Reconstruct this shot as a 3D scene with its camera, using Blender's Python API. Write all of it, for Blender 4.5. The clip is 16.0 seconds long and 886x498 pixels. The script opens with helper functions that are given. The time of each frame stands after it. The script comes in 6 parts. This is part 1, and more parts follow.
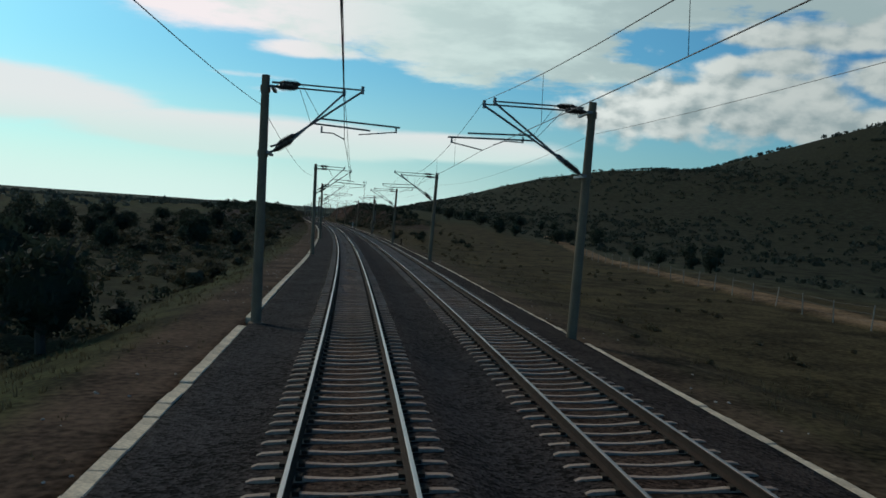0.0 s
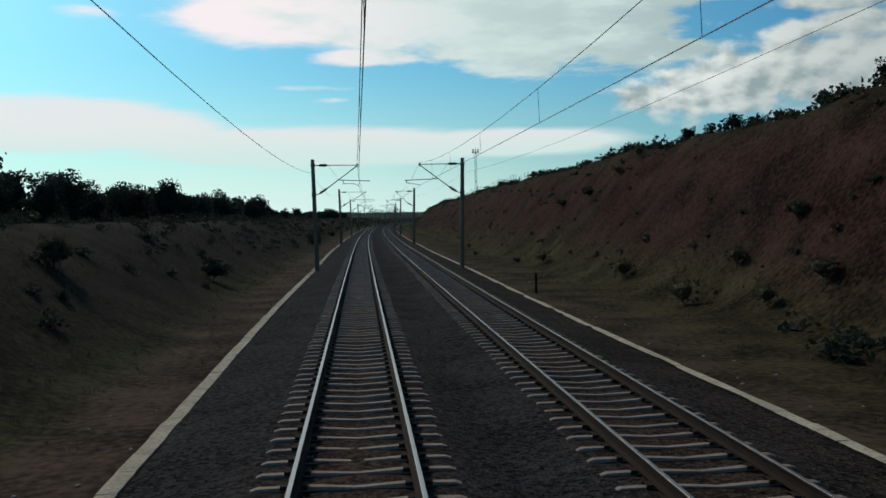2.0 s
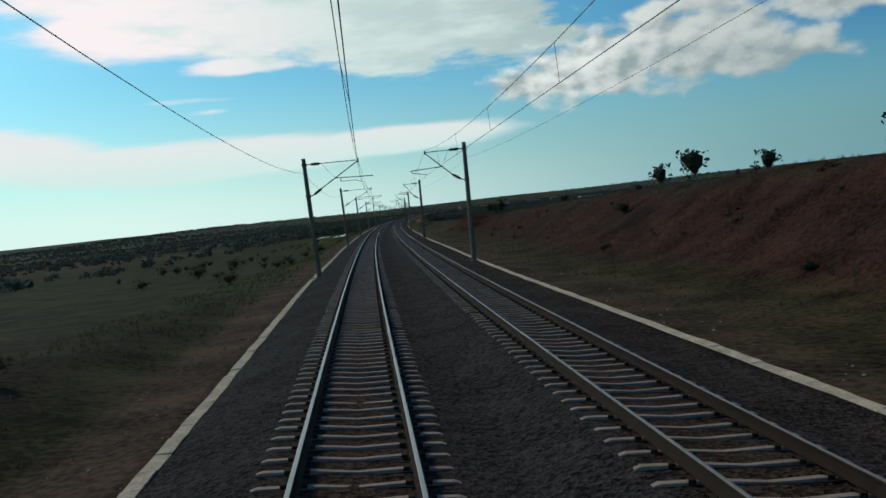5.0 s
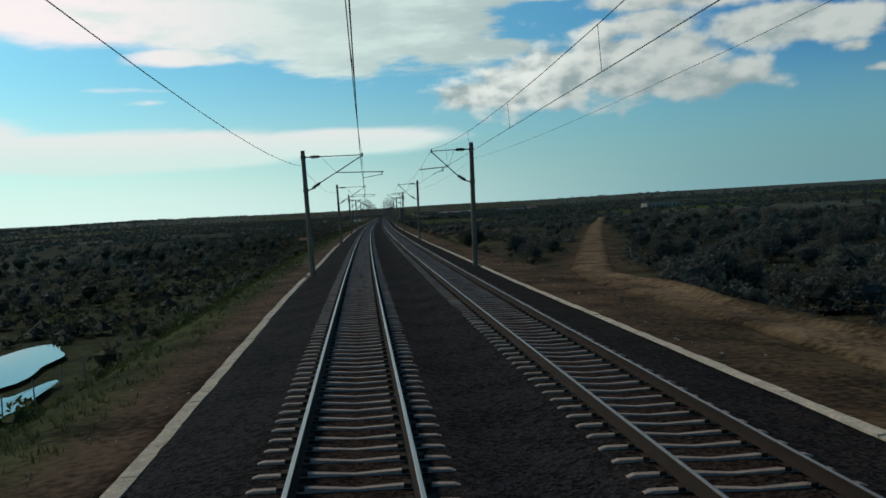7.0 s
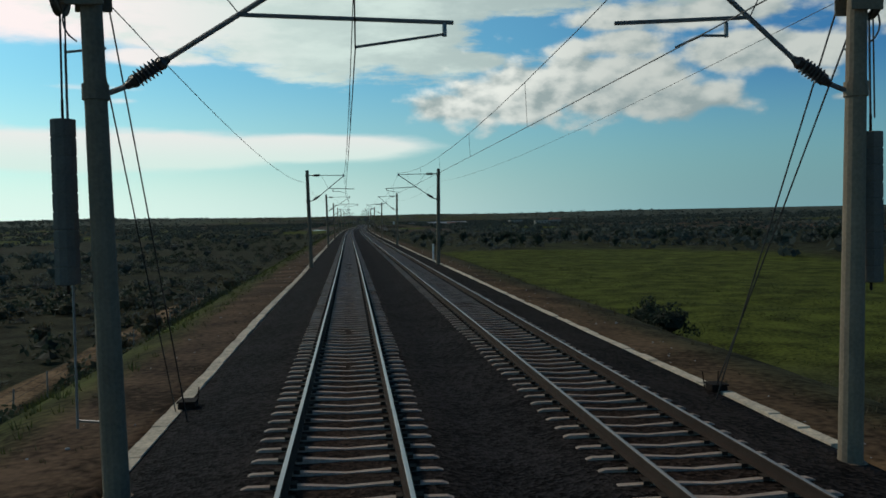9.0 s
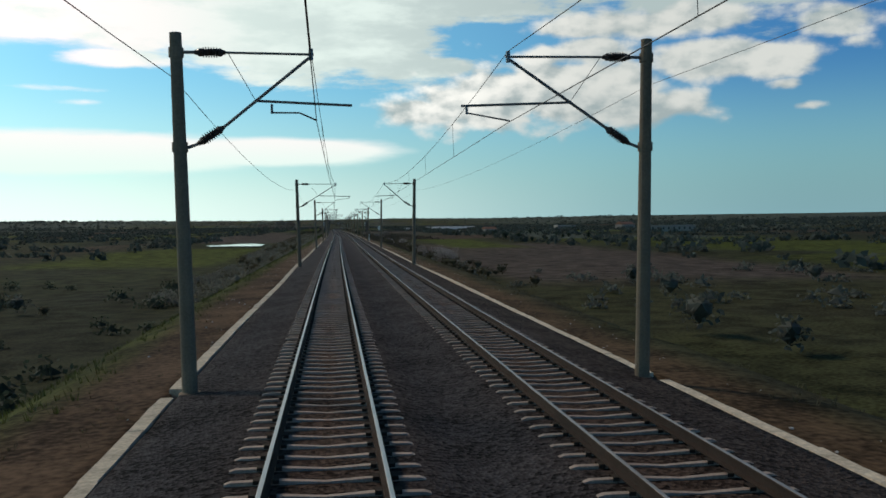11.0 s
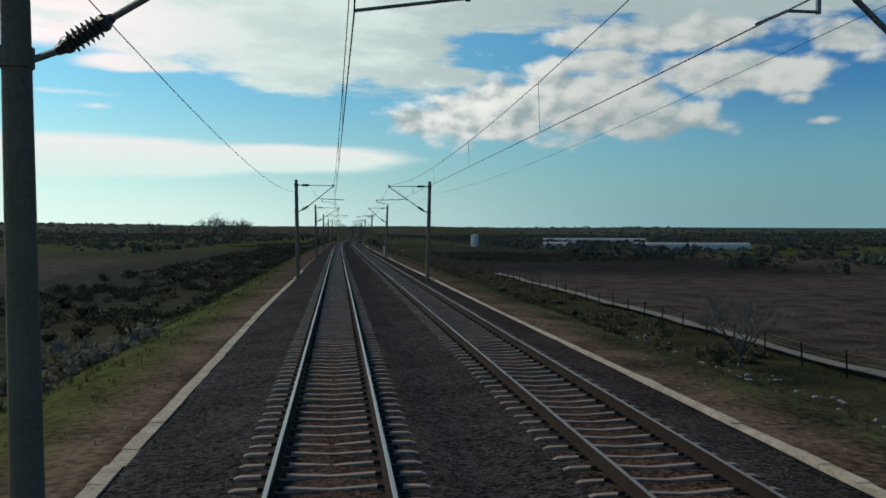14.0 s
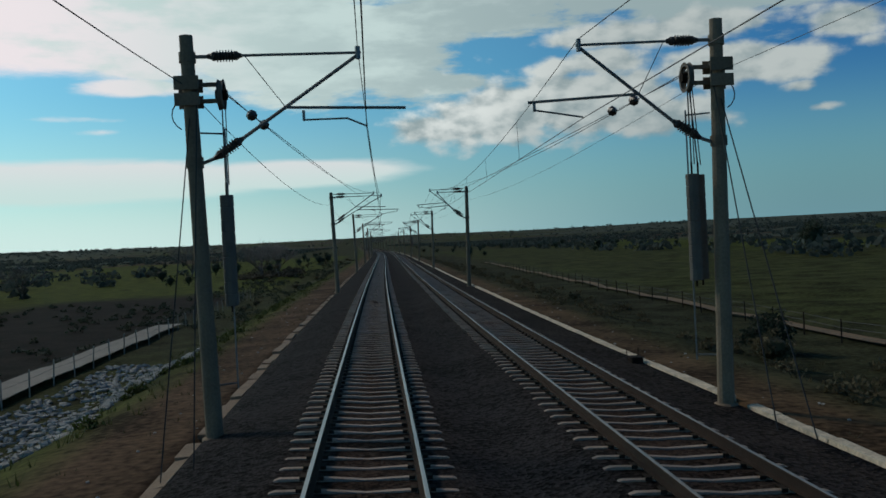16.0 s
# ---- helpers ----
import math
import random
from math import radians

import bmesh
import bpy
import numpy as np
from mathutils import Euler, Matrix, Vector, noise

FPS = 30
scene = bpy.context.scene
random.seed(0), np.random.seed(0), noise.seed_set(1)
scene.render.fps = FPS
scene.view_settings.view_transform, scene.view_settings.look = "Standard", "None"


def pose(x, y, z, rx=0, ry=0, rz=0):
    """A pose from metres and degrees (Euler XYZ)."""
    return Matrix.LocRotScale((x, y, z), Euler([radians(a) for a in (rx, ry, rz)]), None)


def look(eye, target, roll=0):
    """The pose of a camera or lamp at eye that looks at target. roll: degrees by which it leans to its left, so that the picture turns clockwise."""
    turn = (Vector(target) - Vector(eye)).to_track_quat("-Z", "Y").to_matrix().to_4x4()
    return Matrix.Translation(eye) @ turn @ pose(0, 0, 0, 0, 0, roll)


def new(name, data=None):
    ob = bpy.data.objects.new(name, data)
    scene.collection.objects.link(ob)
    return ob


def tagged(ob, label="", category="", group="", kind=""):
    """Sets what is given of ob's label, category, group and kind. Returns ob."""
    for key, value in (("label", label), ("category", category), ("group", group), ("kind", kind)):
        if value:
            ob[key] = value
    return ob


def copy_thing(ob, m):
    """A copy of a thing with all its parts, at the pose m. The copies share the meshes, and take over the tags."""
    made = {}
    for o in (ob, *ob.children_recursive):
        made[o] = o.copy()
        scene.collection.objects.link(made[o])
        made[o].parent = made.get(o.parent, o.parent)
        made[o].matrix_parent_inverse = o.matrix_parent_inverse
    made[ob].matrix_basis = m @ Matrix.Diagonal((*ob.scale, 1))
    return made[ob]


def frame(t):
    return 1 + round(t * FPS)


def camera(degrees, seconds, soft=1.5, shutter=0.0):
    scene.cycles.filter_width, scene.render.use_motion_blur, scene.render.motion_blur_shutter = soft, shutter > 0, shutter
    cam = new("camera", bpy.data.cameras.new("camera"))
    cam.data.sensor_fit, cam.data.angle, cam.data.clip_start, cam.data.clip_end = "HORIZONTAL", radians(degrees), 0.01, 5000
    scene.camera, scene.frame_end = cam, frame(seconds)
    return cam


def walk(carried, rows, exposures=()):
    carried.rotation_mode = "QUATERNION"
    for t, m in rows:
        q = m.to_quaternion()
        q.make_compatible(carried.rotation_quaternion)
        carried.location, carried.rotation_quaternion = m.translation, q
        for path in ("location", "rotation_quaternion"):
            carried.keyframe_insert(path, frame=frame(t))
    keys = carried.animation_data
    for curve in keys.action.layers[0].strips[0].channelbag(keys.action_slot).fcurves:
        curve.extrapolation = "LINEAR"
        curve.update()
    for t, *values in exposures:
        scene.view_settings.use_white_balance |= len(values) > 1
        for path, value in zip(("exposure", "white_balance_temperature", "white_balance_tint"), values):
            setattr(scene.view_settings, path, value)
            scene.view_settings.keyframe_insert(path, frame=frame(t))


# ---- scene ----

# The railway is laid out in true metres along its own track: s ahead, l to the right, z above the rail head.
# The film is sped up several times over, so the whole place is set down at one even scale.
K = 0.19
SPEED = 202.0
EYE, OFFSET, SPACING, GAUGE = 3.03, 0.085, 4.27, 0.752

# ---- alignment: curvature (1e-5 per metre, to the right) every 60 m from s = -50, and cant in degrees ----
CURV = [-38, -34, -29, -24, -23, -20, -12, -1, 6, 11, 17, 15, 17, 23, 30, 31, 28, 25, 22, 20, 18, 17, 17, 15, 13, 13, 10, 8, 11, 7, -2, -7, -4,
        0, 4, 7, 8, 9, 8, 6, 3, -3, -7, -6, -2, 1, 1, -2, -2, -1, 4, 7, 10, 12, 15, 16, 9, 0, -7, -11, -13, -13, -8, -4, 0]
CANT = [(0, -3.7), (101, -4.2), (202, -2.6), (303, -0.7), (404, 0.3), (505, 1.7), (606, 3.2), (707, 4.5), (808, 6.0), (1060, 6.0), (1313, 4.9),
        (1414, 3.0), (1515, 1.4), (1616, 1.1), (1717, 0.9), (1818, 1.0), (2323, 0.7), (2424, 0.8), (2525, 0.6), (2727, 0.5), (2828, 0.0),
        (3030, 0.1), (3131, 1.65), (3232, 3.36), (3636, 3.0), (4000, 0.0)]
STEP = 2.0
SS = np.arange(-800, 12000 + STEP, STEP)
_k = np.interp(SS, -50 + 60.0 * np.arange(len(CURV)), np.array(CURV) * 1e-5, left=-20e-5, right=0.0)
_h = np.concatenate([[0], np.cumsum((_k[1:] + _k[:-1]) / 2 * STEP)])
_h -= np.interp(0, SS, _h)
_x = np.concatenate([[0], np.cumsum((np.sin(_h[1:]) + np.sin(_h[:-1])) / 2 * STEP)])
_y = np.concatenate([[0], np.cumsum((np.cos(_h[1:]) + np.cos(_h[:-1])) / 2 * STEP)])
_x -= np.interp(0, SS, _x)
_y -= np.interp(0, SS, _y)
CHORD = math.radians(6.0)


def axis_at(s):
    return np.interp(s, SS, _x), np.interp(s, SS, _y), np.interp(s, SS, _h)


def cant_at(s):
    return np.radians(np.interp(s, [c[0] for c in CANT], [c[1] for c in CANT]))


def lay(s, l, z):
    """World places of track coordinates (arrays or numbers), far from the line eased onto a straight grid so that it never folds."""
    s, l, z = np.broadcast_arrays(np.asarray(s, float), np.asarray(l, float), np.asarray(z, float))
    x, y, h = axis_at(s)
    w = np.clip((np.abs(l) - 250) / 900, 0, 1)
    w = w * w * (3 - 2 * w)
    px, py = x + l * np.cos(h), y - l * np.sin(h)
    fx, fy = x + l * math.cos(CHORD), y - l * math.sin(CHORD)
    return np.stack([px + (fx - px) * w, py + (fy - py) * w, z], -1) * K


def put(s, l, z=0.0, turn=0.0):
    """Pose of a thing at track coordinates, facing along the line, turned left by degrees."""
    p, h = lay(s, l, z), float(axis_at(s)[2])
    return pose(p[0], p[1], p[2], 0, 0, turn - math.degrees(h))


def drift(s):
    """How much further off than SPACING the second track lies."""
    return np.interp(s, [0, 505, 1313, 1818], [0.0, 0.045, 0.15, 0.205])


def banked(s, l, z):
    """Track coordinates of a point of the formation, tilted with the cant of the nearer track."""
    s, l, z = np.broadcast_arrays(np.asarray(s, float), np.asarray(l, float), np.asarray(z, float))
    c = cant_at(s)
    k = np.clip(1.75 - np.abs(l) / 1.7, 0, 1) * (-l) + np.clip(1.75 - np.abs(l - SPACING - drift(s)) / 1.7, 0, 1) * (-(l - SPACING - drift(s)))
    return s, l, z + np.tan(c) * k


# ---- camera ----
LENS = 2 * math.degrees(math.atan(784 / 1550))
# seconds, then degrees to the right of the rails, up, and clockwise against the tilt of the track
ROWS = [(0.0, 5.60, -1.79, -0.19), (0.5, 5.51, -1.35, -0.03), (1.0, 5.48, -1.70, 0.34), (1.5, 5.37, -1.70, 0.55), (2.0, 5.41, -2.06, 0.74),
        (2.5, 5.31, -2.05, 0.64), (3.0, 5.20, -1.89, 0.72), (3.5, 5.19, -2.00, 1.04), (4.0, 5.16, -2.66, 0.63), (4.5, 5.14, -2.62, 0.5),
        (5.0, 5.14, -2.6, 0.35), (5.5, 5.15, -2.56, 0.2), (6.0, 5.17, -2.52, 0.08), (6.5, 5.19, -2.48, -0.02), (7.0, 5.35, -2.48, 0.26),
        (7.5, 5.33, -2.06, 0.31), (8.0, 5.64, -2.42, 0.76), (8.5, 5.76, -2.28, 0.62), (9.0, 5.92, -1.86, 0.11), (9.5, 6.2, -1.78, 0.05),
        (10.0, 6.5, -1.7, 0.0), (10.5, 6.85, -1.63, -0.02), (11.0, 7.2, -1.57, -0.04), (11.5, 7.55, -1.51, -0.06), (12.0, 8.05, -1.36, 0.04),
        (12.5, 7.96, -1.39, 0.0), (13.0, 7.38, -1.19, 0.06), (13.5, 7.47, -1.27, 0.11), (14.0, 6.82, -0.97, -0.27), (14.5, 5.14, -0.86, 0.0),
        (15.0, 4.72, -0.80, -0.07), (15.5, 4.52, -0.61, -0.24), (16.0, 4.50, -0.49, -0.47)]
EXPOSURES = [(0.0, 0.16, 6350, 8), (4.0, 0.2, 6350, 8), (9.0, 0.24, 6600, 9), (11.2, 0.50, 6750, 14), (13.6, 0.50, 6750, 14), (14.5, 0.0, 6300, 9), (16.0, 0.03, 6300, 9)]


def seat(t, yaw, pitch, roll):
    s = t * SPEED
    x, y, h = [float(v) for v in axis_at(s)]
    c = float(cant_at(s))
    e = lay(s, OFFSET * math.cos(c) + EYE * math.sin(c), -OFFSET * math.sin(c) + EYE * math.cos(c))
    ya = h + radians(yaw)
    turn = Euler((radians(90 + pitch), 0, -ya)).to_matrix().to_4x4()
    return Matrix.Translation(Vector(e)) @ turn @ Matrix.Rotation(-(c + radians(roll)), 4, "Z")


cam = camera(LENS, 16.0, 1.6)
walk(cam, [(r[0], seat(*r)) for r in ROWS], EXPOSURES)

# ---- sky and sun ----
SUN_AZ, SUN_EL = -38.0, 36.0
world = bpy.data.worlds.new("sky")
scene.world = world
world.use_nodes = True
wt = world.node_tree
wt.nodes.clear()


def wmath(op, a, b=None, c=None, clamp=False):
    n = wt.nodes.new("ShaderNodeMath")
    n.operation, n.use_clamp = op, clamp
    for i, v in enumerate((a, b, c)):
        if v is None:
            continue
        if isinstance(v, (int, float)):
            n.inputs[i].default_value = v
        else:
            wt.links.new(v, n.inputs[i])
    return n.outputs[0]


def wmix(f, a, b, blend="MIX"):
    n = wt.nodes.new("ShaderNodeMix")
    n.data_type, n.blend_type = "RGBA", blend
    for i, v in ((0, f), (6, a), (7, b)):
        if isinstance(v, (int, float)):
            n.inputs[i].default_value = v
        elif isinstance(v, tuple):
            n.inputs[i].default_value = (*v, 1)
        else:
            wt.links.new(v, n.inputs[i])
    return n.outputs[2]


def wramp(v, a, b):
    n = wt.nodes.new("ShaderNodeMapRange")
    n.interpolation_type = "SMOOTHSTEP"
    wt.links.new(v, n.inputs[0])
    n.inputs[1].default_value, n.inputs[2].default_value = a, b
    return n.outputs[0]


def wnoise(vec, scale, detail, rough=0.55):
    n = wt.nodes.new("ShaderNodeTexNoise")
    n.inputs["Scale"].default_value, n.inputs["Detail"].default_value, n.inputs["Roughness"].default_value = scale, detail, rough
    wt.links.new(vec, n.inputs["Vector"])
    return n.outputs[0]


tc = wt.nodes.new("ShaderNodeTexCoord")
sp = wt.nodes.new("ShaderNodeSeparateXYZ")
wt.links.new(tc.outputs["Generated"], sp.inputs[0])
az = wmath("MULTIPLY", wmath("ARCTAN2", sp.outputs[0], sp.outputs[1]), 57.2958)
el = wmath("MULTIPLY", wmath("ARCSINE", sp.outputs[2]), 57.2958)
sky = wt.nodes.new("ShaderNodeTexSky")
sky.sky_type, sky.sun_disc = "NISHITA", False
sky.sun_elevation, sky.sun_rotation = radians(SUN_EL), radians(SUN_AZ)
sky.air_density, sky.dust_density, sky.ozone_density = 1.0, 1.6, 2.5
blue = wmix(1.0, sky.outputs[0], (0.031, 0.070, 0.081), "MULTIPLY")
blue = wmix(wmath("MULTIPLY", wramp(az, 16.0, 40.0), wramp(el, 3.0, 11.0)), blue, wmix(1.0, blue, (0.50, 0.64, 0.86), "MULTIPLY"))
blue = wmix(wmath("MULTIPLY", wramp(el, 16.0, 45.0), 0.9), blue, (0.012, 0.028, 0.05))


def bank_of_cloud(a, e, wa, we, amount):
    u = wmath("DIVIDE", wmath("SUBTRACT", az, a), wa)
    v = wmath("DIVIDE", wmath("SUBTRACT", el, e), we)
    return wmath("MULTIPLY", wmath("EXPONENT", wmath("MULTIPLY", wmath("ADD", wmath("MULTIPLY", u, u), wmath("MULTIPLY", v, v)), -1.0)), amount)


CUMULUS = [(14.6, 7.3, 2.6, 1.2, 1.2), (19, 8.0, 5.0, 2.1, 1.5), (25, 8.4, 6.0, 2.4, 1.5), (30.0, 7.2, 3.6, 1.4, 1.2), (34.5, 10.0, 6.0, 1.5, 1.35), (25, 10.8, 5.0, 1.3, 1.1),
           (37.5, 8.2, 1.5, 0.5, 0.75), (41.5, 10.4, 2.0, 0.8, 0.7), (31, 12.4, 8.0, 1.3, 1.1), (24.5, 12.4, 3.6, 1.0, 1.1), (40.5, 11.6, 3.0, 1.1, 1.2), (38.8, 6.9, 1.3, 0.4, 0.7)]
SHEETS = [(-2, 15.0, 15, 4.0, 1.5), (8, 12.2, 9, 2.9, 1.5), (-9, 12.8, 7.5, 1.9, 1.3), (33, 15.0, 14, 2.6, 1.2), (17, 14.4, 8, 1.9, 1.3), (13, 10.2, 7, 1.2, 0.95), (-4, 10.4, 5, 0.7, 0.55),
          (-30, 16, 12, 2.0, 0.7), (-21, 12.6, 4, 0.6, 0.55), (-8, 8.4, 5, 0.35, 0.5), (-6.2, 7.6, 2.6, 0.35, 0.6), (-4, 10.3, 4.5, 0.75, 0.85), (-32, 24, 40, 6, 0.7), (30, 26, 40, 6, 0.6)]
BANDS = [(-7, 4.6, 13.0, 1.35, 1.4), (5.5, 4.8, 7.8, 1.05, 1.25), (-23, 5.9, 10, 1.8, 1.4), (-40, 6.5, 12, 2.6, 1.2)]


def gathered(banks):
    out = None
    for c in banks:
        b = bank_of_cloud(*c)
        out = b if out is None else wmath("MAXIMUM", out, b)
    return out


def moved(ka, ke, da=0.0, de=0.0):
    """Sky angles as a flat place for noise, stretched and shifted."""
    n = wt.nodes.new("ShaderNodeCombineXYZ")
    wt.links.new(wmath("ADD", wmath("MULTIPLY", az, ka), da), n.inputs[0])
    wt.links.new(wmath("ADD", wmath("MULTIPLY", el, ke), de), n.inputs[1])
    return n.outputs[0]


def swing(v, k):
    return wmath("MULTIPLY", wmath("SUBTRACT", v, 0.5), k)


def wcells(vec, scale):
    n = wt.nodes.new("ShaderNodeTexVoronoi")
    n.voronoi_dimensions, n.feature = "2D", "SMOOTH_F1"
    n.inputs["Scale"].default_value, n.inputs["Smoothness"].default_value = scale, 0.6
    wt.links.new(vec, n.inputs["Vector"])
    return wmath("SUBTRACT", 0.4, n.outputs["Distance"])


def heaps(da, de, fine):
    """Height of the heaped cloud at a place shifted by so much: rounded lumps broken up by noise."""
    vec = moved(0.2, 0.33, da, de)
    lumps = wmath("ADD", wmath("MULTIPLY", wcells(vec, 1.3), 0.75), wmath("MULTIPLY", wcells(vec, 3.4), 0.36))
    return wmath("ADD", lumps, swing(wnoise(vec, 1.5, fine, 0.56), 2.1))


heap_field = wmath("ADD", gathered(CUMULUS), wmath("MULTIPLY", heaps(0.0, 0.0, 8.0), 0.66))
heap_cover = wramp(heap_field, 0.40, 0.86)
side_lit = wramp(wmath("SUBTRACT", heaps(0.0, 0.0, 5.0), heaps(-0.12, 0.18, 5.0)), -0.62, 0.34)
low = wramp(wmath("ADD", el, swing(wnoise(moved(0.2, 0.33), 1.3, 6.0), 5.0)), 9.0, 5.4)
shine = wmath("SUBTRACT", side_lit, wmath("MULTIPLY", low, 0.45), clamp=True)

streaks = wnoise(moved(0.085, 0.34), 1.8, 9.0, 0.62)
ragged = wmath("ADD", wmath("MULTIPLY", wramp(az, -9.0, 9.0), 0.75), 0.55)
sheet_field = wmath("SUBTRACT", wmath("ADD", gathered(SHEETS), wmath("MULTIPLY", swing(streaks, 1.5), ragged)), bank_of_cloud(20.0, 11.9, 3.6, 0.75, 0.9))
sheet_cover = wramp(sheet_field, 0.34, 0.72)
sheet_shade = wramp(wmath("ADD", wnoise(moved(0.07, 0.22), 2.0, 6.0, 0.6), wmath("MULTIPLY", az, 0.006)), 0.42, 0.66)

band_field = wmath("ADD", gathered(BANDS), swing(wnoise(moved(0.07, 0.4), 1.6, 8.0, 0.6), 0.75))
band_cover = wmath("MULTIPLY", wramp(band_field, 0.36, 0.80), 0.88)

glow = wramp(az, 30.0, -15.0)
haze = wmix(wramp(el, 10.5, -2.0), blue, wmix(glow, wmix(wramp(az, 22.0, 40.0), (0.215, 0.385, 0.415), (0.155, 0.30, 0.34)), (0.60, 0.84, 0.79)))
haze = wmix(wmath("MULTIPLY", wramp(el, 4.5, 0.5), wmath("MULTIPLY", glow, 0.45)), haze, (0.70, 0.80, 0.74))
band_tone = wmix(wramp(el, 3.4, 6.2), (0.585, 0.72, 0.675), (0.74, 0.715, 0.70))
total = wmix(band_cover, haze, band_tone)
sheet_lit = wmix(wramp(az, 8.0, -12.0), wmix(wramp(az, 10.0, 30.0), (0.54, 0.655, 0.625), (0.36, 0.43, 0.44)), (0.84, 0.76, 0.765))
sheet_dim = wmix(glow, (0.30, 0.385, 0.39), (0.58, 0.705, 0.67))
total = wmix(sheet_cover, total, wmix(sheet_shade, sheet_lit, sheet_dim))
heap_tone = wmix(shine, wmix(glow, (0.25, 0.315, 0.325), (0.36, 0.445, 0.44)), wmix(wramp(az, 28.0, 14.0), (0.47, 0.51, 0.49), (0.74, 0.77, 0.73)))
total = wmix(heap_cover, total, heap_tone)
bg = wt.nodes.new("ShaderNodeBackground")
wt.links.new(total, bg.inputs[0])
bg.inputs[1].default_value = 1.0
wo = wt.nodes.new("ShaderNodeOutputWorld")
wt.links.new(bg.outputs[0], wo.inputs[0])

sun = new("sun", bpy.data.lights.new("sun", "SUN"))
sun.data.energy, sun.data.angle, sun.data.color = 1.08, radians(10), (1.0, 0.88, 0.72)
_a, _e = radians(SUN_AZ), radians(SUN_EL)
sun.matrix_world = look((math.sin(_a) * math.cos(_e), math.cos(_a) * math.cos(_e), math.sin(_e)), (0, 0, 0))

# ---- materials ----


def mat(name, color, rough=0.8, metal=0.0, vary=0.25, scale=3.0, fine=40.0, bump=0.3, attr="", stones=False, spread=0.0, spec=0.3, leaf=False, tight=0.45):
    """A surface with grain at two scales (per true metre); attr: a colour layer that holds the kind of soil."""
    m = bpy.data.materials.new(name)
    m.use_nodes = True
    t = m.node_tree
    b = t.nodes["Principled BSDF"]
    co = t.nodes.new("ShaderNodeTexCoord")
    mp = t.nodes.new("ShaderNodeMapping")
    mp.inputs["Scale"].default_value = (1 / K,) * 3
    t.links.new(co.outputs["Object"], mp.inputs[0])

    def noise_at(sc, det=4):
        n = t.nodes.new("ShaderNodeTexNoise")
        n.inputs["Scale"].default_value, n.inputs["Detail"].default_value = sc, det
        t.links.new(mp.outputs[0], n.inputs["Vector"])
        return n.outputs[0]

    big, small = noise_at(scale), noise_at(fine, 3)
    if stones:
        v = t.nodes.new("ShaderNodeTexVoronoi")
        v.inputs["Scale"].default_value = fine
        t.links.new(mp.outputs[0], v.inputs["Vector"])
        sep = t.nodes.new("ShaderNodeSeparateColor")
        t.links.new(v.outputs["Color"], sep.inputs[0])
        small, relief = sep.outputs[0], v.outputs["Distance"]
    else:
        relief = small
    s = t.nodes.new("ShaderNodeMath")
    s.operation = "ADD"
    t.links.new(big, s.inputs[0])
    t.links.new(small, s.inputs[1])
    mr = t.nodes.new("ShaderNodeMapRange")
    t.links.new(s.outputs[0], mr.inputs[0])
    mr.inputs[1].default_value, mr.inputs[2].default_value = 1 - tight, 1 + tight
    mr.inputs[3].default_value, mr.inputs[4].default_value = 1 - vary, 1 + vary
    shade = mr.outputs[0]
    if spread:
        oi = t.nodes.new("ShaderNodeObjectInfo")
        r2 = t.nodes.new("ShaderNodeMapRange")
        t.links.new(oi.outputs["Random"], r2.inputs[0])
        r2.inputs[3].default_value, r2.inputs[4].default_value = 1 - spread, 1 + spread
        mu = t.nodes.new("ShaderNodeMath")
        mu.operation = "MULTIPLY"
        t.links.new(shade, mu.inputs[0])
        t.links.new(r2.outputs[0], mu.inputs[1])
        shade = mu.outputs[0]
    if leaf:
        ge = t.nodes.new("ShaderNodeNewGeometry")
        r3 = t.nodes.new("ShaderNodeMapRange")
        t.links.new(ge.outputs["Random Per Island"], r3.inputs[0])
        r3.inputs[3].default_value, r3.inputs[4].default_value = 0.75, 1.25
        m3 = t.nodes.new("ShaderNodeMath")
        m3.operation = "MULTIPLY"
        t.links.new(shade, m3.inputs[0])
        t.links.new(r3.outputs[0], m3.inputs[1])
        shade = m3.outputs[0]
    mx = t.nodes.new("ShaderNodeVectorMath")
    mx.operation = "SCALE"
    if attr:
        at = t.nodes.new("ShaderNodeVertexColor")
        at.layer_name = attr
        t.links.new(at.outputs[0], mx.inputs[0])
    else:
        mx.inputs[0].default_value = color
    t.links.new(shade, mx.inputs["Scale"])
    t.links.new(mx.outputs[0], b.inputs["Base Color"])
    b.inputs["Roughness"].default_value, b.inputs["Metallic"].default_value = rough, metal
    b.inputs["Specular IOR Level"].default_value = spec
    if bump:
        bp = t.nodes.new("ShaderNodeBump")
        bp.inputs["Strength"].default_value, bp.inputs["Distance"].default_value = bump, 0.03 * K
        t.links.new(relief, bp.inputs["Height"])
        t.links.new(bp.outputs[0], b.inputs["Normal"])
    if leaf:
        out = t.nodes["Material Output"]
        tr, ms = t.nodes.new("ShaderNodeBsdfTranslucent"), t.nodes.new("ShaderNodeMixShader")
        t.links.new(mx.outputs[0], tr.inputs[0])
        ms.inputs[0].default_value = 0.35
        t.links.new(b.outputs[0], ms.inputs[1])
        t.links.new(tr.outputs[0], ms.inputs[2])
        t.links.new(ms.outputs[0], out.inputs[0])
    return m


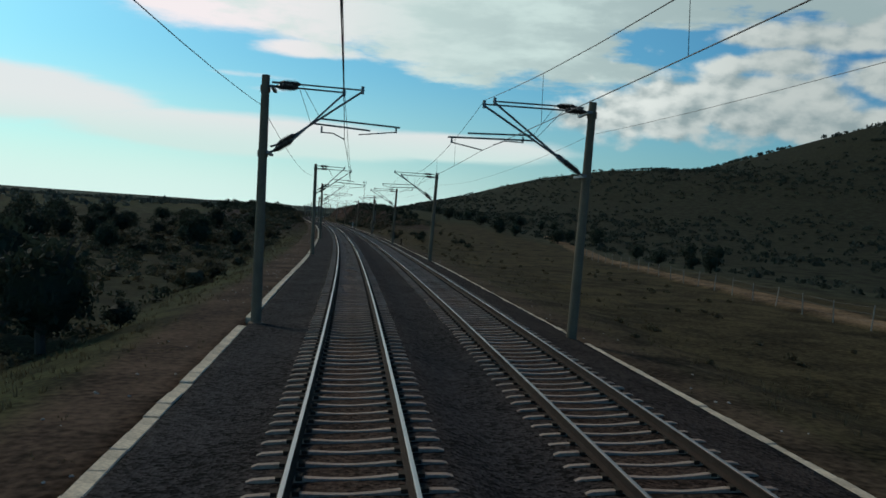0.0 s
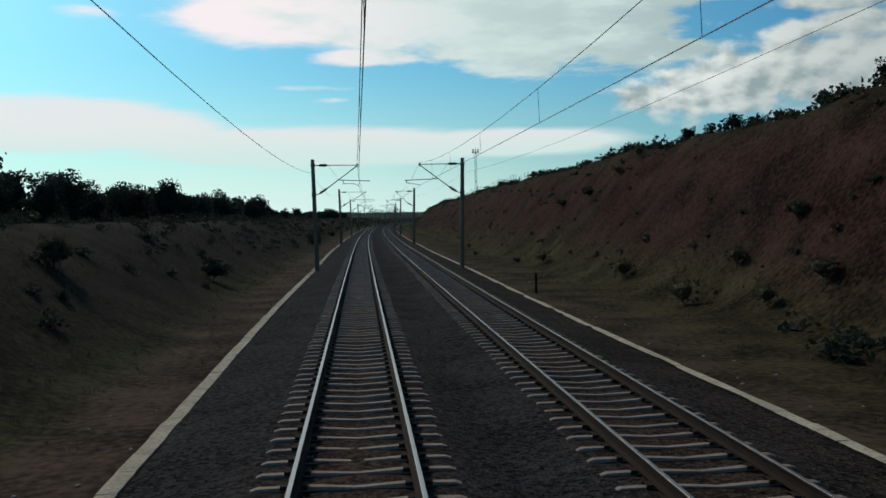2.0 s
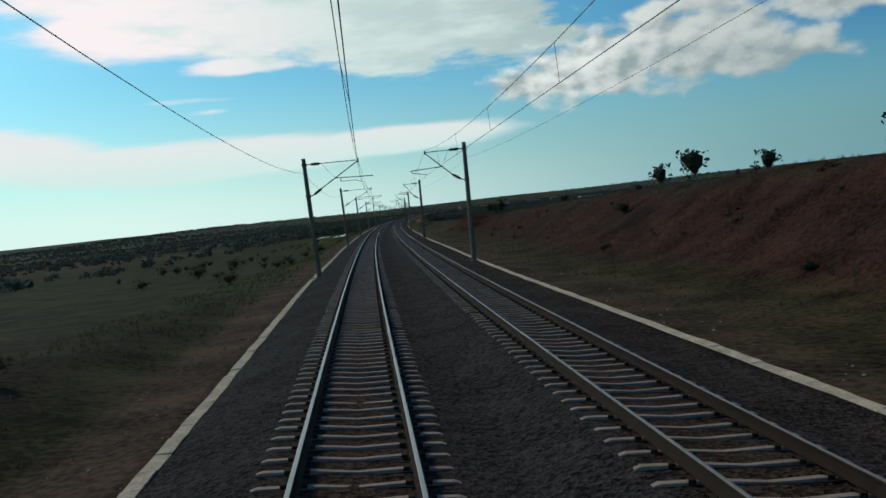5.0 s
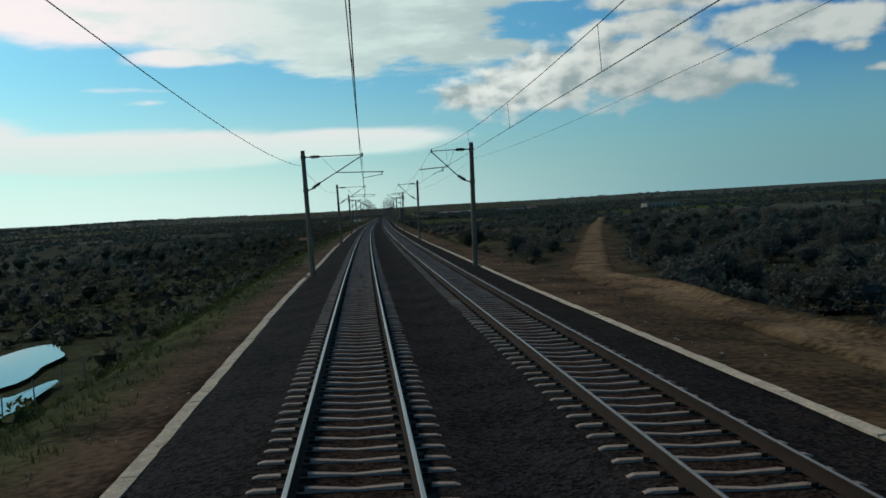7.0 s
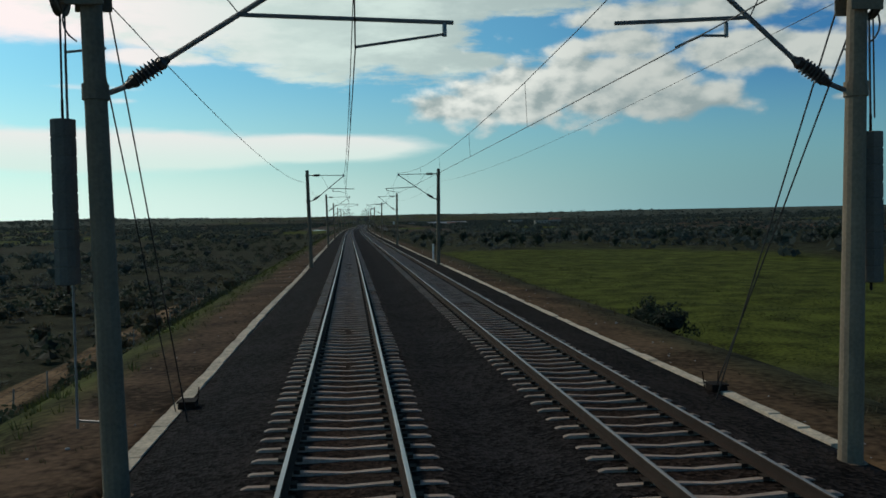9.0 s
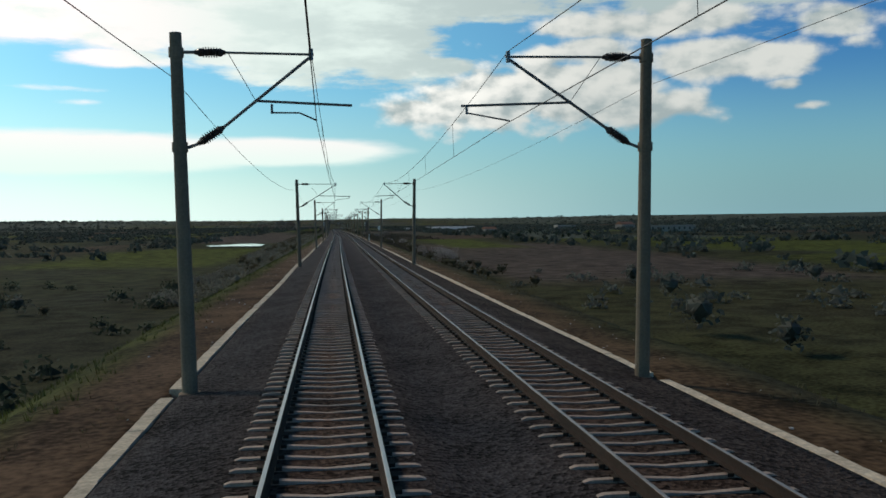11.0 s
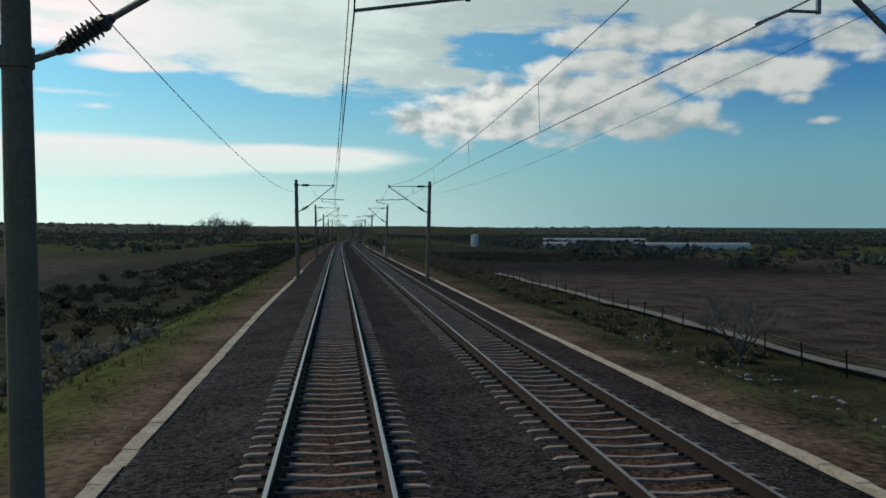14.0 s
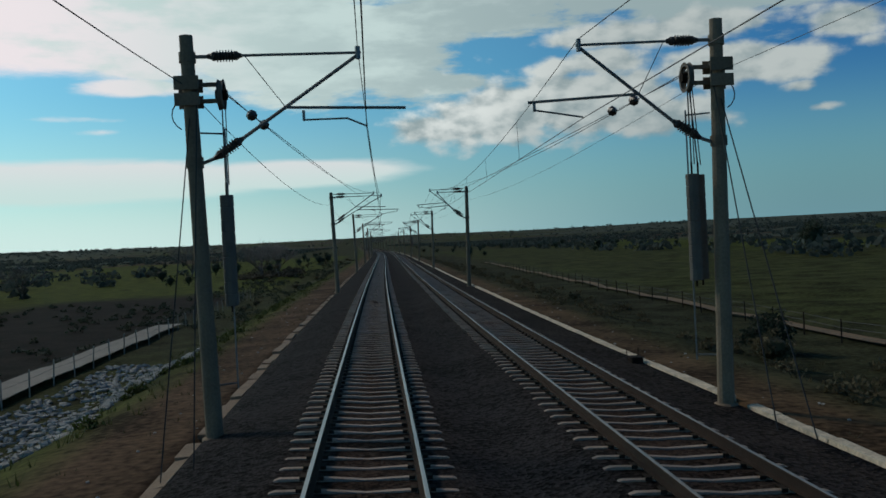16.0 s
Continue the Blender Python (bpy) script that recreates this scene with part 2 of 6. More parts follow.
M_GROUND = mat("soil_and_grass", (1, 1, 1), 0.95, vary=0.7, scale=0.45, fine=5.0, bump=1.0, attr="soil", spec=0.03, tight=0.24)
M_BALLAST = mat("ballast_stone", (1, 1, 1), 0.9, vary=0.75, scale=0.6, fine=16.0, bump=0.9, attr="soil", stones=True, spec=0.02)
M_SLEEPER = mat("sleeper_concrete", (0.39, 0.308, 0.255), 0.9, vary=0.4, scale=2.5, fine=30, spread=0.15, spec=0.08)
M_CLIP = mat("rail_fastening", (0.050, 0.038, 0.030), 0.85, vary=0.3, spec=0.1)
M_KERB = mat("kerb_concrete", (0.60, 0.51, 0.38), 0.9, vary=0.5, scale=2.2, fine=14, spread=0.14)
M_RAILHEAD = mat("polished_rail_steel", (0.52, 0.45, 0.40), 0.38, 1.0, vary=0.1, scale=2, fine=30, bump=0.05)
M_DULLHEAD = mat("dull_rail_steel", (0.33, 0.27, 0.23), 0.4, 0.9, vary=0.2, scale=2, fine=30, bump=0.05)
M_OLDKERB = mat("stained_kerb_concrete", (0.26, 0.185, 0.125), 0.9, vary=0.4, scale=1.5, fine=25)
M_TWIG = mat("bare_twigs", (0.25, 0.20, 0.17), 0.9, vary=0.3, bump=0)
M_RAILSIDE = mat("rusty_rail_side", (0.045, 0.031, 0.024), 0.85, 0.0, vary=0.3, scale=4, fine=50, spec=0.1)
M_RUST = mat("rusty_steel", (0.020, 0.014, 0.011), 0.85, 0.0, vary=0.3, scale=4, fine=50, spec=0.1)
M_POLE = mat("grey_mast_steel", (0.21, 0.162, 0.115), 0.75, 0.0, vary=0.3, scale=1.2, fine=20, bump=0.15, spread=0.15, spec=0.12)
M_TUBE = mat("galvanised_tube", (0.22, 0.22, 0.22), 0.5, 0.6, vary=0.2, scale=4, fine=40, bump=0.1)
M_INSUL = mat("brown_porcelain", (0.05, 0.035, 0.03), 0.3, 0.0, vary=0.2, spec=0.5)
M_WIRE = mat("dark_wire", (0.05, 0.05, 0.05), 0.6, 0.5, vary=0.1, bump=0)
M_FOOT = mat("footing_concrete", (0.30, 0.28, 0.24), 0.9, vary=0.3, scale=2, fine=25)
M_WEIGHT = mat("weight_concrete", (0.15, 0.13, 0.11), 0.85, vary=0.25, scale=3, fine=30)
M_WHITE = mat("white_paint", (0.74, 0.74, 0.70), 0.6, vary=0.12, scale=2, fine=25, bump=0.1)
M_BLACK = mat("black_paint", (0.02, 0.02, 0.022), 0.6, vary=0.2, bump=0.1)
M_BLUE = mat("blue_paint", (0.02, 0.035, 0.13), 0.5, vary=0.2, scale=2, fine=20, bump=0.1)
M_YELLOW = mat("yellow_paint", (0.65, 0.45, 0.06), 0.6, vary=0.15, bump=0.1)
M_LENS = mat("dark_lens", (0.03, 0.03, 0.03), 0.15, vary=0.1, bump=0, spec=0.6)
M_PATH = mat("pale_track_dust", (0.19, 0.125, 0.070), 0.95, vary=0.3, scale=0.8, fine=12)
M_CANAL = mat("canal_concrete", (0.25, 0.225, 0.195), 0.9, vary=0.25, scale=0.8, fine=12)
M_BARK = mat("bark", (0.09, 0.07, 0.055), 0.9, vary=0.3, scale=5, fine=30)
M_OLIVE = mat("olive_leaves", (0.105, 0.110, 0.088), 0.8, vary=0.3, scale=1.2, fine=8, bump=0, spread=0.25, leaf=True)
M_OAK = mat("dark_leaves", (0.036, 0.047, 0.030), 0.8, vary=0.3, scale=1.2, fine=8, bump=0, spread=0.25, leaf=True)
M_SCRUB = mat("dry_scrub_leaves", (0.10, 0.085, 0.048), 0.85, vary=0.3, scale=1.2, fine=8, bump=0, spread=0.25, leaf=True)
# grey twigs, paled further so the colour carries the brighter exposure where they grow
M_HEDGE = mat("grey_twigs_and_leaves", (0.19, 0.18, 0.14), 0.85, vary=0.3, scale=1.2, fine=8, bump=0, leaf=True)
M_BRAMBLE = mat("bramble_twigs_and_leaves", (0.075, 0.066, 0.048), 0.85, vary=0.35, scale=0.5, fine=8, bump=0, leaf=True)
M_BLOSSOM = mat("pale_twigs", (0.33, 0.29, 0.26), 0.85, vary=0.3, bump=0, leaf=True)
# leaf colour paled and blued, with the distance haze painted into it
M_HAZEWOOD = mat("hazed_leaves", (0.070, 0.086, 0.074), 0.9, vary=0.3, scale=0.05, fine=0.6, bump=0, leaf=True)
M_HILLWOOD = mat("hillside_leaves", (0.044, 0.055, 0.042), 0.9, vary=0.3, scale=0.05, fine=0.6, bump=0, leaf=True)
M_GRASS = mat("grass_blades", (0.066, 0.082, 0.024), 0.85, vary=0.35, scale=0.3, fine=4, bump=0, leaf=True)
M_WALL = mat("rendered_wall", (0.33, 0.30, 0.26), 0.9, vary=0.15, scale=0.5, fine=8)
M_ROOF = mat("tile_roof", (0.30, 0.14, 0.09), 0.85, vary=0.3, scale=0.8, fine=6)
M_FILM = mat("white_plastic_film", (0.58, 0.56, 0.54), 0.4, vary=0.12, scale=0.5, fine=4, bump=0.1)
M_GALV = mat("tank_metal", (0.55, 0.56, 0.56), 0.45, 0.3, vary=0.15, scale=0.8, fine=8, bump=0.1)
M_STONE = mat("pale_rubble", (0.36, 0.345, 0.32), 0.9, vary=0.45, scale=2, fine=12)
M_WATER = bpy.data.materials.new("still_water")
M_WATER.use_nodes = True
_b = M_WATER.node_tree.nodes["Principled BSDF"]
_b.inputs["Base Color"].default_value, _b.inputs["Roughness"].default_value = (0.05, 0.06, 0.05, 1), 0.08
_b.inputs["Specular IOR Level"].default_value = 0.7

# ---- building helpers ----


def part(name, bm, material, parent=None, label=""):
    """Links a bmesh, made in true metres, as one mesh object at the set scale."""
    bmesh.ops.recalc_face_normals(bm, faces=bm.faces[:])
    me = bpy.data.meshes.new(name)
    bm.to_mesh(me)
    bm.free()
    me.transform(Matrix.Scale(K, 4))
    me.materials.append(material)
    ob = new(name, me)
    if parent:
        ob.parent = parent
    if label:
        ob["label"] = label
    return ob


def raw(name, verts, faces, material, parent=None, smooth=False):
    """Links a mesh from arrays that are already in world units."""
    me = bpy.data.meshes.new(name)
    v = np.asarray(verts, np.float32).reshape(-1, 3)
    f = np.asarray(faces, np.int32)
    me.vertices.add(len(v))
    me.vertices.foreach_set("co", v.ravel())
    n, k = f.shape
    me.loops.add(n * k)
    me.loops.foreach_set("vertex_index", f.ravel())
    me.polygons.add(n)
    me.polygons.foreach_set("loop_start", np.arange(0, n * k, k, dtype=np.int32))
    me.polygons.foreach_set("use_smooth", np.full(n, smooth, bool))
    me.update(calc_edges=True)
    me.materials.append(material)
    ob = new(name, me)
    if parent:
        ob.parent = parent
    return ob


def box(bm, x0, x1, y0, y1, z0, z1, bevel=0.0):
    r = bmesh.ops.create_cube(bm, size=1.0)
    for v in r["verts"]:
        v.co = Vector(((x0 + x1) / 2 + v.co.x * (x1 - x0), (y0 + y1) / 2 + v.co.y * (y1 - y0), (z0 + z1) / 2 + v.co.z * (z1 - z0)))
    if bevel:
        es = list({e for v in r["verts"] for e in v.link_edges})
        bmesh.ops.bevel(bm, geom=es, offset=bevel, segments=1, affect="EDGES")
    return bm


def tube(bm, a, b, r0, r1=None, n=6, caps=True):
    a, b = Vector(a), Vector(b)
    r1 = r0 if r1 is None else r1
    d = (b - a).normalized()
    u = d.orthogonal().normalized()
    w = d.cross(u)
    lo, hi = [], []
    for i in range(n):
        c, s = math.cos(2 * math.pi * i / n), math.sin(2 * math.pi * i / n)
        lo.append(bm.verts.new(a + (u * c + w * s) * r0))
        hi.append(bm.verts.new(b + (u * c + w * s) * r1))
    for i in range(n):
        j = (i + 1) % n
        bm.faces.new((lo[i], lo[j], hi[j], hi[i]))
    if caps:
        bm.faces.new(lo[::-1])
        bm.faces.new(hi)
    return bm


def thing(name, m, label, category, group="", kind=""):
    ob = new(name)
    ob.matrix_basis = m
    ob.empty_display_size = 0.2
    return tagged(ob, label, category, group, kind)


def loft(s, prof, bank=True):
    """Vertices and quads of a profile (list of (l, z), shape (n, 2)) swept along s; true metres to world."""
    s, prof = np.asarray(s, float), np.asarray(prof, float)
    sg, lg, zg = s[:, None], np.broadcast_to(prof[:, 0], (len(s), len(prof))), np.broadcast_to(prof[:, 1], (len(s), len(prof)))
    lg = lg + drift(sg) * np.clip((lg - 2.1) / 0.6, 0, 1) * np.clip((7.0 - lg) / 0.6, 0, 1)
    if bank:
        sg, lg, zg = banked(sg, lg, zg)
    v = lay(sg, lg, zg)
    n, k = len(s), len(prof)
    i = np.arange(n - 1)[:, None] * k + np.arange(k - 1)
    return v.reshape(-1, 3), np.stack([i, i + 1, i + k + 1, i + k], -1).reshape(-1, 4)[:, ::-1]


def colour_layer(ob, rgb):
    at = ob.data.color_attributes.new("soil", "FLOAT_COLOR", "POINT")
    c = np.concatenate([rgb.reshape(-1, 3), np.ones((rgb.reshape(-1, 3).shape[0], 1))], 1).astype(np.float32)
    at.data.foreach_set("color", c.ravel())


def wavy(s, l, size, seed=0.0):
    """Smooth value noise from summed sines, about -1 to 1."""
    a, b = s / size, l / size
    return (np.sin(a * 1.3 + 1.7 * np.sin(b * 0.9 + seed) + seed) + np.sin(b * 1.7 + 1.3 * np.sin(a * 0.7 + seed * 2)) + np.sin((a + b) * 2.3 + seed * 3) * 0.6) / 2.6

# ---- ground: one sheet, from under the track to the horizon ----


def ease(v, a, b):
    t = np.clip((np.asarray(v, float) - a) / (b - a), 0, 1)
    return t * t * (3 - 2 * t)


def span(v, a, b, soft):
    return ease(v, a - soft, a + soft) * (1 - ease(v, b - soft, b + soft))


LEFT_BANK = [(-300, -2), (0, -2.2), (110, -1.6), (180, 0.6), (260, 2.2), (330, 3.0), (820, 3.1), (930, 2.2), (1040, 0), (1180, -3), (1330, -4), (1480, -4.6),
             (1700, -5), (1830, -4), (2000, -3.5), (2350, -4), (2550, -3), (2800, -2.6), (3000, -2.2), (3400, -2.2), (3700, -1.2), (4200, 0)]
RIGHT_BANK = [(-300, -1), (0, -1.2), (110, -0.9), (190, 0.8), (250, 3.2), (310, 5.8), (400, 7.7), (440, 7.7), (545, 7.5), (620, 6.9), (660, 6.9), (800, 6.2), (870, 5.1), (921, 4.3), (1000, 4.0), (1120, 2),
              (1250, -1.6), (1350, -2.6), (1500, -2.8), (1700, -3), (2000, -3), (2400, -3), (2600, -2.2), (2850, -1.8), (3100, -1.6), (3400, -1.5), (4200, -0.5)]


def knots(table, s):
    return np.interp(s, [k[0] for k in table], [k[1] for k in table])


def height(s, l):
    s, l = np.broadcast_arrays(np.asarray(s, float), np.asarray(l, float))
    zl, zr = knots(LEFT_BANK, s), knots(RIGHT_BANK, s)
    # left of the line
    wl = 3.0 + 1.5 * np.abs(zl + 0.6)
    left = np.where(l > -5.3, -0.56 + (l + 3.4) * 0.03, -0.62 + (zl + 0.62) * ease(-l, 5.2, 5.3 + wl) + 0.10 * wavy(s, l, 2.3) * ease(-l, 5.3, 7))
    # right of the line
    shelf = span(s, 1300, 1462, 15)
    toe = np.where(zr > 1.5, 12.5, 9.6 + 3.4 * shelf)
    wr = np.where(zr > 1.5, 9.0, 2.5 + 1.6 * np.abs(zr + 0.65))
    right = np.where(l < 9.4, -0.56 - (l - 7.5) * 0.04, -0.64 + (zr + 0.64) * ease(l, toe, toe + wr) + 0.12 * wavy(s, l, 2.7, 2.0) * ease(l, 9.4, 11.5))
    right = right + ease(zr, 1.5, 5) * (0.4 * wavy(s, l, 4.0, 5.0) + 0.25 * wavy(s, l, 1.7, 3.0)) * span(l, 13, 23, 1.5)
    right = right - 0.11 * shelf * span(l, 9.6, 13, 0.5) * (np.clip(l, 9.6, 13) - 9.6)
    z = np.where(l < 2, left, right)
    z = np.where((l > -3.2) & (l < 7.25), -1.1, z)
    far = np.abs(l - 2)
    z = z + 0.5 * wavy(s, l, 18, 1.0) * ease(far, 22, 60) + 2.2 * wavy(s, l, 110, 4.0) * ease(far, 120, 400)
    z = z + (40 - 26 * ease(s, 900, 1500)) * ease(far, 500, 4200) + 60 * ease(s, 5200, 10500) * (1 + 0.15 * wavy(s, l, 700, 2.0))
    # the wooded hill on the right, at the start
    z = z + 102 * np.exp(-((s - 560) / 380) ** 2 - ((l - 520) / 250) ** 2) * ease(l, 40, 220)
    z = z + 21 * np.exp(-((s - 600) / 220) ** 2 - ((l - 165) / 85) ** 2) * ease(l, 26, 80)
    z = z + 26 * np.exp(-((s - 1150) / 420) ** 2 - ((l - 480) / 260) ** 2) * ease(l, 60, 260)
    return z


# the far soil is lighter and bluer: aerial haze put into its colour
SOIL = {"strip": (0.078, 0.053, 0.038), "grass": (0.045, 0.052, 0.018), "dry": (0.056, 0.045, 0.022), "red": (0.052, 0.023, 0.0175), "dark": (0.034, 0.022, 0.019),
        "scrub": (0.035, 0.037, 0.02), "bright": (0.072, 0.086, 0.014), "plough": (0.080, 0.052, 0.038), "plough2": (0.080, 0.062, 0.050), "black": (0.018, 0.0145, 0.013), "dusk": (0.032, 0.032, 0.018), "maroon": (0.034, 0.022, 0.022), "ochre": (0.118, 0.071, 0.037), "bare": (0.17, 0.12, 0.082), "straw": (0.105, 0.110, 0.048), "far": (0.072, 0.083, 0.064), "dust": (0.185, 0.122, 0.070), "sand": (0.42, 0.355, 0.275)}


def soil(s, l):
    s, l = np.broadcast_arrays(np.asarray(s, float), np.asarray(l, float))
    c = np.zeros(s.shape + (3,)) + np.array(SOIL["grass"])

    def lay_on(mask, name):
        nonlocal c
        c = c + (np.array(SOIL[name]) - c) * np.clip(mask, 0, 1)[..., None]

    n1, n2 = wavy(s, l, 7.0, 1.0), wavy(s, l, 40.0, 2.0)
    lay_on(0.5 + 0.5 * n1, "scrub")
    lay_on(0.4 * (0.5 + 0.5 * n2), "dry")
    # patchwork of far fields
    cell = np.sin(np.floor(s / 170 + 0.25 * np.sin(l / 200)) * 12.9898 + np.floor(l / 75 + 0.3 * np.sin(s / 130)) * 78.233) * 43758.5453
    cell = cell - np.floor(cell)
    away = ease(np.abs(l - 2), 60, 85)
    open_land = ease(s, 1250, 1350)
    lay_on(away * open_land * (cell > 0.82) * 0.8, "bright")
    lay_on(away * open_land * (cell < 0.24) * 0.8, "plough")
    lay_on(away * open_land * ((cell > 0.52) & (cell < 0.82)), "scrub")
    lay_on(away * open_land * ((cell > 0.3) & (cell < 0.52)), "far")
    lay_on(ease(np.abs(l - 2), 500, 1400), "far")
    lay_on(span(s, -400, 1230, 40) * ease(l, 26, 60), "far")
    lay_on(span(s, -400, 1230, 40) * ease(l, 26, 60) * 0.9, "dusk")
    # left of the line
    lf = l < 0
    lay_on(lf * span(s, -200, 190, 30) * span(-l, 9, 60, 2) * 0.85, "dusk")
    lay_on(lf * span(s, 1425, 2330, 20) * span(-l, 10.5, 140, 3) * (0.75 + 0.25 * n2), "dusk")
    lay_on((l > 6) * span(s, 1425, 1640, 20) * span(l, 24, 160, 6) * 0.7, "dusk")
    lay_on(lf * span(s, 150, 1040, 40) * span(-l, 6.5, 30, 1.5) * (0.85 + 0.15 * n1), "maroon")
    lay_on(lf * span(s, 1270, 1425, 15) * span(-l, 8, 32, 2) * 0.6, "bright")
    lay_on(lf * span(s, 1420, 1575, 15) * span(-l, 8.5, 34, 2) * (0.65 + 0.35 * n1), "grass")
    lay_on((l > 6) * span(s, 2735, 2840, 10) * span(l, 16.4, 17.9, 0.6) * 0.6, "dry")
    lay_on(lf * span(s, 2380, 2490, 8) * span(-l, 22, 60, 3), "bright")
    lay_on(lf * span(s, 2560, 3000, 30) * span(-l, 16, 70, 3), "plough2")
    lay_on(lf * span(s, 2860, 3160, 20) * span(-l, 8, 36, 2), "scrub")
    lay_on(lf * span(s, 3090, 3600, 20) * span(-l, 36, 120, 3) * 0.6, "bright")
    lay_on(lf * span(s, 3340, 3640, 8) * span(-l, 14, 140, 3) * 0.9, "bright")
    lay_on(lf * span(s, 3165, 3345, 8) * span(-l, 15.5, 40, 2) * 0.95, "black")
    lay_on(lf * span(s, 560, 830, 40) * span(-l, 5.2, 11.5, 1.5) * (0.7 + 0.3 * n1), "dry")
    lay_on(lf * span(s, 660, 800, 30) * span(-l, 4.5, 9, 1.0) * (0.6 + 0.4 * n1), "dry")
    lay_on(lf * span(s, 1100, 5000, 40) * span(-l, 5.6, 8.5, 0.8) * (0.5 + 0.4 * n1), "bright")
    # right of the line
    rt = l > 6
    lay_on(rt * span(s, -300, 240, 25) * span(l, 9, 40, 2), "dry")
    lay_on(rt * span(s, 230, 1160, 40) * span(l, 8.5, 15.4 - 2.3 * ease(s, 600, 700), 1.0), "dry")
    lay_on(rt * span(s, 210, 1180, 30) * span(l, 15.2 - 2.0 * ease(s, 600, 700) + 0.8 * n1, 22.5, 1.2), "red")
    lay_on(rt * span(s, 210, 1180, 30) * span(l, 15.4, 22.5, 0.8) * np.clip(0.25 + 0.9 * wavy(s, l, 3.0, 7.0), 0, 0.8), "dark")
    lay_on(rt * span(s, 210, 1180, 30) * span(l, 19.5, 23, 0.8) * (0.5 + 0.5 * n1), "scrub")
    lay_on(rt * span(s, 190, 420, 30) * span(l, 12, 22.5, 0.8) * (0.8 + 0.2 * n1), "dark")
    lay_on(rt * span(s, 1260, 1760, 30) * span(l, 9, 26, 2) * (0.5 + 0.5 * n1), "plough")
    lay_on(rt * span(s, 1555, 1605, 6) * span(l, 13, 22, 1.5) * 0.5, "bright")
    lay_on(rt * span(s, 2600, 3000, 40) * span(l, 9.8, 13.5, 1.0) * (0.65 + 0.3 * n1), "grass")
    lay_on(rt * span(s, 2600, 3400, 40) * span(l, 9.8, 13, 1.0) * (0.35 + 0.3 * n1), "bright")
    lay_on(rt * span(s, 1640, 1700, 15) * span(l, 14, 40, 2), "plough")
    lay_on(rt * span(s, 1780, 1856, 8) * span(l, 26, 60, 4), "bright")
    lay_on(rt * span(s, 1850, 1985, 5) * span(l, 14.5, 62, 2), "bright")
    lay_on(rt * span(s, 2310, 2480, 10) * span(l, 19, 62, 2), "plough2")
    lay_on(rt * span(s, 2440, 2560, 10) * span(l, 30, 48, 2), "bright")
    lay_on(rt * span(s, 2560, 2660, 10) * span(l, 17, 70, 2), "plough")
    lay_on(rt * span(s, 2668, 2705, 6) * span(l, 17, 36, 2) * 0.75, "bright")
    lay_on(rt * span(s, 2706, 2840, 15) * span(l, 14, 70, 3) * 0.6, "plough2")
    lay_on(rt * span(s, 2840, 3060, 10) * span(l, 20, 110, 2), "plough2")
    lay_on(rt * span(s, 2930, 3060, 15) * span(l, 15, 70, 3) * 0.9, "black")
    lay_on(rt * span(s, 3060, 3240, 15) * span(l, 19, 120, 2) * 0.8, "dusk")
    lay_on(rt * span(s, 3000, 3500, 30) * span(l, 9.5, 19, 1.5) * 0.6, "dusk")
    lay_on(rt * span(s, 3130, 3222, 10) * span(l, 20, 70, 3) * 0.55, "black")
    lay_on(rt * span(s, 3200, 3600, 20) * span(l, 22, 120, 2) * 0.3, "bright")
    lay_on(rt * span(s, 1335, 1640, 20) * span(l, 8.3, 13.8, 1.2) * (0.75 + 0.25 * n1), "ochre")
    lay_on(rt * span(s, 1462, 1800, 6) * np.exp(-((l - 16 - (s - 1474) * 0.26) / 2.8) ** 2) * 0.8, "ochre")
    # worn strips beside the line
    lay_on(span(-l, 3.0, 5.4, 0.5) + 0.6 * lf * span(-l, 5, 6.5, 0.6) * (0.5 + 0.5 * n1), "strip")
    lay_on(0.75 * rt * span(l, 7.0, 8.9, 0.5) + 0.4 * rt * span(l, 9, 11, 0.8) * (0.5 + 0.5 * n1), "strip")
    lay_on(0.7 * rt * span(s, 1200, 3600, 60) * span(l, 7.2, 9.3, 0.6) * (0.7 + 0.3 * n1), "ochre")
    lay_on(0.55 * lf * span(s, 1200, 3600, 60) * span(-l, 3.3, 5.8, 0.6) * (0.7 + 0.3 * n1), "ochre")
    # verge soils made paler here, painting this stretch's brighter exposure into their colour
    exposure_lift = span(s, 2330, 2880, 60)
    lay_on(0.85 * exposure_lift * (span(-l, 3.1, 5.0, 0.5) + span(l, 7.2, 9.2, 0.6)), "bare")
    lay_on(0.6 * exposure_lift * (span(-l, 5.0, 16, 0.7) + span(l, 9.3, 15, 1.0)) * (0.7 + 0.3 * n1), "straw")
    lay_on(0.75 * lf * span(s, 2515, 2900, 15) * span(-l, 4.7, 9.5, 0.5) * (0.8 + 0.2 * n1), "bright")
    lay_on(0.5 * rt * span(s, 2525, 2640, 15) * span(l, 9.6, 14, 0.8) * (0.7 + 0.3 * n1), "bright")
    lay_on(lf * span(s, 640, 900, 30) * span(-l, 4.8, 8.6, 0.7) * (0.6 + 0.3 * n1), "straw")
    lay_on(lf * span(s, 640, 960, 30) * span(-l, 8.4, 19, 1.0) * (0.4 + 0.35 * n1), "dry")
    lay_on(lf * span(s, 1180, 1720, 40) * span(-l, 4.9, 9.5, 0.5) * (0.75 + 0.25 * n1), "grass")
    return c


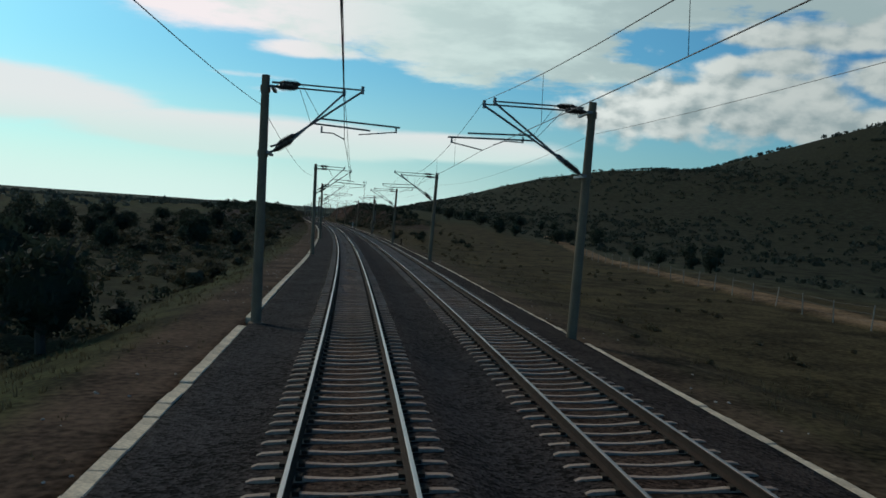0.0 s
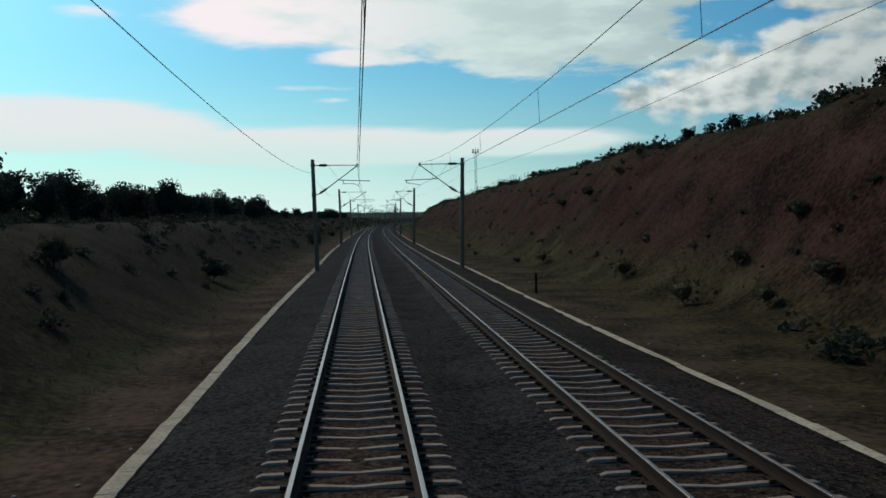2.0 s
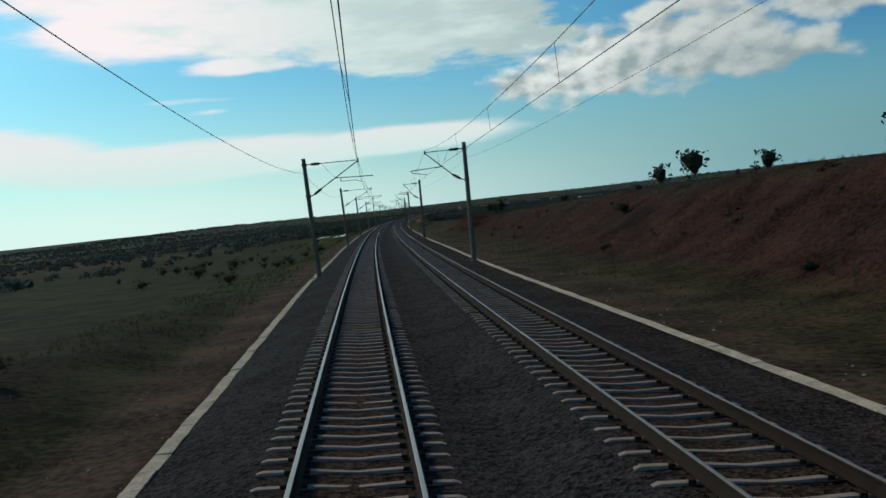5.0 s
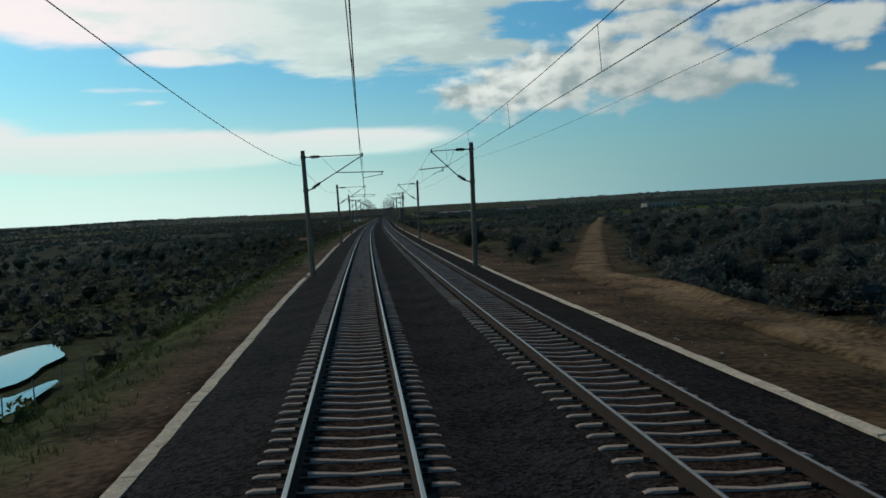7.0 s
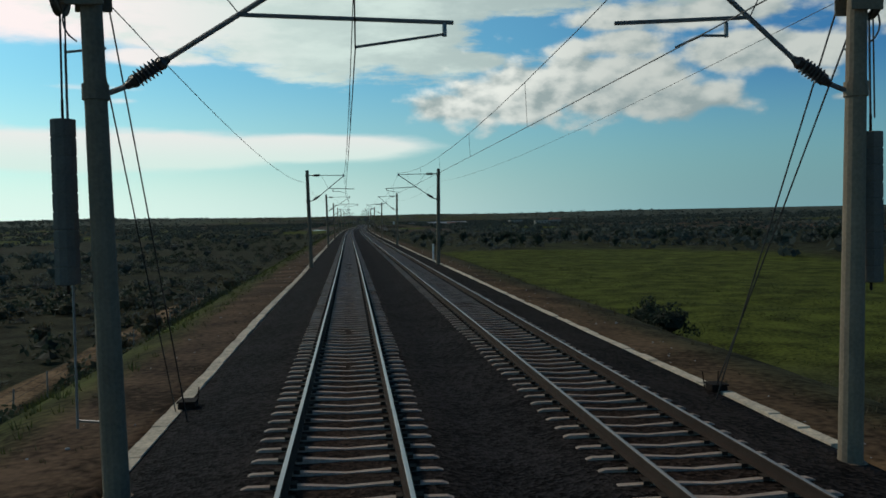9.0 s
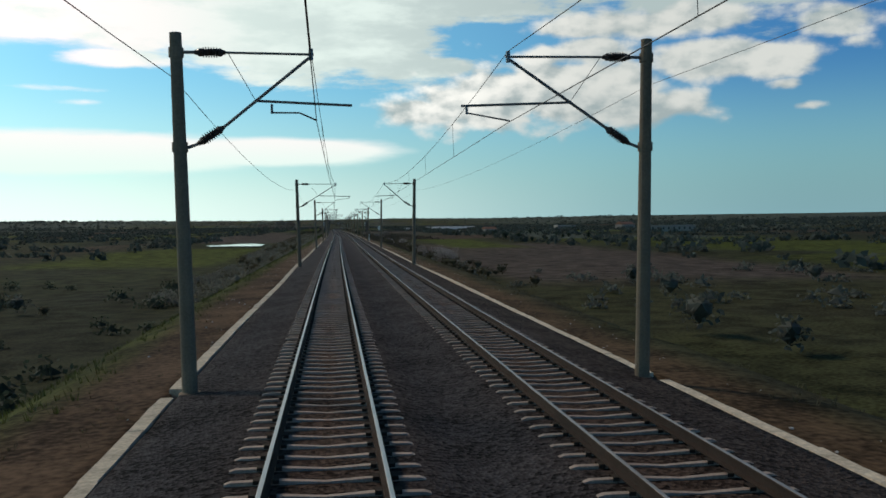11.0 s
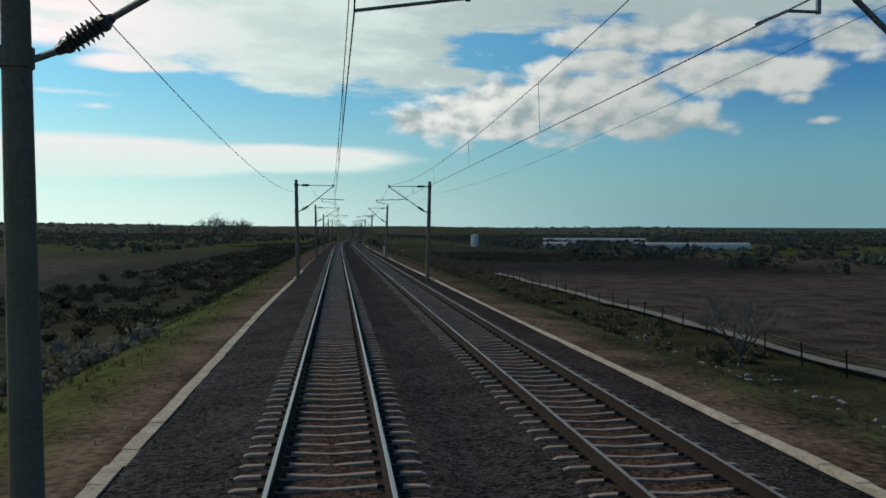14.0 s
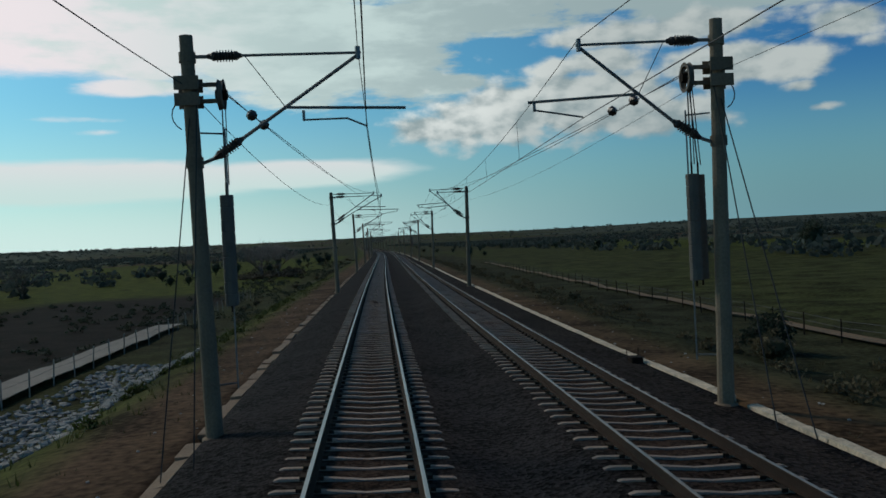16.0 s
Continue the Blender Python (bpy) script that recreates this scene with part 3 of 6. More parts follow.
S_NEAR = np.concatenate([np.arange(-260, 3720, 3.0), np.arange(3720, 5200, 20.0), np.linspace(5200, 11600, 80)])
_out = [0.0, 0.35, 0.8, 1.3, 1.8, 2.4, 3.2, 4.0, 5.0, 6.0, 7.0, 8.0, 9.0, 10.0, 11.2, 12.4, 13.6, 14.8, 16, 17.5, 19, 21, 23, 26, 29, 33, 38, 44, 51, 59, 68, 78, 90, 105,
        125, 150, 180, 220, 270, 330, 400, 490, 600, 740, 920, 1150, 1500, 2000, 2700, 3600, 5000, 7500]
L_ALL = np.array([-3.42 - o for o in _out][::-1] + [-3.1, -2.6, 2.1, 6.8, 7.2] + [7.52 + o for o in _out])
_s, _l = np.meshgrid(S_NEAR, L_ALL, indexing="ij")
_v = lay(_s, _l, height(_s, _l))
_i = np.arange(len(S_NEAR) - 1)[:, None] * len(L_ALL) + np.arange(len(L_ALL) - 1)
ground = raw("ground", _v, np.stack([_i, _i + len(L_ALL), _i + len(L_ALL) + 1, _i + 1], -1).reshape(-1, 4)[:, ::-1], M_GROUND, smooth=True)
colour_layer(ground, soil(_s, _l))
tagged(ground, "rough grass, red earth cuttings and patchwork fields beside the railway", "ground", kind="structure")

# ---- ballast bed ----
S_LINE = np.concatenate([np.arange(-60, 3700, 2.0), np.arange(3700, 4700, 8.0)])
BED = [(-3.30, -0.95), (-3.12, -0.475), (-2.75, -0.44), (-2.1, -0.36), (-1.6, -0.29), (-1.3, -0.235), (-0.9, -0.232), (-0.62, -0.236), (0, -0.240), (0.62, -0.236), (0.9, -0.232),
       (1.3, -0.235), (1.6, -0.29), (1.9, -0.33), (2.13, -0.36), (2.4, -0.33), (2.67, -0.29), (2.97, -0.235), (3.37, -0.232), (3.65, -0.236), (4.27, -0.240),
       (4.89, -0.236), (5.17, -0.232), (5.57, -0.235), (5.87, -0.29), (6.4, -0.36), (6.9, -0.43), (7.22, -0.455), (7.4, -0.95)]
v, f = loft(S_LINE, BED)
_n = np.array([p[0] for p in BED])
_ss = np.repeat(S_LINE, len(BED))
_ll = np.tile(_n, len(S_LINE))
v[:, 2] += K * 0.015 * (wavy(_ss, _ll, 0.7) + wavy(_ss, _ll, 0.31, 2.0))
ballast = raw("ballast_bed", v, f, M_BALLAST, smooth=True)
_rust = (np.exp(-(_ll / 1.0) ** 2) + np.exp(-((_ll - SPACING) / 1.0) ** 2))[:, None]
# stone tone darkened on the embankment, then paled to paint in brighter exposure further on
_exposure_tone = 1.15 - 0.5 * ease(_ss, 1150, 1500) + 1.5 * ease(_ss, 2100, 2400) - 1.3 * ease(_ss, 2750, 2960)
_warm = (0.75 * ease(_ll, 5.2, 6.2))[:, None]
_stone = np.array((0.034, 0.0315, 0.0325)) * (1 - _warm) + np.array((0.046, 0.035, 0.029)) * _warm
colour_layer(ballast, (_stone * (1 - _rust) + np.array((0.056, 0.038, 0.029)) * _rust) * _exposure_tone[:, None])
tagged(ballast, "dark crushed-stone ballast bed under both railway tracks", "ballast", kind="structure")

# ---- tracks: rails and sleepers ----
HEAD = [(-0.028, -0.003), (-0.024, 0.0), (0.024, 0.0), (0.028, -0.003)]
WEB = [(0.029, -0.004), (0.036, -0.010), (0.036, -0.032), (0.010, -0.045), (0.009, -0.14), (0.075, -0.158), (0.075, -0.172), (-0.075, -0.172), (-0.075, -0.158), (-0.009, -0.14), (-0.010, -0.045), (-0.036, -0.032), (-0.036, -0.010), (-0.029, -0.004)]
SLEEPER_GAP = 0.60


def sleeper_mesh(light):
    bm = bmesh.new()
    prof = [(-1.28, -0.226, 0.044), (-1.2, -0.198, 0.052), (-0.95, -0.188, 0.054), (-0.58, -0.186, 0.054), (-0.30, -0.208, 0.046), (0.0, -0.220, 0.042), (0.30, -0.208, 0.046), (0.58, -0.186, 0.054), (0.95, -0.188, 0.054), (1.2, -0.198, 0.052), (1.28, -0.226, 0.044)]
    if light:
        prof = prof[:2] + prof[3:4] + prof[5:6] + prof[7:8] + prof[9:]
    rings = [[bm.verts.new((x, y, z)) for y, z in ((-w - 0.03, -0.42), (-w, t), (w, t), (w + 0.03, -0.42))] for x, t, w in prof]
    for a, b in zip(rings, rings[1:]):
        for i in range(3):
            bm.faces.new((a[i], a[i + 1], b[i + 1], b[i]))
    bm.faces.new(rings[0])
    bm.faces.new(rings[-1][::-1])
    bmesh.ops.recalc_face_normals(bm, faces=bm.faces[:])
    me = bpy.data.meshes.new("sleeper")
    bm.to_mesh(me)
    bm.free()
    me.transform(Matrix.Scale(K, 4))
    me.materials.append(M_SLEEPER)
    return me


def spread_mesh(me, mats):
    """Arrays of a small mesh repeated at many poses, triangulated."""
    me.calc_loop_triangles()
    co = np.array([v.co for v in me.vertices])
    tri = np.array([t.vertices for t in me.loop_triangles])
    vs, fs = [], []
    for i, m in enumerate(mats):
        a = np.array(m)
        vs.append(co @ a[:3, :3].T + a[:3, 3])
        fs.append(tri + i * len(co))
    return np.concatenate(vs), np.concatenate(fs)


def sleeper_pose(s, centre):
    m = put(s, centre + (float(drift(s)) if centre else 0.0), 0)
    return m @ Matrix.Rotation(float(cant_at(s)), 4, "Y") @ pose(0, 0, random.uniform(-0.014, 0.004) * K, 0, random.gauss(0, 0.25), random.uniform(-0.5, 0.5))


SLEEPER, SLEEPER_LIGHT = sleeper_mesh(False), sleeper_mesh(True)
_bm = bmesh.new()
for _x0, _x1, _top in ((-0.165, -0.08, -0.163), (0.08, 0.165, -0.163)):
    box(_bm, _x0, _x1, -0.085, 0.085, -0.215, _top, 0.0)
_bm.normal_update()
bmesh.ops.delete(_bm, geom=[f for f in _bm.faces if f.normal.z < -0.5 or abs(f.normal.x) > 0.5], context="FACES_ONLY")
FASTENING = bpy.data.meshes.new("fastening")
_bm.to_mesh(FASTENING)
_bm.free()
FASTENING.transform(Matrix.Scale(K, 4))
for centre, words in ((0.0, "railway track with polished rails on pale concrete sleepers"), (SPACING, "second railway track with duller rails on pale concrete sleepers")):
    track = thing("railway_track", Matrix(), words, "track", "railway tracks", "structure")
    for side in (-GAUGE, GAUGE):
        v, f = loft(S_LINE, [(centre + side + x, z) for x, z in WEB])
        rail = raw("rail", v, f, M_RAILSIDE, track)
        v, f = loft(S_LINE, [(centre + side + x, z) for x, z in HEAD])
        raw("rail_head", v, f, M_RAILHEAD if centre == 0 else M_DULLHEAD, rail)["label"] = "worn steel running surface"
    where = np.arange(-30, 3800, SLEEPER_GAP)
    for s in where[:330][40:330]:
        ob = new("sleeper", SLEEPER)
        ob.parent = track
        ob.matrix_basis = sleeper_pose(s, centre)
    rest = np.concatenate([where[:40], where[330:]])
    v, f = spread_mesh(SLEEPER_LIGHT, [sleeper_pose(s, centre) for s in rest])
    tagged(raw("sleepers", v, f, M_SLEEPER, track), kind="stuff")
    v, f = spread_mesh(FASTENING, [put(s, centre + side + (float(drift(s)) if centre else 0.0), 0) @ Matrix.Rotation(float(cant_at(s)), 4, "Y") for s in where[where < 3450] for side in (-GAUGE, GAUGE)])
    _, _l, _z = banked(np.repeat(where[where < 3450], 2), np.tile([centre - GAUGE, centre + GAUGE], int((where < 3450).sum())) + np.repeat(drift(where[where < 3450]) if centre else 0.0 * where[where < 3450], 2), 0.0)
    v[:, 2] += np.repeat(_z * K, len(v) // len(_z))
    tagged(raw("fastenings", v, f, M_CLIP, track), kind="stuff")

# ---- kerbs of concrete slabs along both sides ----
MASTS = [(-22, "E"), (27.3, "D"), (74.3, "D"), (121.3, "D"), (172.1, "E"), (230.5, "S"), (291, "S"), (346.5, "S"), (405, "S"), (464.2, "S"), (524.3, "M"),
         (583, "S"), (641.5, "S"), (699, "S"), (758.1, "B"), (808, "D"), (856.9, "D"), (902.4, "D"), (950, "E"), (1008, "S"), (1066, "S"), (1124, "S"), (1182, "S"),
         (1240, "S"), (1298, "S"), (1356.1, "M"), (1409.5, "S"), (1467.5, "S"), (1526.2, "S"), (1581.3, "B"), (1634.4, "D"), (1686.9, "D"), (1729.5, "D"), (1778, "D"),
         (1829.5, "E"), (1886.8, "S"), (1946, "S"), (2005, "S"), (2064, "S"), (2123, "S"), (2182, "S"), (2241, "S"), (2299, "S"), (2358.2, "S"), (2419.8, "B"),
         (2466.2, "D"), (2516.4, "D"), (2557.8, "D"), (2612, "D"), (2661.2, "T"), (2722, "S"), (2777.5, "S"), (2837, "S"), (2895.7, "S"), (2954, "M"), (3014, "S"),
         (3072.7, "S"), (3132, "S"), (3190.5, "S"), (3248.8, "B"), (3298.3, "D"), (3346, "D"), (3394, "D"), (3442, "E"), (3500, "S"), (3558, "S"), (3616, "S"),
         (3674, "S"), (3732, "S"), (3790, "S"), (3848, "S"), (3906, "S"), (3964, "S"), (4022, "S")]
MAST_S = np.array([m[0] for m in MASTS])


def slab_mesh(length, worn, half=0.135):
    bm = box(bmesh.new(), -half, half, -length / 2, length / 2, -0.35, 0.0, worn)
    bmesh.ops.recalc_face_normals(bm, faces=bm.faces[:])
    me = bpy.data.meshes.new("kerb_slab")
    bm.to_mesh(me)
    bm.free()
    me.transform(Matrix.Scale(K, 4))
    me.materials.append(M_KERB)
    return me


OLD_FROM = float(lay(2912, -3.27, 0)[1])
SLABS = {-3.27: (slab_mesh(0.99, 0.015), slab_mesh(0.994, 0.0)), 7.34: (slab_mesh(0.99, 0.015, 0.11), slab_mesh(0.994, 0.0, 0.11))}
for l, gaps in ((-3.27, [(1343, 1362), (2940, 2943)]), (7.34, [(1340, 1356)])):
    kerb = thing("kerb", Matrix(), "pale weathered concrete slab kerb edging the ballast", "kerb", "kerbs", "structure")
    mats = []
    for s in np.arange(-20, 3700, 1.0):
        if any(a < s < b for a, b in gaps) or np.min(np.abs(MAST_S - s)) < 0.75:
            continue
        worn = 0.10 if (l < 0 and 2912 < s < 3400) else 0.0
        mats.append(put(s, l + (float(np.interp(s, [0, 1313, 2000], [-0.07, -0.05, 0.05])) if l > 0 else 0.0) + random.gauss(0, 0.007) + 0.06 * math.sin(s / 9.0), -0.45 - worn * random.random() + random.gauss(0, 0.007), random.gauss(0, 0.4))
                    @ pose(0, 0, 0, random.gauss(0, 0.5), random.gauss(0, 1.2 + 25 * worn)))
    for m in mats[:290]:
        ob = new("slab", SLABS[l][0])
        ob.parent = kerb
        ob.matrix_basis = m
    old = [m for m in mats[290:] if l < 0 and m.translation.y > OLD_FROM]
    v, f = spread_mesh(SLABS[l][1], mats[290:len(mats) - len(old)])
    tagged(raw("slabs", v, f, M_KERB, kerb), kind="stuff")
    if old:
        v, f = spread_mesh(SLABS[l][1], old)
        tagged(raw("stained_slabs", v, f, M_OLDKERB, kerb), "dirty sunken kerb slabs half covered by soil", kind="stuff")

# ---- catenary masts ----
MAST_L, MAST_R = -2.92, 7.0


def insulator(bm, a, b):
    """A ribbed insulator, turned in one piece about the line from a to b."""
    a, b = Vector(a), Vector(b)
    d = (b - a).normalized()
    u = d.orthogonal().normalized()
    w = d.cross(u)
    prof = [(0.0, 0.045), (0.10, 0.06), (0.16, 0.085), (0.24, 0.085)]
    for i in range(6):
        k = 0.26 + 0.085 * i
        prof += [(k, 0.07), (k + 0.02, 0.115), (k + 0.04, 0.11), (k + 0.06, 0.07)]
    prof += [(0.78, 0.085), (0.86, 0.085), (0.92, 0.055), (1.0, 0.04)]
    rings = [[bm.verts.new(a + (b - a) * k + (u * math.cos(q) + w * math.sin(q)) * r) for q in np.arange(6) * math.pi / 3] for k, r in prof]
    for p, q in zip(rings, rings[1:]):
        for i in range(6):
            bm.faces.new((p[i], p[(i + 1) % 6], q[(i + 1) % 6], q[i]))
    bm.faces.new(rings[0][::-1])
    bm.faces.new(rings[-1])
    return bm


def turned(profile, x, y, n=12):
    """A solid turned about an upright axis from (height, radius) pairs."""
    bm = bmesh.new()
    rings = [[bm.verts.new((x + r * math.cos(2 * math.pi * i / n), y + r * math.sin(2 * math.pi * i / n), z)) for i in range(n)] for z, r in profile]
    for a, b in zip(rings, rings[1:]):
        for i in range(n):
            bm.faces.new((a[i], a[(i + 1) % n], b[(i + 1) % n], b[i]))
    bm.faces.new(rings[0][::-1])
    bm.faces.new(rings[-1])
    return bm


def spoked_wheel(x, y, z, r):
    """A grooved rim with six spokes, standing along the line."""
    bm = bmesh.new()
    rim = [(-0.05, r), (-0.02, r - 0.03), (0.02, r - 0.03), (0.05, r), (0.05, r - 0.07), (-0.05, r - 0.07)]
    n = 24
    rings = [[bm.verts.new((x + a, y + b * math.cos(2 * math.pi * i / n), z + b * math.sin(2 * math.pi * i / n))) for a, b in rim] for i in range(n)]
    for i in range(n):
        p, q = rings[i], rings[(i + 1) % n]
        for k in range(6):
            bm.faces.new((p[k], p[(k + 1) % 6], q[(k + 1) % 6], q[k]))
    for i in range(6):
        c, s = math.cos(math.pi * i / 3), math.sin(math.pi * i / 3)
        tube(bm, (x, y + 0.08 * c, z + 0.08 * s), (x, y + (r - 0.05) * c, z + (r - 0.05) * s), 0.022, n=5, caps=False)
    return bm


# reach of a bracket's tip, of its wire and of its registration tube, by side and by whether it pushes
REACH = {(1, True): (3.20, 3.16, 4.45), (1, False): (2.64, 2.74, 3.50), (-1, True): (3.00, 2.98, 4.05), (-1, False): (2.50, 2.46, 3.30)}


def lean_at(s):
    """How far the wires stand off over the canted track, to the right, in steps of 0.2 m."""
    return round(5.6 * math.tan(float(cant_at(s))) / 0.2) * 0.2


def cantilever(mast, side, y, push, lift=0.0, lean=0.0):
    """One swivelling bracket: tubes, insulators, tie wire and steady arm. side: +1 where the track lies to the right."""
    def at(x, z):
        return (side * x, y, z + lift)
    tip, wire_x, end = [v + side * lean for v in REACH[side, push]]
    part("insulator", insulator(bmesh.new(), at(0.22, 6.72), at(0.86, 6.72)), M_INSUL, mast)
    part("top_tube", tube(bmesh.new(), at(0.86, 6.72), at(tip + 0.06, 6.70), 0.026), M_TUBE, mast)
    part("insulator", insulator(bmesh.new(), at(0.26, 4.80), at(0.80, 5.155)), M_INSUL, mast)
    part("diagonal_tube", tube(bmesh.new(), at(0.80, 5.155), at(tip, 6.66), 0.034), M_TUBE, mast)
    part("hinge_arm", tube(bmesh.new(), at(0.05, 4.72), at(0.26, 4.80), 0.035), M_TUBE, mast)
    part("hinge_arm", tube(bmesh.new(), at(-0.02, 6.72), at(0.22, 6.72), 0.035), M_TUBE, mast)
    bm = tube(bmesh.new(), at(tip, 6.58), at(tip, 6.82), 0.05, n=8)
    part("wire_clamp", bm, M_TUBE, mast)
    jx, jz = 0.66 + (tip - 0.66) * 0.40, 5.71
    part("registration_tube", tube(bmesh.new(), at(jx, jz), at(end, 5.62), 0.028), M_TUBE, mast)
    part("tie_wire", tube(bmesh.new(), at(0.92, 6.70), at(jx, jz + 0.03), 0.010, n=4), M_WIRE, mast)
    if push:
        bm = tube(bmesh.new(), at(end - 0.12, 5.62), at(end - 0.12, 5.44), 0.03)
        tube(bm, at(end - 0.12, 5.47), at(wire_x, 5.30), 0.018)
        part("steady_arm", bm, M_TUBE, mast)
    else:
        bm = tube(bmesh.new(), at(jx + 0.35, 5.64), at(jx + 0.35, 5.44), 0.03)
        tube(bm, at(jx + 0.35, 5.46), at(wire_x - 0.36, 5.46), 0.018)
        tube(bm, at(wire_x - 0.36, 5.46), at(wire_x, 5.30), 0.018)
        part("steady_arm", bm, M_TUBE, mast)


def build_mast(side, kind, push, first, lean):
    words = {"S": "grey tapered catenary mast with one swivelling wire bracket", "M": "grey catenary mast with bracket and thin stay wires",
             "D": "grey catenary mast carrying two crossed wire brackets", "B": "grey catenary mast with tension wheels and hanging weights",
             "E": "grey catenary mast with hanging weights and stay wires", "T": "grey catenary mast with weights hanging on both sides"}[kind]
    mast = thing("catenary_mast", first, words, "mast", "catenary masts beside the track")
    rake = -0.16 * side
    bm = tube(bmesh.new(), (0, 0, -0.9), (rake, 0, 7.12), 0.17, 0.125, 14)
    part("pole", bm, M_POLE, mast)
    part("footing", turned([(-1.1, 0.26), (-0.47, 0.25), (-0.44, 0.21)], 0, 0, 12), M_OLDKERB, mast)
    for k, z, r in ((0.95, 6.72, 0.155), (0.7, 4.74, 0.165)):
        part("clamp_band", tube(bmesh.new(), (rake * k, 0, z - 0.11), (rake * k, 0, z + 0.09), r, n=12), M_POLE, mast)
        if kind == "D":
            part("bracket_beam", box(bmesh.new(), side * 0.1 - 0.05, side * 0.1 + 0.05, -0.62, 0.62, z - 0.04, z + 0.04), M_TUBE, mast)
    if kind == "D":
        cantilever(mast, side, -0.58, push, 0.0, lean)
        cantilever(mast, side, 0.58, not push, 0.28, lean)
    else:
        cantilever(mast, side, 0.0, push, 0.0, lean)
    if kind in "BET":
        sx = side * (0.42 if kind == "B" else -0.34 if kind == "T" else -0.56 if side > 0 else -0.40)
        for z0, z1 in ((5.78, 6.02), (6.08, 6.34)):
            for y in (-0.21, 0.19):
                part("clamp_plate", box(bmesh.new(), rake - 0.23, rake + 0.23, y, y + 0.03, z0, z1, 0.006), M_POLE, mast)
            part("wheel_arm", box(bmesh.new(), min(rake, sx), max(rake, sx) + 0.02, 0.07, 0.14, (z0 + z1) / 2 - 0.04, (z0 + z1) / 2 + 0.04, 0.01), M_POLE, mast)
        wheel = part("tension_wheel", spoked_wheel(sx, 0.16, 6.02, 0.30), M_WEIGHT, mast)
        part("hub", tube(bmesh.new(), (sx - 0.11, 0.16, 6.02), (sx + 0.11, 0.16, 6.02), 0.10, n=12), M_RUST, wheel)
        low = {"B": 2.0, "E": 2.3 if side > 0 else 2.05, "T": 1.93}[kind]
        wide = 0.03 if kind == "E" else 0.0
        spots = ((sx, 0.12), (sx - 0.24 * (1 if sx > 0 else -1), 0.42)) if side < 0 and kind == "B" else ((sx, 0.12), (side * 0.30, 0.12)) if kind == "T" else ((sx, 0.12),)
        for wx, wy in spots:
            weight = part("tension_weight", turned([(low + i * 0.235 + d, r + wide) for i in range(9) for d, r in ((0, 0.12), (0.010, 0.13), (0.215, 0.13), (0.225, 0.12))], wx, wy, 10), M_WEIGHT, mast)
            part("weight_rod", tube(bmesh.new(), (wx, wy, low - 0.12), (wx, wy, low + 2.35), 0.02, n=6), M_RUST, weight)
            part("weight_rope", tube(bmesh.new(), (wx, wy, low + 2.3), (sx + (wx - sx) * 0.3, 0.16 + (wy - 0.16) * 0.3, 5.8), 0.016, n=4), M_WIRE, mast)
            part("weight_rope", tube(bmesh.new(), (wx + 0.06, wy, low + 2.3), (sx + (wx - sx) * 0.3 + 0.06, 0.16 + (wy - 0.16) * 0.3, 5.8), 0.012, n=4), M_WIRE, mast)
        part("guide_rail", tube(bmesh.new(), (sx, 0.32, 0.4), (sx, 0.32, 5.4), 0.018, n=5), M_TUBE, mast)
        for z in (0.5, 5.3):
            part("guide_bar", tube(bmesh.new(), (0, 0.1, z), (sx, 0.34, z), 0.018, n=5), M_TUBE, mast)
        for y in (3.1, 4.7) if kind == "B" else ():
            x = side * (0.42 + 0.045 * y)
            bm = tube(bmesh.new(), (x, y, 6.08), (x, y + 0.14, 6.08), 0.05, 0.13, 8)
            part("strain_insulator", tube(bm, (x, y + 0.14, 6.08), (x, y + 0.36, 6.08), 0.13, 0.04, 8), M_INSUL, mast)
        bm = bmesh.new()
        loop_at = [(-side * (0.16 + 0.34 * math.sin(q)), 0.05, 5.65 + 0.32 * math.cos(q)) for q in np.linspace(0.2, 2.6, 8)]
        for a, b in zip(loop_at, loop_at[1:]):
            tube(bm, a, b, 0.013, n=4, caps=False)
        part("jumper_wire", bm, M_WIRE, mast)
    if kind in "BEMT":
        d = {"B": -0.57, "E": 1, "M": 1, "T": 1}[kind]
        for x, top, end, foot in ((0.14, 6.3, 0.1, 4.4), (0.0, 5.8, -0.3, 5.4)):
            part("stay_wire", tube(bmesh.new(), (rake * 0.85 + side * x, 0, top), (side * end, d * foot, -0.62), 0.013, n=4), M_WIRE, mast)
        if kind == "M":
            part("stay_wire", tube(bmesh.new(), (rake * 0.85, 0, 6.4), (side * 0.3, -0.5, 2.3), 0.013, n=4), M_WIRE, mast)
    return mast


def pushes(i, side):
    """Whether a mast's bracket reaches over and pushes the wire back; it alternates from mast to mast."""
    odd = (i + (1 if 20 <= i <= 27 else 0)) % 2
    return odd == 0 if side > 0 else odd == 1


made = {}
for i, (s, kind) in enumerate(MASTS):
    for side, l in ((1, MAST_L), (-1, MAST_R)):
        push = pushes(i, side)
        key, m = (side, kind, push, lean_at(s)), put(s, l, 0)
        if key in made:
            copy_thing(made[key], m)
        else:
            made[key] = build_mast(side, kind, push, m, lean_at(s))

# ---- overhead wires ----


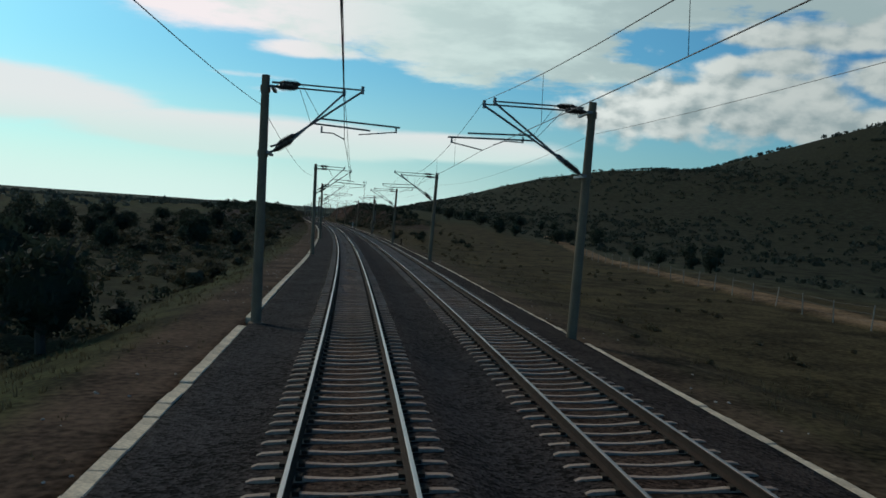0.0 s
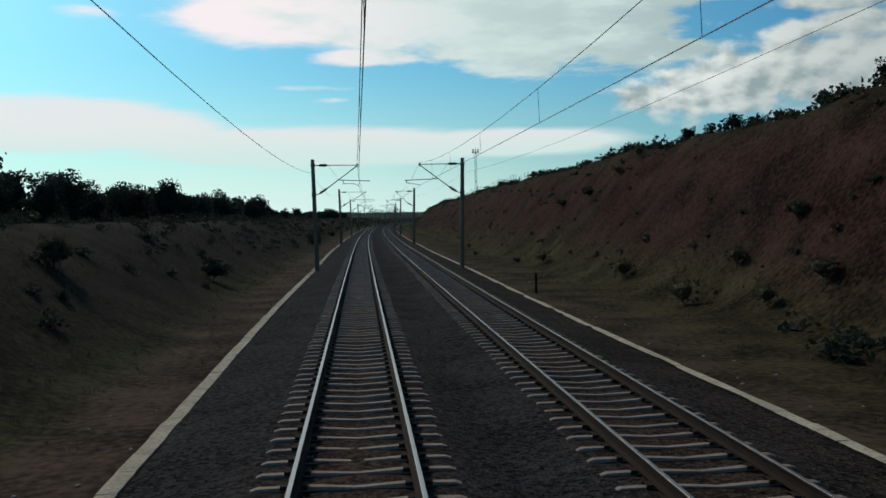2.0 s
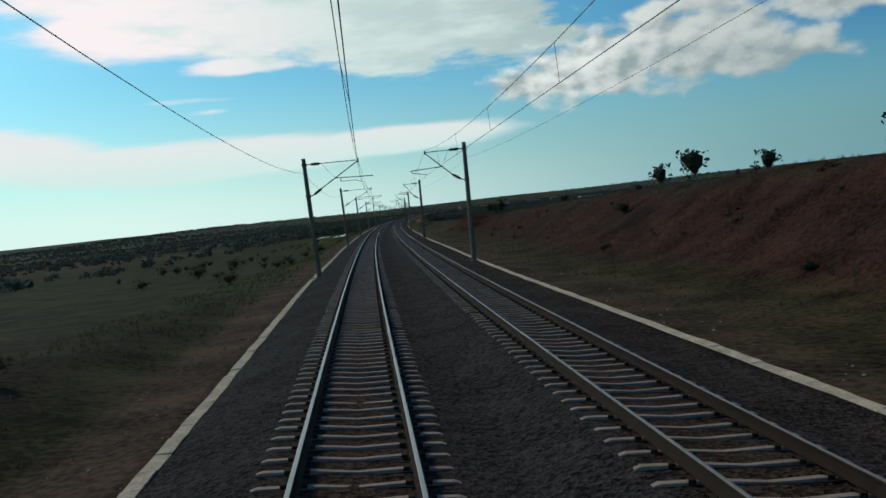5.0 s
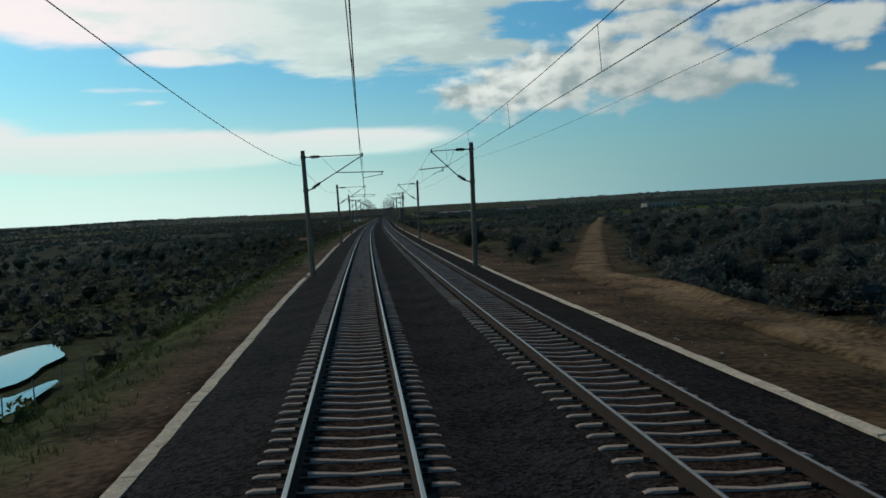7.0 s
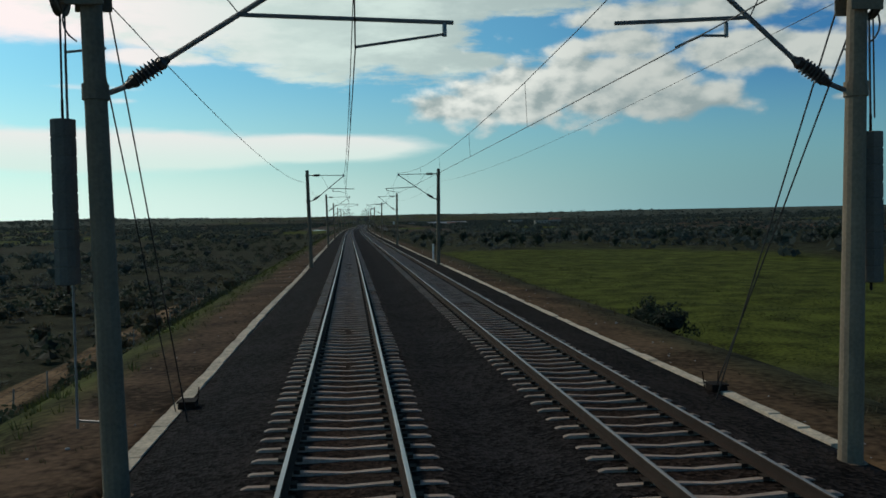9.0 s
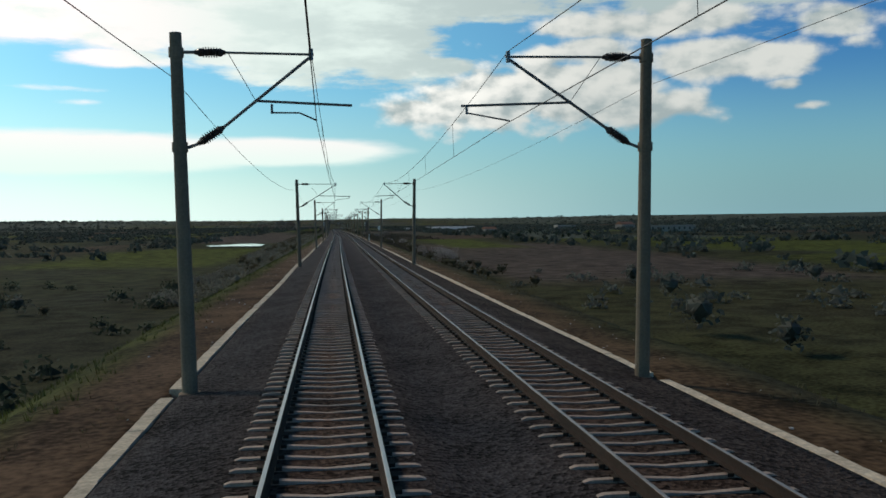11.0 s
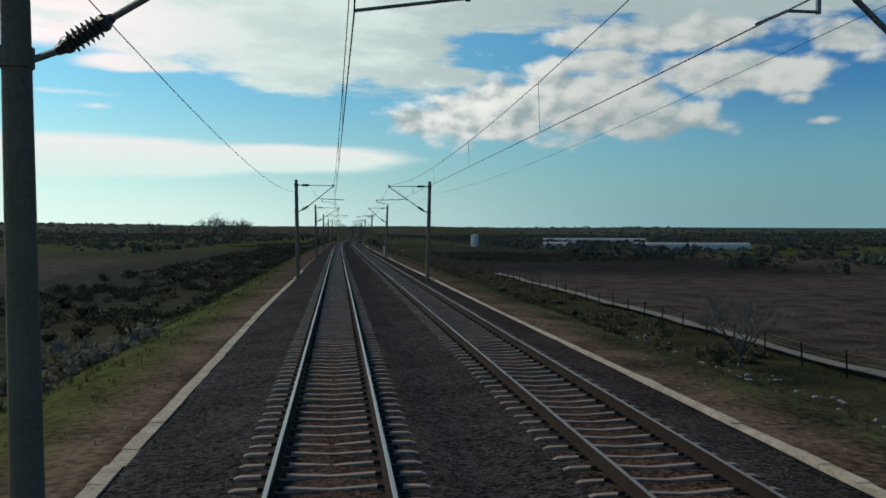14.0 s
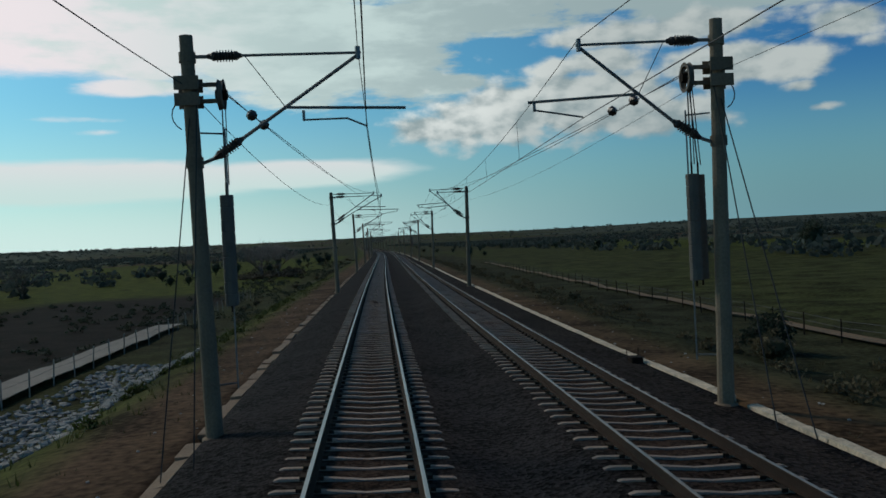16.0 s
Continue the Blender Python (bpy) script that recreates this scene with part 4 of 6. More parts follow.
def wire_mesh(path, r):
    """Vertices and faces of a three-sided wire through points (true s, l, z)."""
    p = lay(path[:, 0], path[:, 1], path[:, 2])
    h = axis_at(path[:, 0])[2]
    across = np.stack([np.cos(h), -np.sin(h), 0 * h], -1)
    up = np.array([0, 0, 1.0])
    ring = [p + K * r * (across * math.cos(a) + up * math.sin(a)) for a in (math.pi / 2, math.pi * 7 / 6, math.pi * 11 / 6)]
    v = np.stack(ring, 1).reshape(-1, 3)
    i = np.arange(len(p) - 1)[:, None] * 3
    return v, np.concatenate([np.stack([i + a, i + b, i + 3 + b, i + 3 + a], -1).reshape(-1, 4) for a, b in ((0, 1), (1, 2), (2, 0))])


def join(meshes):
    vs, fs, n = [], [], 0
    for v, f in meshes:
        vs.append(v)
        fs.append(f + n)
        n += len(v)
    return np.concatenate(vs), np.concatenate(fs)


def hung(points, sag, n=12):
    """A path through the points, sagging between each two."""
    out = []
    for a, b in zip(points, points[1:]):
        for u in np.arange(n) / n:
            out.append([a[0] + (b[0] - a[0]) * u, a[1] + (b[1] - a[1]) * u, a[2] + (b[2] - a[2]) * u - 4 * sag * u * (1 - u)])
    out.append(list(points[-1]))
    return np.array(out)


for centre, side in ((0.0, 1), (SPACING, -1)):
    line = thing("overhead_line", Matrix(), "dark overhead contact wire hung from a sagging messenger wire", "overhead wire", "overhead wires", "structure")
    pts = []
    for i, (s, kind) in enumerate(MASTS):
        push = pushes(i, side)
        ml, reach = MAST_L if side > 0 else MAST_R, REACH[side, push]
        pts.append((s - (0.58 if kind == "D" else 0), ml + side * reach[1] + lean_at(s), ml + side * reach[0] + lean_at(s)))
    cw = hung([(p[0], p[1], 5.28) for p in pts], 0.03)
    mw = hung([(p[0], p[2], 6.82) for p in pts], 0.85)
    v, f = wire_mesh(cw, 0.010)
    raw("contact_wire", v, f, M_WIRE, line)
    v, f = wire_mesh(mw, 0.010)
    raw("messenger_wire", v, f, M_WIRE, line)
    drops = []
    for k in range(len(pts) - 1):
        for j in (2, 4, 6, 8, 10):
            a, b = cw[k * 12 + j], mw[k * 12 + j]
            q = np.array([a, b])
            q[1, 0] += 0.02
            drops.append(wire_mesh(q, 0.006))
    v, f = join(drops)
    tagged(raw("droppers", v, f, M_WIRE, line), kind="stuff")
    # second wires where two sections overlap
    ends = [i for i, m in enumerate(MASTS) if m[1] == "B"]
    over = []
    for b in ends:
        e = next((j for j in range(b + 1, len(MASTS)) if MASTS[j][1] in "ET"), None)
        if e is None:
            continue
        ml = MAST_L if side > 0 else MAST_R
        p = [(MASTS[b][0], ml + side * 0.4, 6.1)] + [(MASTS[j][0] + 0.58, ml + side * 2.6 + lean_at(MASTS[j][0]), 6.05 if j in (b + 1, e - 1) else 5.55) for j in range(b + 1, e)] + [(MASTS[e][0], ml + side * 0.3, 6.1)]
        over.append(wire_mesh(hung(p, 0.05), 0.010))
        p = [(MASTS[b][0], ml + side * 0.4, 6.15)] + [(MASTS[j][0] + 0.58, ml + side * 2.9 + lean_at(MASTS[j][0]), 7.0) for j in range(b + 1, e)] + [(MASTS[e][0], ml + side * 0.3, 6.15)]
        over.append(wire_mesh(hung(p, 0.6), 0.010))
    v, f = join(over)
    raw("overlap_wire", v, f, M_WIRE, line)
    ground_wire = thing("earth_wire", Matrix(), "single dark earth wire strung along the mast tops", "overhead wire", "earth wires", "structure")
    v, f = wire_mesh(hung([(s, (MAST_L - 0.24) if side > 0 else (MAST_R + 0.2), 6.2 if side > 0 else 6.1) for s, _ in MASTS], 0.68 if side > 0 else 0.45), 0.010 if side > 0 else 0.006)
    raw("wire", v, f, M_WIRE, ground_wire)

# ---- plants ----


def heart(rng, fine=2):
    """A lumpy closed shape of unit size, as vertices and triangles."""
    bm = bmesh.new()
    bmesh.ops.create_icosphere(bm, subdivisions=fine, radius=1.0)
    co = np.array([v.co for v in bm.verts]) * rng.uniform(0.72, 1.2, (len(bm.verts), 1))
    tri = np.array([[v.index for v in f.verts] for f in bm.faces])
    bm.free()
    return co, tri


def patchwork(name, pieces, material):
    """One mesh of true-metre pieces, each cut into triangles."""
    vs, fs, n = [], [], 0
    for v, f in pieces:
        f = f if f.shape[1] == 3 else np.concatenate([f[:, [0, 1, 2]], f[:, [0, 2, 3]]])
        vs.append(v)
        fs.append(f + n)
        n += len(v)
    return raw(name, np.concatenate(vs) * K, np.concatenate(fs), material)


def leaf_cloud(name, seed, clumps, rx, rz, z0, leaf, per, material, fine=2, closed=True):
    """A crown of small leaf faces gathered in uneven clumps, with gaps between them."""
    rng = np.random.default_rng(seed)
    d = rng.normal(size=(clumps, 3))
    d /= np.linalg.norm(d, axis=1)[:, None]
    d *= (rng.uniform(0.35, 1.0, clumps) ** 0.6)[:, None]
    c = d * np.array([rx, rx, rz]) * rng.uniform(0.62, 0.92, (clumps, 1)) + np.array([0, 0, z0])
    cr = rng.uniform(0.3, 0.46, clumps) * rx
    p = np.repeat(c, per, 0) + np.clip(rng.normal(size=(clumps * per, 3)), -1.0, 1.0) * np.repeat(cr, per)[:, None] * 0.55 * np.array([1, 1, 0.8])
    n = len(p)
    u = rng.normal(size=(n, 3))
    u /= np.linalg.norm(u, axis=1)[:, None]
    w = np.cross(u, rng.normal(size=(n, 3)))
    w /= np.linalg.norm(w, axis=1)[:, None]
    sz = leaf * rng.uniform(0.6, 1.4, n)[:, None]
    v = np.stack([p - u * sz, p + w * sz * 0.5, p + u * sz, p - w * sz * 0.5], 1).reshape(-1, 3)
    v[:, 2] = np.maximum(v[:, 2], 0.02)
    f = np.arange(n * 4).reshape(-1, 4)
    # a rough leafy heart that closes the view through the crown
    if not closed:
        return patchwork(name, [(v, f)], material)
    hv, hf = heart(rng, fine)
    hv = hv * np.array([rx, rx, rz]) * 0.55 + np.array([0, 0, z0])
    hv[:, 2] = np.maximum(hv[:, 2], 0.02)
    return patchwork(name, [(v, f), (hv, hf)], material)


def leafy(name, seed, height_m, radius, material, words, category, leaf=0.16, clumps=26, per=34, bush=False, closed=True):
    t = thing(name, Matrix(), words, category, "trees and bushes along the line")
    rng = random.Random(seed)
    bm = bmesh.new()
    top = height_m * (0.35 if bush else 0.5)
    lean = Vector((rng.uniform(-0.15, 0.15), rng.uniform(-0.15, 0.15), 1)) * top
    tube(bm, (0, 0, -0.4), lean, 0.05 * height_m * (0.5 if bush else 0.8), 0.03 * height_m, 7)
    for _ in range(6):
        a = rng.uniform(0, 6.28)
        e = lean + Vector((math.cos(a) * radius * 0.6, math.sin(a) * radius * 0.6, height_m * rng.uniform(0.15, 0.4)))
        tube(bm, lean * rng.uniform(0.6, 1.0), e, 0.018 * height_m, 0.006 * height_m, 5)
    part("trunk", bm, M_BARK, t)
    zc = height_m * 0.45
    leaf_cloud("crown", seed, clumps, radius, height_m * (0.5 if bush else 0.53), zc, leaf, per, material, 2, closed).parent = t
    return t


def bare(name, seed, height_m, words, twig_mat):
    t = thing(name, Matrix(), words, "tree", "bare trees")
    rng = random.Random(seed)
    trunk, twigs = bmesh.new(), bmesh.new()

    def grow(a, d, length, r, depth):
        b = a + d * length
        if depth >= 3:
            tube(trunk, a, b, r, r * 0.65, 6)
        else:
            tube(twigs, a, b, r * 2.0, r * 1.35, 3, caps=False)
        if depth == 0:
            return
        for _ in range(rng.choice((3, 4, 4))):
            n = (d + Vector((rng.gauss(0, 0.42), rng.gauss(0, 0.42), rng.gauss(0.08, 0.2)))).normalized()
            grow(a + d * length * rng.uniform(0.6, 1.0), n, length * rng.uniform(0.6, 0.85), r * 0.52, depth - 1)

    grow(Vector((0, 0, -0.3)), Vector((0, 0, 1)), height_m * 0.2, height_m * 0.019, 3)
    for k in range(5):
        a = k * 1.3 + rng.uniform(0, 0.5)
        grow(Vector((0, 0, height_m * 0.14)), Vector((math.cos(a) * 0.6, math.sin(a) * 0.6, 0.8)).normalized(), height_m * 0.3, height_m * 0.0105, 4)
    part("trunk", trunk, M_BARK, t)
    part("twig_crown", twigs, twig_mat, t)
    return t


KINDS = {
    "oak": [leafy("oak_tree", 11 + i, 4.2, 1.9, M_OAK, "dark evergreen tree with a dense uneven crown", "tree", 0.135, 42, 42) for i in range(3)],
    "olive": [leafy("olive_tree", 31 + i, 3.0, 1.75, M_OLIVE, "grey-green olive tree with a low rounded crown", "tree", 0.13, 32, 40) for i in range(3)],
    "shrub": [leafy("shrub", 51 + i, 1.3, 0.85, M_SCRUB, "low dry brownish-green shrub on the verge", "shrub", 0.075, 18, 42, True) for i in range(2)]
    + [leafy("shrub", 61 + i, 1.4, 0.9, M_OAK, "low dark green shrub on the verge", "shrub", 0.07, 18, 52, True) for i in range(2)],
    "pale": [leafy("flowering_bush", 71 + i, 2.6, 1.5, M_BLOSSOM, "pale greyish twiggy bush", "bush", 0.055, 40, 60, True, False) for i in range(2)],
    "bare": [bare("bare_tree", 81 + i, 10.0, "leafless tree with a fan of thin branches", M_TWIG) for i in range(3)],
}
used = set()
count, beyond = {}, {}


def plant(kind, s, l, size=1.0, sink=0.0):
    if 1460 < s < 1800 and abs(l - (16 + (s - 1474) * 0.26)) < 4.5 or 1385 < s < 1490 and -40 < l < -15.5:
        return None
    if kind == "olive" and l < 0 and l > -24:
        kind = "shrub"
    proto = KINDS[kind][random.randrange(len(KINDS[kind]))]
    count[kind] = count.get(kind, 0) + 1
    m = put(s, l, float(height(s, l)) - sink, random.uniform(0, 360)) @ Matrix.Diagonal((size * random.uniform(0.9, 1.15), size * random.uniform(0.9, 1.15), size * random.uniform(0.85, 1.1), 1))
    if count[kind] > 240:
        beyond.setdefault(kind, []).append(m)
        return None
    if proto.name not in used:
        used.add(proto.name)
        proto.matrix_basis = m
        return proto
    made_one = copy_thing(proto, Matrix())
    made_one.matrix_basis = m
    return made_one


def scatter(kind, n, s0, s1, l0, l1, a=0.8, b=1.2):
    for _ in range(n):
        plant(kind, random.uniform(s0, s1), random.uniform(l0, l1), random.uniform(a, b))


random.seed(5)
for kind, s, l, size in [("oak", 28.5, -9.6, 1.0), ("oak", 33, -12.5, 1.1), ("shrub", 49, -8.4, 1.2), ("shrub", 52, -9.5, 1.3), ("shrub", 149, 9.4, 1.1), ("shrub", 160, 11.5, 0.9),
                         ("oak", 786, -20.5, 1.3), ("oak", 789, -22, 1.45), ("oak", 783, -22.2, 1.4), ("oak", 792, -20.2, 1.1), ("oak", 757, -21.5, 0.85), ("oak", 754, -22.8, 0.85), ("oak", 566, -21, 0.9),
                         ("oak", 570, -22.5, 1.0), ("oak", 562, -23, 0.95), ("oak", 580, -20.5, 0.8), ("shrub", 534, -7.4, 1.5), ("shrub", 632, -7.6, 1.3), ("shrub", 421, 12.5, 0.7), ("olive", 1457, 16.5, 1.0), ("olive", 1462, 20, 1.1), ("olive", 1474, 19.5, 1.0),
                         ("oak", 1543.5, 15.2, 0.85), ("oak", 1545, 16.6, 0.85), ("olive", 1766, 14.8, 1.2), ("olive", 1771, 16.5, 1.1), ("olive", 1776, 15.2, 1.0), ("olive", 1750, 16.5, 1.1), ("shrub", 1853, 13.2, 1.3),
                         ("shrub", 1857, 13.6, 1.2), ("pale", 2369, 17.3, 1.15), ("pale", 2350.5, 16.8, 1.2), ("pale", 2362, 18.0, 1.0), ("pale", 2344.5, 15.4, 1.1), ("pale", 2357, 17.0, 1.1), ("bare", 2556, 12.3, 0.36), ("bare", 2557.5, 19.6, 0.36),
                         ("bare", 2548, 15.8, 0.3), ("bare", 2575, 17, 0.34), ("bare", 2600, 21, 0.36), ("shrub", 2552, 12.5, 1.1), ("bare", 3261, -51, 1.45), ("bare", 3276, -57, 1.6),
                         ("bare", 3248, -63, 1.4), ("bare", 3226, -71, 1.2), ("bare", 3215, -80, 1.1), ("bare", 3300, -66, 1.0), ("bare", 3330, -80, 0.9), ("bare", 3342, -50, 0.62), ("bare", 3350, -53, 0.7), ("bare", 3358, -50, 0.6), ("bare", 3420, -40, 0.9), ("bare", 3395, -22, 0.85), ("bare", 3402, -20, 0.8), ("bare", 3408, -24, 0.85),
                         ("shrub", 3173.5, 11.3, 0.9), ("shrub", 3176, 12.2, 1.0), ("olive", 3153, 13.0, 0.5), ("olive", 3149, 13.8, 0.5), ("shrub", 521, -6.3, 1.2), ("shrub", 3116, 9.9, 0.8), ("shrub", 3262, 14, 1.2),
                         ("shrub", 3258, 12.2, 0.9), ("oak", 2838, -12, 0.6), ("oak", 2850, -14, 0.7), ("shrub", 2815, 10.8, 1.3), ("oak", 3380, 75, 1.4),
                         ("shrub", 2712, 12.3, 1.4), ("shrub", 2716, 13.5, 1.3), ("pale", 2842, 15.8, 1.1), ("bare", 2858, 14.5, 0.32)]:
    plant(kind, s, l, size)
scatter("oak", 60, -20, 160, -50, -12, 0.6, 1.1)
scatter("shrub", 70, 10, 260, -26, -7, 0.7, 1.3)
scatter("oak", 34, 90, 330, 36, 60, 0.6, 1.0)
scatter("shrub", 24, 120, 300, 10.5, 20, 0.5, 1.0)
scatter("oak", 22, 240, 330, 18, 30, 0.35, 0.55)
scatter("oak", 22, 250, 360, -40, -15, 0.3, 0.5)
scatter("oak", 70, 395, 560, -40, -16, 0.75, 1.2)
scatter("oak", 30, 560, 640, -40, -18, 0.6, 1.0)
scatter("oak", 14, 556, 590, -38, -26, 1.3, 1.7)
scatter("oak", 16, 345, 395, -40, -18, 0.5, 0.8)
scatter("oak", 60, 655, 760, -42, -21, 0.6, 1.0)
scatter("oak", 60, 762, 838, -34, -19, 0.8, 1.15)
scatter("oak", 20, 830, 960, -60, -24, 0.5, 0.8)
scatter("shrub", 40, 250, 960, -12, -6.6, 0.5, 1.1)
scatter("oak", 50, 300, 420, 21.5, 27, 0.28, 0.5)
scatter("oak", 45, 420, 540, 22, 28, 0.18, 0.34)
scatter("oak", 34, 824, 861, 22.8, 28, 0.48, 0.62)
scatter("oak", 26, 840, 915, -38, -24, 0.6, 0.95)
scatter("shrub", 60, 420, 980, 20.5, 25, 0.5, 1.0)
scatter("shrub", 60, 260, 1100, 9.6, 21, 0.3, 0.7)
scatter("oak", 70, 310, 420, 18.5, 27, 0.3, 0.55)
scatter("shrub", 30, 290, 480, 12.5, 20, 0.5, 1.1)
scatter("shrub", 60, 1000, 1340, -30, -7, 0.6, 1.2)
scatter("oak", 26, 1000, 1330, 16, 60, 0.5, 0.9)
scatter("olive", 170, 1425, 1540, 17, 95, 0.6, 1.0)
scatter("olive", 110, 1540, 1640, 36, 100, 0.6, 1.0)
scatter("shrub", 50, 1400, 1540, 12, 40, 0.6, 1.2)
scatter("shrub", 20, 1540, 1640, 20, 40, 0.5, 1.0)
scatter("shrub", 40, 1640, 1760, 12, 40, 0.6, 1.2)
scatter("olive", 170, 1640, 1780, 17, 80, 0.5, 0.95)
scatter("shrub", 24, 1600, 1800, 11, 17, 0.5, 1.0)
scatter("oak", 60, 1430, 1720, -70, -24, 0.6, 1.1)
scatter("olive", 240, 1430, 1900, -80, -24, 0.5, 0.95)
scatter("shrub", 160, 1400, 1900, -30, -8, 0.8, 1.7)
scatter("oak", 60, 1985, 2080, 16, 130, 0.6, 1.0)
scatter("olive", 60, 1990, 2320, 14, 60, 0.7, 1.1)
scatter("olive", 60, 1900, 2340, -50, -10, 0.6, 1.0)
scatter("shrub", 60, 2300, 2500, 11.5, 20, 0.8, 1.4)
scatter("pale", 12, 2380, 2500, 12.5, 20, 0.6, 1.0)
scatter("shrub", 60, 2330, 2560, -19, -8.6, 0.8, 1.4)
scatter("oak", 16, 2490, 2640, 50, 90, 0.6, 1.0)
scatter("shrub", 120, 2560, 2860, -18, -8, 0.4, 0.95)
scatter("shrub", 36, 2480, 2860, 10.2, 15, 0.5, 1.0)
scatter("shrub", 90, 2860, 3170, -26, -7.6, 0.45, 1.2)
scatter("shrub", 24, 2860, 3400, 9.8, 14, 0.4, 0.9)
scatter("shrub", 24, 3290, 3520, -22, -7.8, 0.6, 1.0)
scatter("oak", 30, 3350, 3700, -70, -14, 0.6, 1.0)
scatter("oak", 30, 3420, 3800, 14, 90, 0.5, 0.9)


for kind, mats in beyond.items():
    radius, tall, material = {"oak": (1.9, 4.2, M_OAK), "olive": (1.75, 3.0, M_OLIVE), "shrub": (0.85, 1.3, M_SCRUB)}[kind]
    light = leaf_cloud("thicket", 90, 12, radius, tall * 0.46, tall * 0.5, 0.12 * radius, 9, material, 1)
    v, f = spread_mesh(light.data, mats)
    bpy.data.objects.remove(light)
    tagged(raw("thicket", v, f, material), "dense thicket of rounded dark bushes beyond the verge", "bushes", kind="stuff")


def clumps(name, n, area, size, seed, words, material=M_HAZEWOOD, near=1.0, grow=1100):
    """Far woods: many rough crowns of a few leaf faces each, all in one sheet of stuff."""
    rng = np.random.default_rng(seed)
    s, l = rng.uniform(area[0], area[1], n), area[3] + (area[2] - area[3]) * (1 - rng.uniform(0, 1, n) ** 1.9)
    if area[2] < 0 < -area[3]:
        l = area[2] + area[3] - l
    keep = wavy(s, l, 60.0, seed * 1.3) + 0.4 * wavy(s, l, 19.0, seed) > rng.uniform(-0.6, 0.5, n)
    s, l = s[keep], l[keep]
    n = len(s)
    z = height(s, l)
    far = near + np.abs(l) / grow
    r = rng.uniform(size[0], size[1], n) * far
    per = 15
    q = rng.normal(size=(n, per, 3))
    q /= np.linalg.norm(q, axis=2)[..., None]
    q *= rng.uniform(0.5, 1.0, (n, per, 1))
    q[..., 2] = np.abs(q[..., 2]) * 0.9 + 0.1
    base = lay(s, l, z)
    c = base[:, None, :] + q * r[:, None, None] * K
    u = rng.normal(size=(n, per, 3))
    u /= np.linalg.norm(u, axis=2)[..., None]
    w = np.cross(u, rng.normal(size=(n, per, 3)))
    w /= np.linalg.norm(w, axis=2)[..., None]
    k = (0.38 * r * K)[:, None, None]
    v = np.stack([c - u * k, c + w * k * 0.7, c + u * k, c - w * k * 0.7], 2).reshape(-1, 3)
    tagged(raw(name, v, np.arange(len(v)).reshape(-1, 4), material), words, "woods", kind="stuff")


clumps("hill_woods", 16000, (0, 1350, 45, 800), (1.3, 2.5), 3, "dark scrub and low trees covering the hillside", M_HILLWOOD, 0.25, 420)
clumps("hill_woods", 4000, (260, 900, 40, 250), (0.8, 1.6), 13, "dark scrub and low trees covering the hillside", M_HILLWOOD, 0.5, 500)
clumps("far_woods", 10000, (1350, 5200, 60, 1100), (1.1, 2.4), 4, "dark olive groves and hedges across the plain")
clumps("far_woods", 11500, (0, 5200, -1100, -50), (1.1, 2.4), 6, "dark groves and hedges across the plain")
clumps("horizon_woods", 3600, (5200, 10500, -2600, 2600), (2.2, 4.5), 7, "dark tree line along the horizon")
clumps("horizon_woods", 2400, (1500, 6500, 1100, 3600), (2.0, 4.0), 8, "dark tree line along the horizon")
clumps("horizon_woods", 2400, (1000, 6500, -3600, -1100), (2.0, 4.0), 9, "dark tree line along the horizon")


def brush(n, s0, s1, l0, l1, r0, r1, seed, material, words):
    """Low tangled growth: many small mounds of leaf faces that run into one another."""
    rng = np.random.default_rng(seed)
    s, l = rng.uniform(s0, s1, n), rng.uniform(l0, l1, n)
    keep = wavy(s, l, 6.0, seed * 0.7) > rng.uniform(-1.0, 0.6, n)
    keep &= ~((s > 1455) & (s < 1810) & (np.abs(l - (16 + (s - 1474) * 0.26)) < 3.4)) & ~((s > 1385) & (s < 1475) & (l < -12.5) & (l > -40)) & ~((s > 2550) & (s < 2590) & (l < -8.2) & (l > -19))
    s, l = s[keep], l[keep]
    n, per = len(s), 56 if min(abs(l0), abs(l1)) < 12 else 30
    r = rng.uniform(r0, r1, n)
    q = rng.normal(size=(n, per, 3))
    q /= np.linalg.norm(q, axis=2)[..., None]
    q *= rng.uniform(0.45, 1.0, (n, per, 1)) * rng.uniform(0.7, 1.2, (n, 1, 3))
    q[..., 2] = np.abs(q[..., 2]) * 0.85
    c = lay(s, l, height(s, l))[:, None, :] + q * (r * K)[:, None, None]
    u = rng.normal(size=(n, per, 3))
    u /= np.linalg.norm(u, axis=2)[..., None]
    w = np.cross(u, rng.normal(size=(n, per, 3)))
    w /= np.linalg.norm(w, axis=2)[..., None]
    k = (K * (0.04 + 0.088 * r) * (1.0 if per == 56 else 1.35))[:, None, None]
    v = np.stack([c - u * k, c + w * k * 0.6, c + u * k, c - w * k * 0.6], 2).reshape(-1, 3)
    f = np.arange(len(v)).reshape(-1, 4)
    hv, hf = heart(rng, 1)
    hv[:, 2] = np.abs(hv[:, 2]) * 0.85
    hearts = lay(s, l, height(s, l))[:, None, :] + hv[None] * rng.uniform(0.4, 0.6, (n, 1, 3)) * (r * K)[:, None, None]
    hf = hf[None] + (np.arange(n) * len(hv))[:, None, None]
    tagged(patchwork("brush", [(v / K, f), (hearts.reshape(-1, 3) / K, hf.reshape(-1, 3))], material), words, "bushes", kind="stuff")


